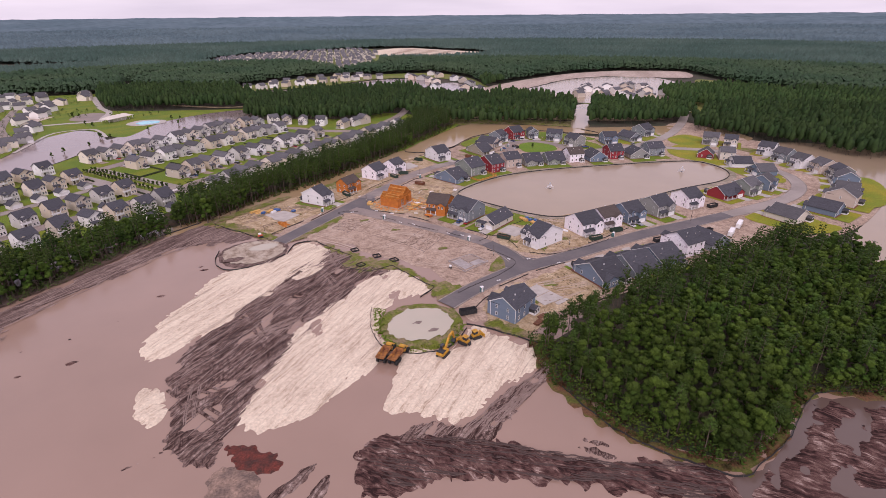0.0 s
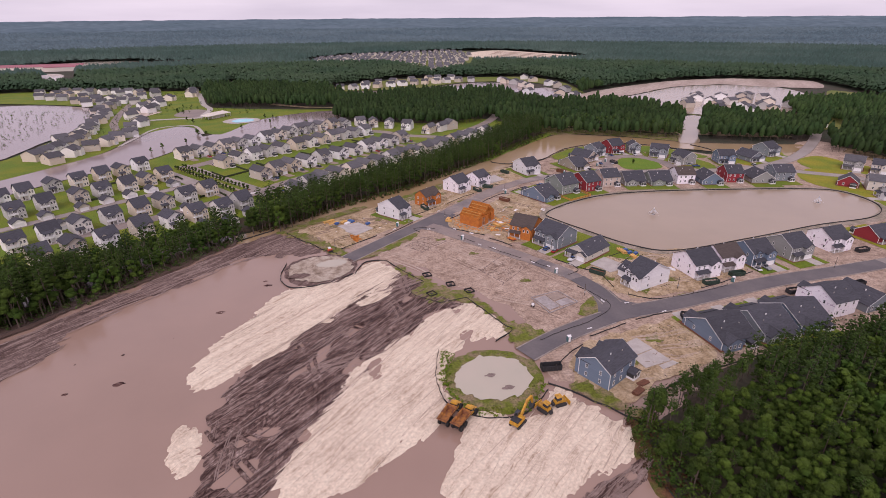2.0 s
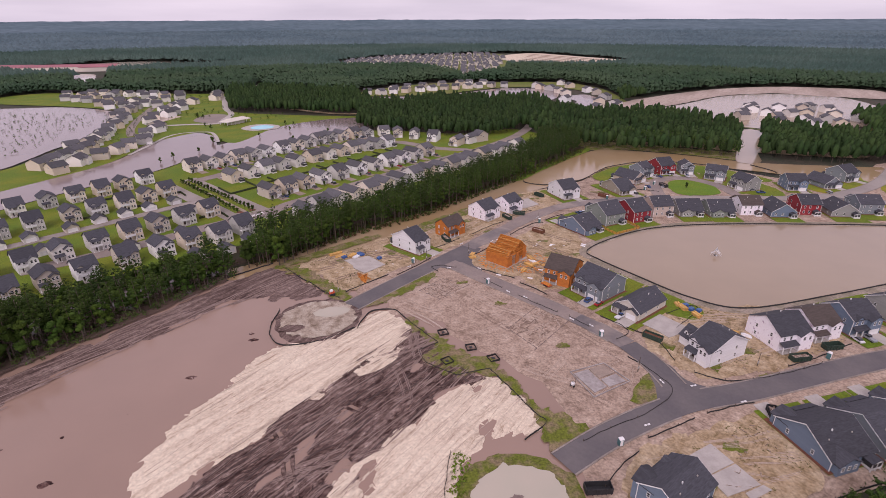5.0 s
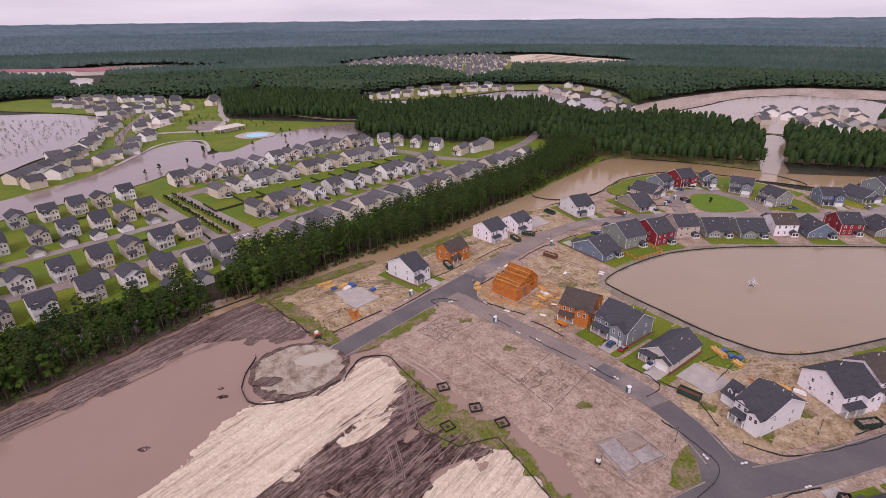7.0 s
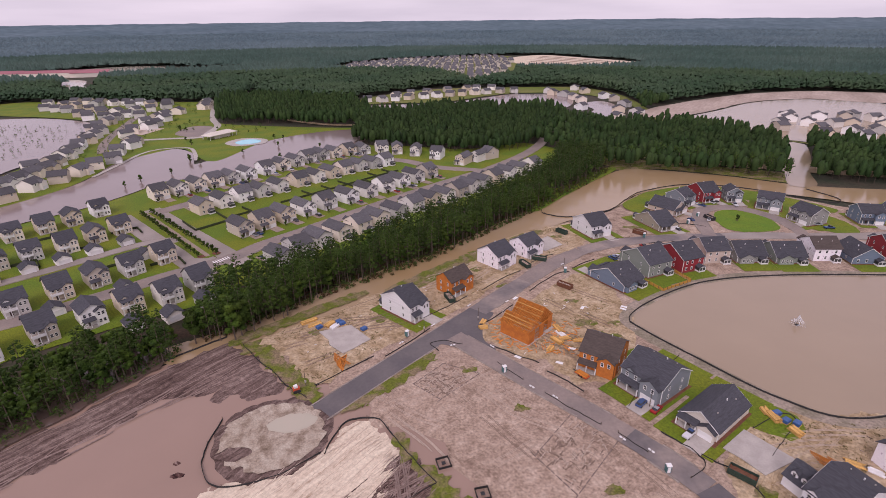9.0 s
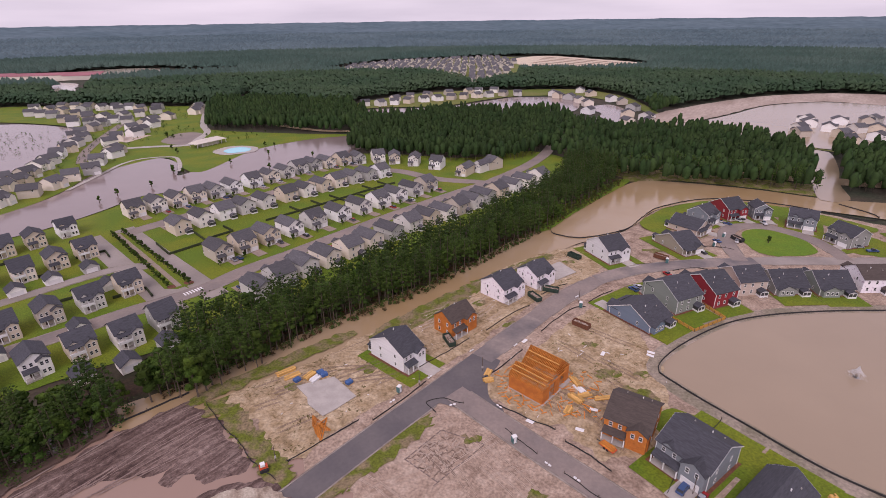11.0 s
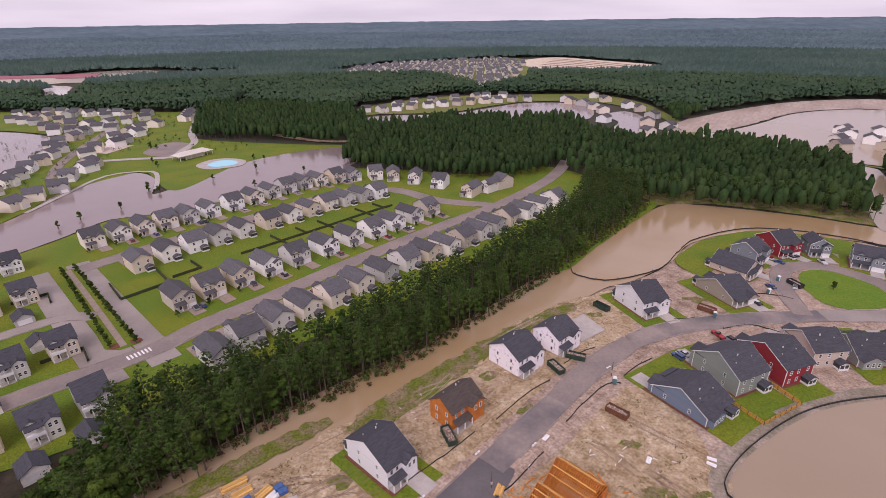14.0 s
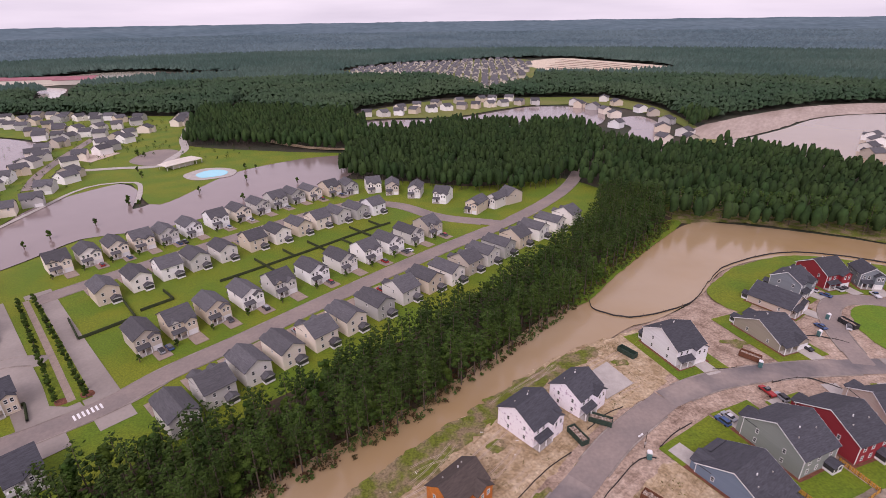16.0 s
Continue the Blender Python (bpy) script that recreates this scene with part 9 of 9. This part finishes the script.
def trailer(x, y, turn, long, label, load=""):
    """A two-axled trailer: a closed white body, or with a load a flat bed heaped with boards."""
    top = new("trailer")
    tagged(top, label, "trailer", "site trailers")
    bm = bmesh.new()
    box(bm, -long / 2, long / 2, -1.1, 1.1, 0.5, 0.75 if load else 2.7)
    bmesh.ops.bevel(bm, geom=bm.edges[:], offset=0.08, segments=2, affect="EDGES")
    part("bed" if load else "body", bm, M["orange_red" if load else "white"], top)
    for k in range(12 if load else 0):
        bm = bmesh.new()
        q = -0.9 + (k % 6) * 0.34
        box(bm, -long / 2 + random.uniform(0, 0.6), long / 2 - random.uniform(0, 0.6), q, q + 0.24, 0.76 + (k // 6) * 0.2, 0.94 + (k // 6) * 0.2)
        part("board", bm, M[load], top)
    bm = bmesh.new()
    prism(bm, [(long / 2, 0.5), (long / 2, 0.68), (long / 2 + 1.4, 0.6), (long / 2 + 1.4, 0.5)], "y", -0.1, 0.1)
    part("tow_bar", bm, M["dark_steel"], top)
    for wx in (-0.5, 0.45):
        for wy in (-1.0, 1.0):
            share("wheel", TRAILER_WHEEL, top, Matrix.Translation((wx, wy, 0.36)))
    place(top, x, y, turn, 0.25)


trailer(188, 170.5, 42, 8.5, "long white box trailer parked by the wood")
trailer(199.5, 179, 42, 9.0, "long white box trailer parked beside the road")
trailer(41, 229.8, 130, 4.6, "orange flat trailer heaped with boards", "timber")


def foam_board(x, y, turn):
    bm = bmesh.new()
    box(bm, -1.2, 1.2, -0.6, 0.6, 0, 0.1)
    for v in bm.verts:
        v.co.z += 0.05 * v.co.x
    bmesh.ops.bevel(bm, geom=bm.edges[:], offset=0.02, segments=1, affect="EDGES")
    ob = tagged(part("foam_board", bm, M["white"]), "white foam board lying on the dirt", "board", "foam boards")
    place(ob, x, y, turn, 0.3)


for x, y, t in ((23.5, 279.5, 50), (21.2, 239.1, -35), (34.8, 236.4, -25), (49.6, 272.8, 60), (40.5, 244.7, -20), (66.2, 274, 160), (65.4, 272.2, 150)):
    foam_board(x, y, t)


def gravel_bags(x, y, turn):
    top = new("gravel_bags")
    tagged(top, "pair of white gravel bags guarding a kerb inlet", "gravel bags", "inlet bags")
    for k in (-0.55, 0.55):
        bm = bmesh.new()
        box(bm, k - 0.45, k + 0.45, -0.28, 0.28, 0, 0.42)
        bmesh.ops.bevel(bm, geom=bm.edges[:], offset=0.14, segments=2, affect="EDGES")
        part("bag", bm, M["white"], top)
    place(top, x, y, turn, 0.4)


for x, y, t in ((30.8, 219, -45), (46.6, 202.7, -48), (24.2, 223.5, -45), (53, 198.5, -52), (67.8, 166.7, -70), (57, 147.4, 20), (88.8, 158, 18), (76.8, 164.9, 15), (4.5, 272.7, 50), (-1.2, 245, 20),
                (-19.5, 245.9, 50), (-9, 257.8, 50), (12.7, 244.8, -45), (20, 276.5, 50), (48, 312, 40)):
    gravel_bags(x, y, t)

mixer = new("cement_mixer")
tagged(mixer, "small cement mixer with a white drum on the graded dirt", "cement mixer")
bm = bmesh.new()
tube(bm, [(0, 0, 0.6), (0, 0, 0.75), (0, 0, 1.3), (0, 0, 1.7)], [0.25, 0.6, 0.65, 0.35], 12)
part("drum", bm, M["white"], mixer)
bm = bmesh.new()
box(bm, -0.9, 0.9, -0.08, 0.08, 0.35, 0.55)
box(bm, -0.08, 0.08, -0.7, 0.7, 0.35, 0.55)
part("stand", bm, M["dark_steel"], mixer)
for q in (-0.6, 0.6):
    share("wheel", CAR_WHEEL, mixer, Matrix.Translation((0, q, 0.34)))
bm = bmesh.new()
tube(bm, [(0.9, 0, 0.4), (0.95, 0, 1.6), (1.0, 0, 3.0)], [0.05, 0.05, 0.04], 6)
part("handle", bm, M["dark_steel"], mixer)
place(mixer, 39.4, 163.9, 30, 0.2)
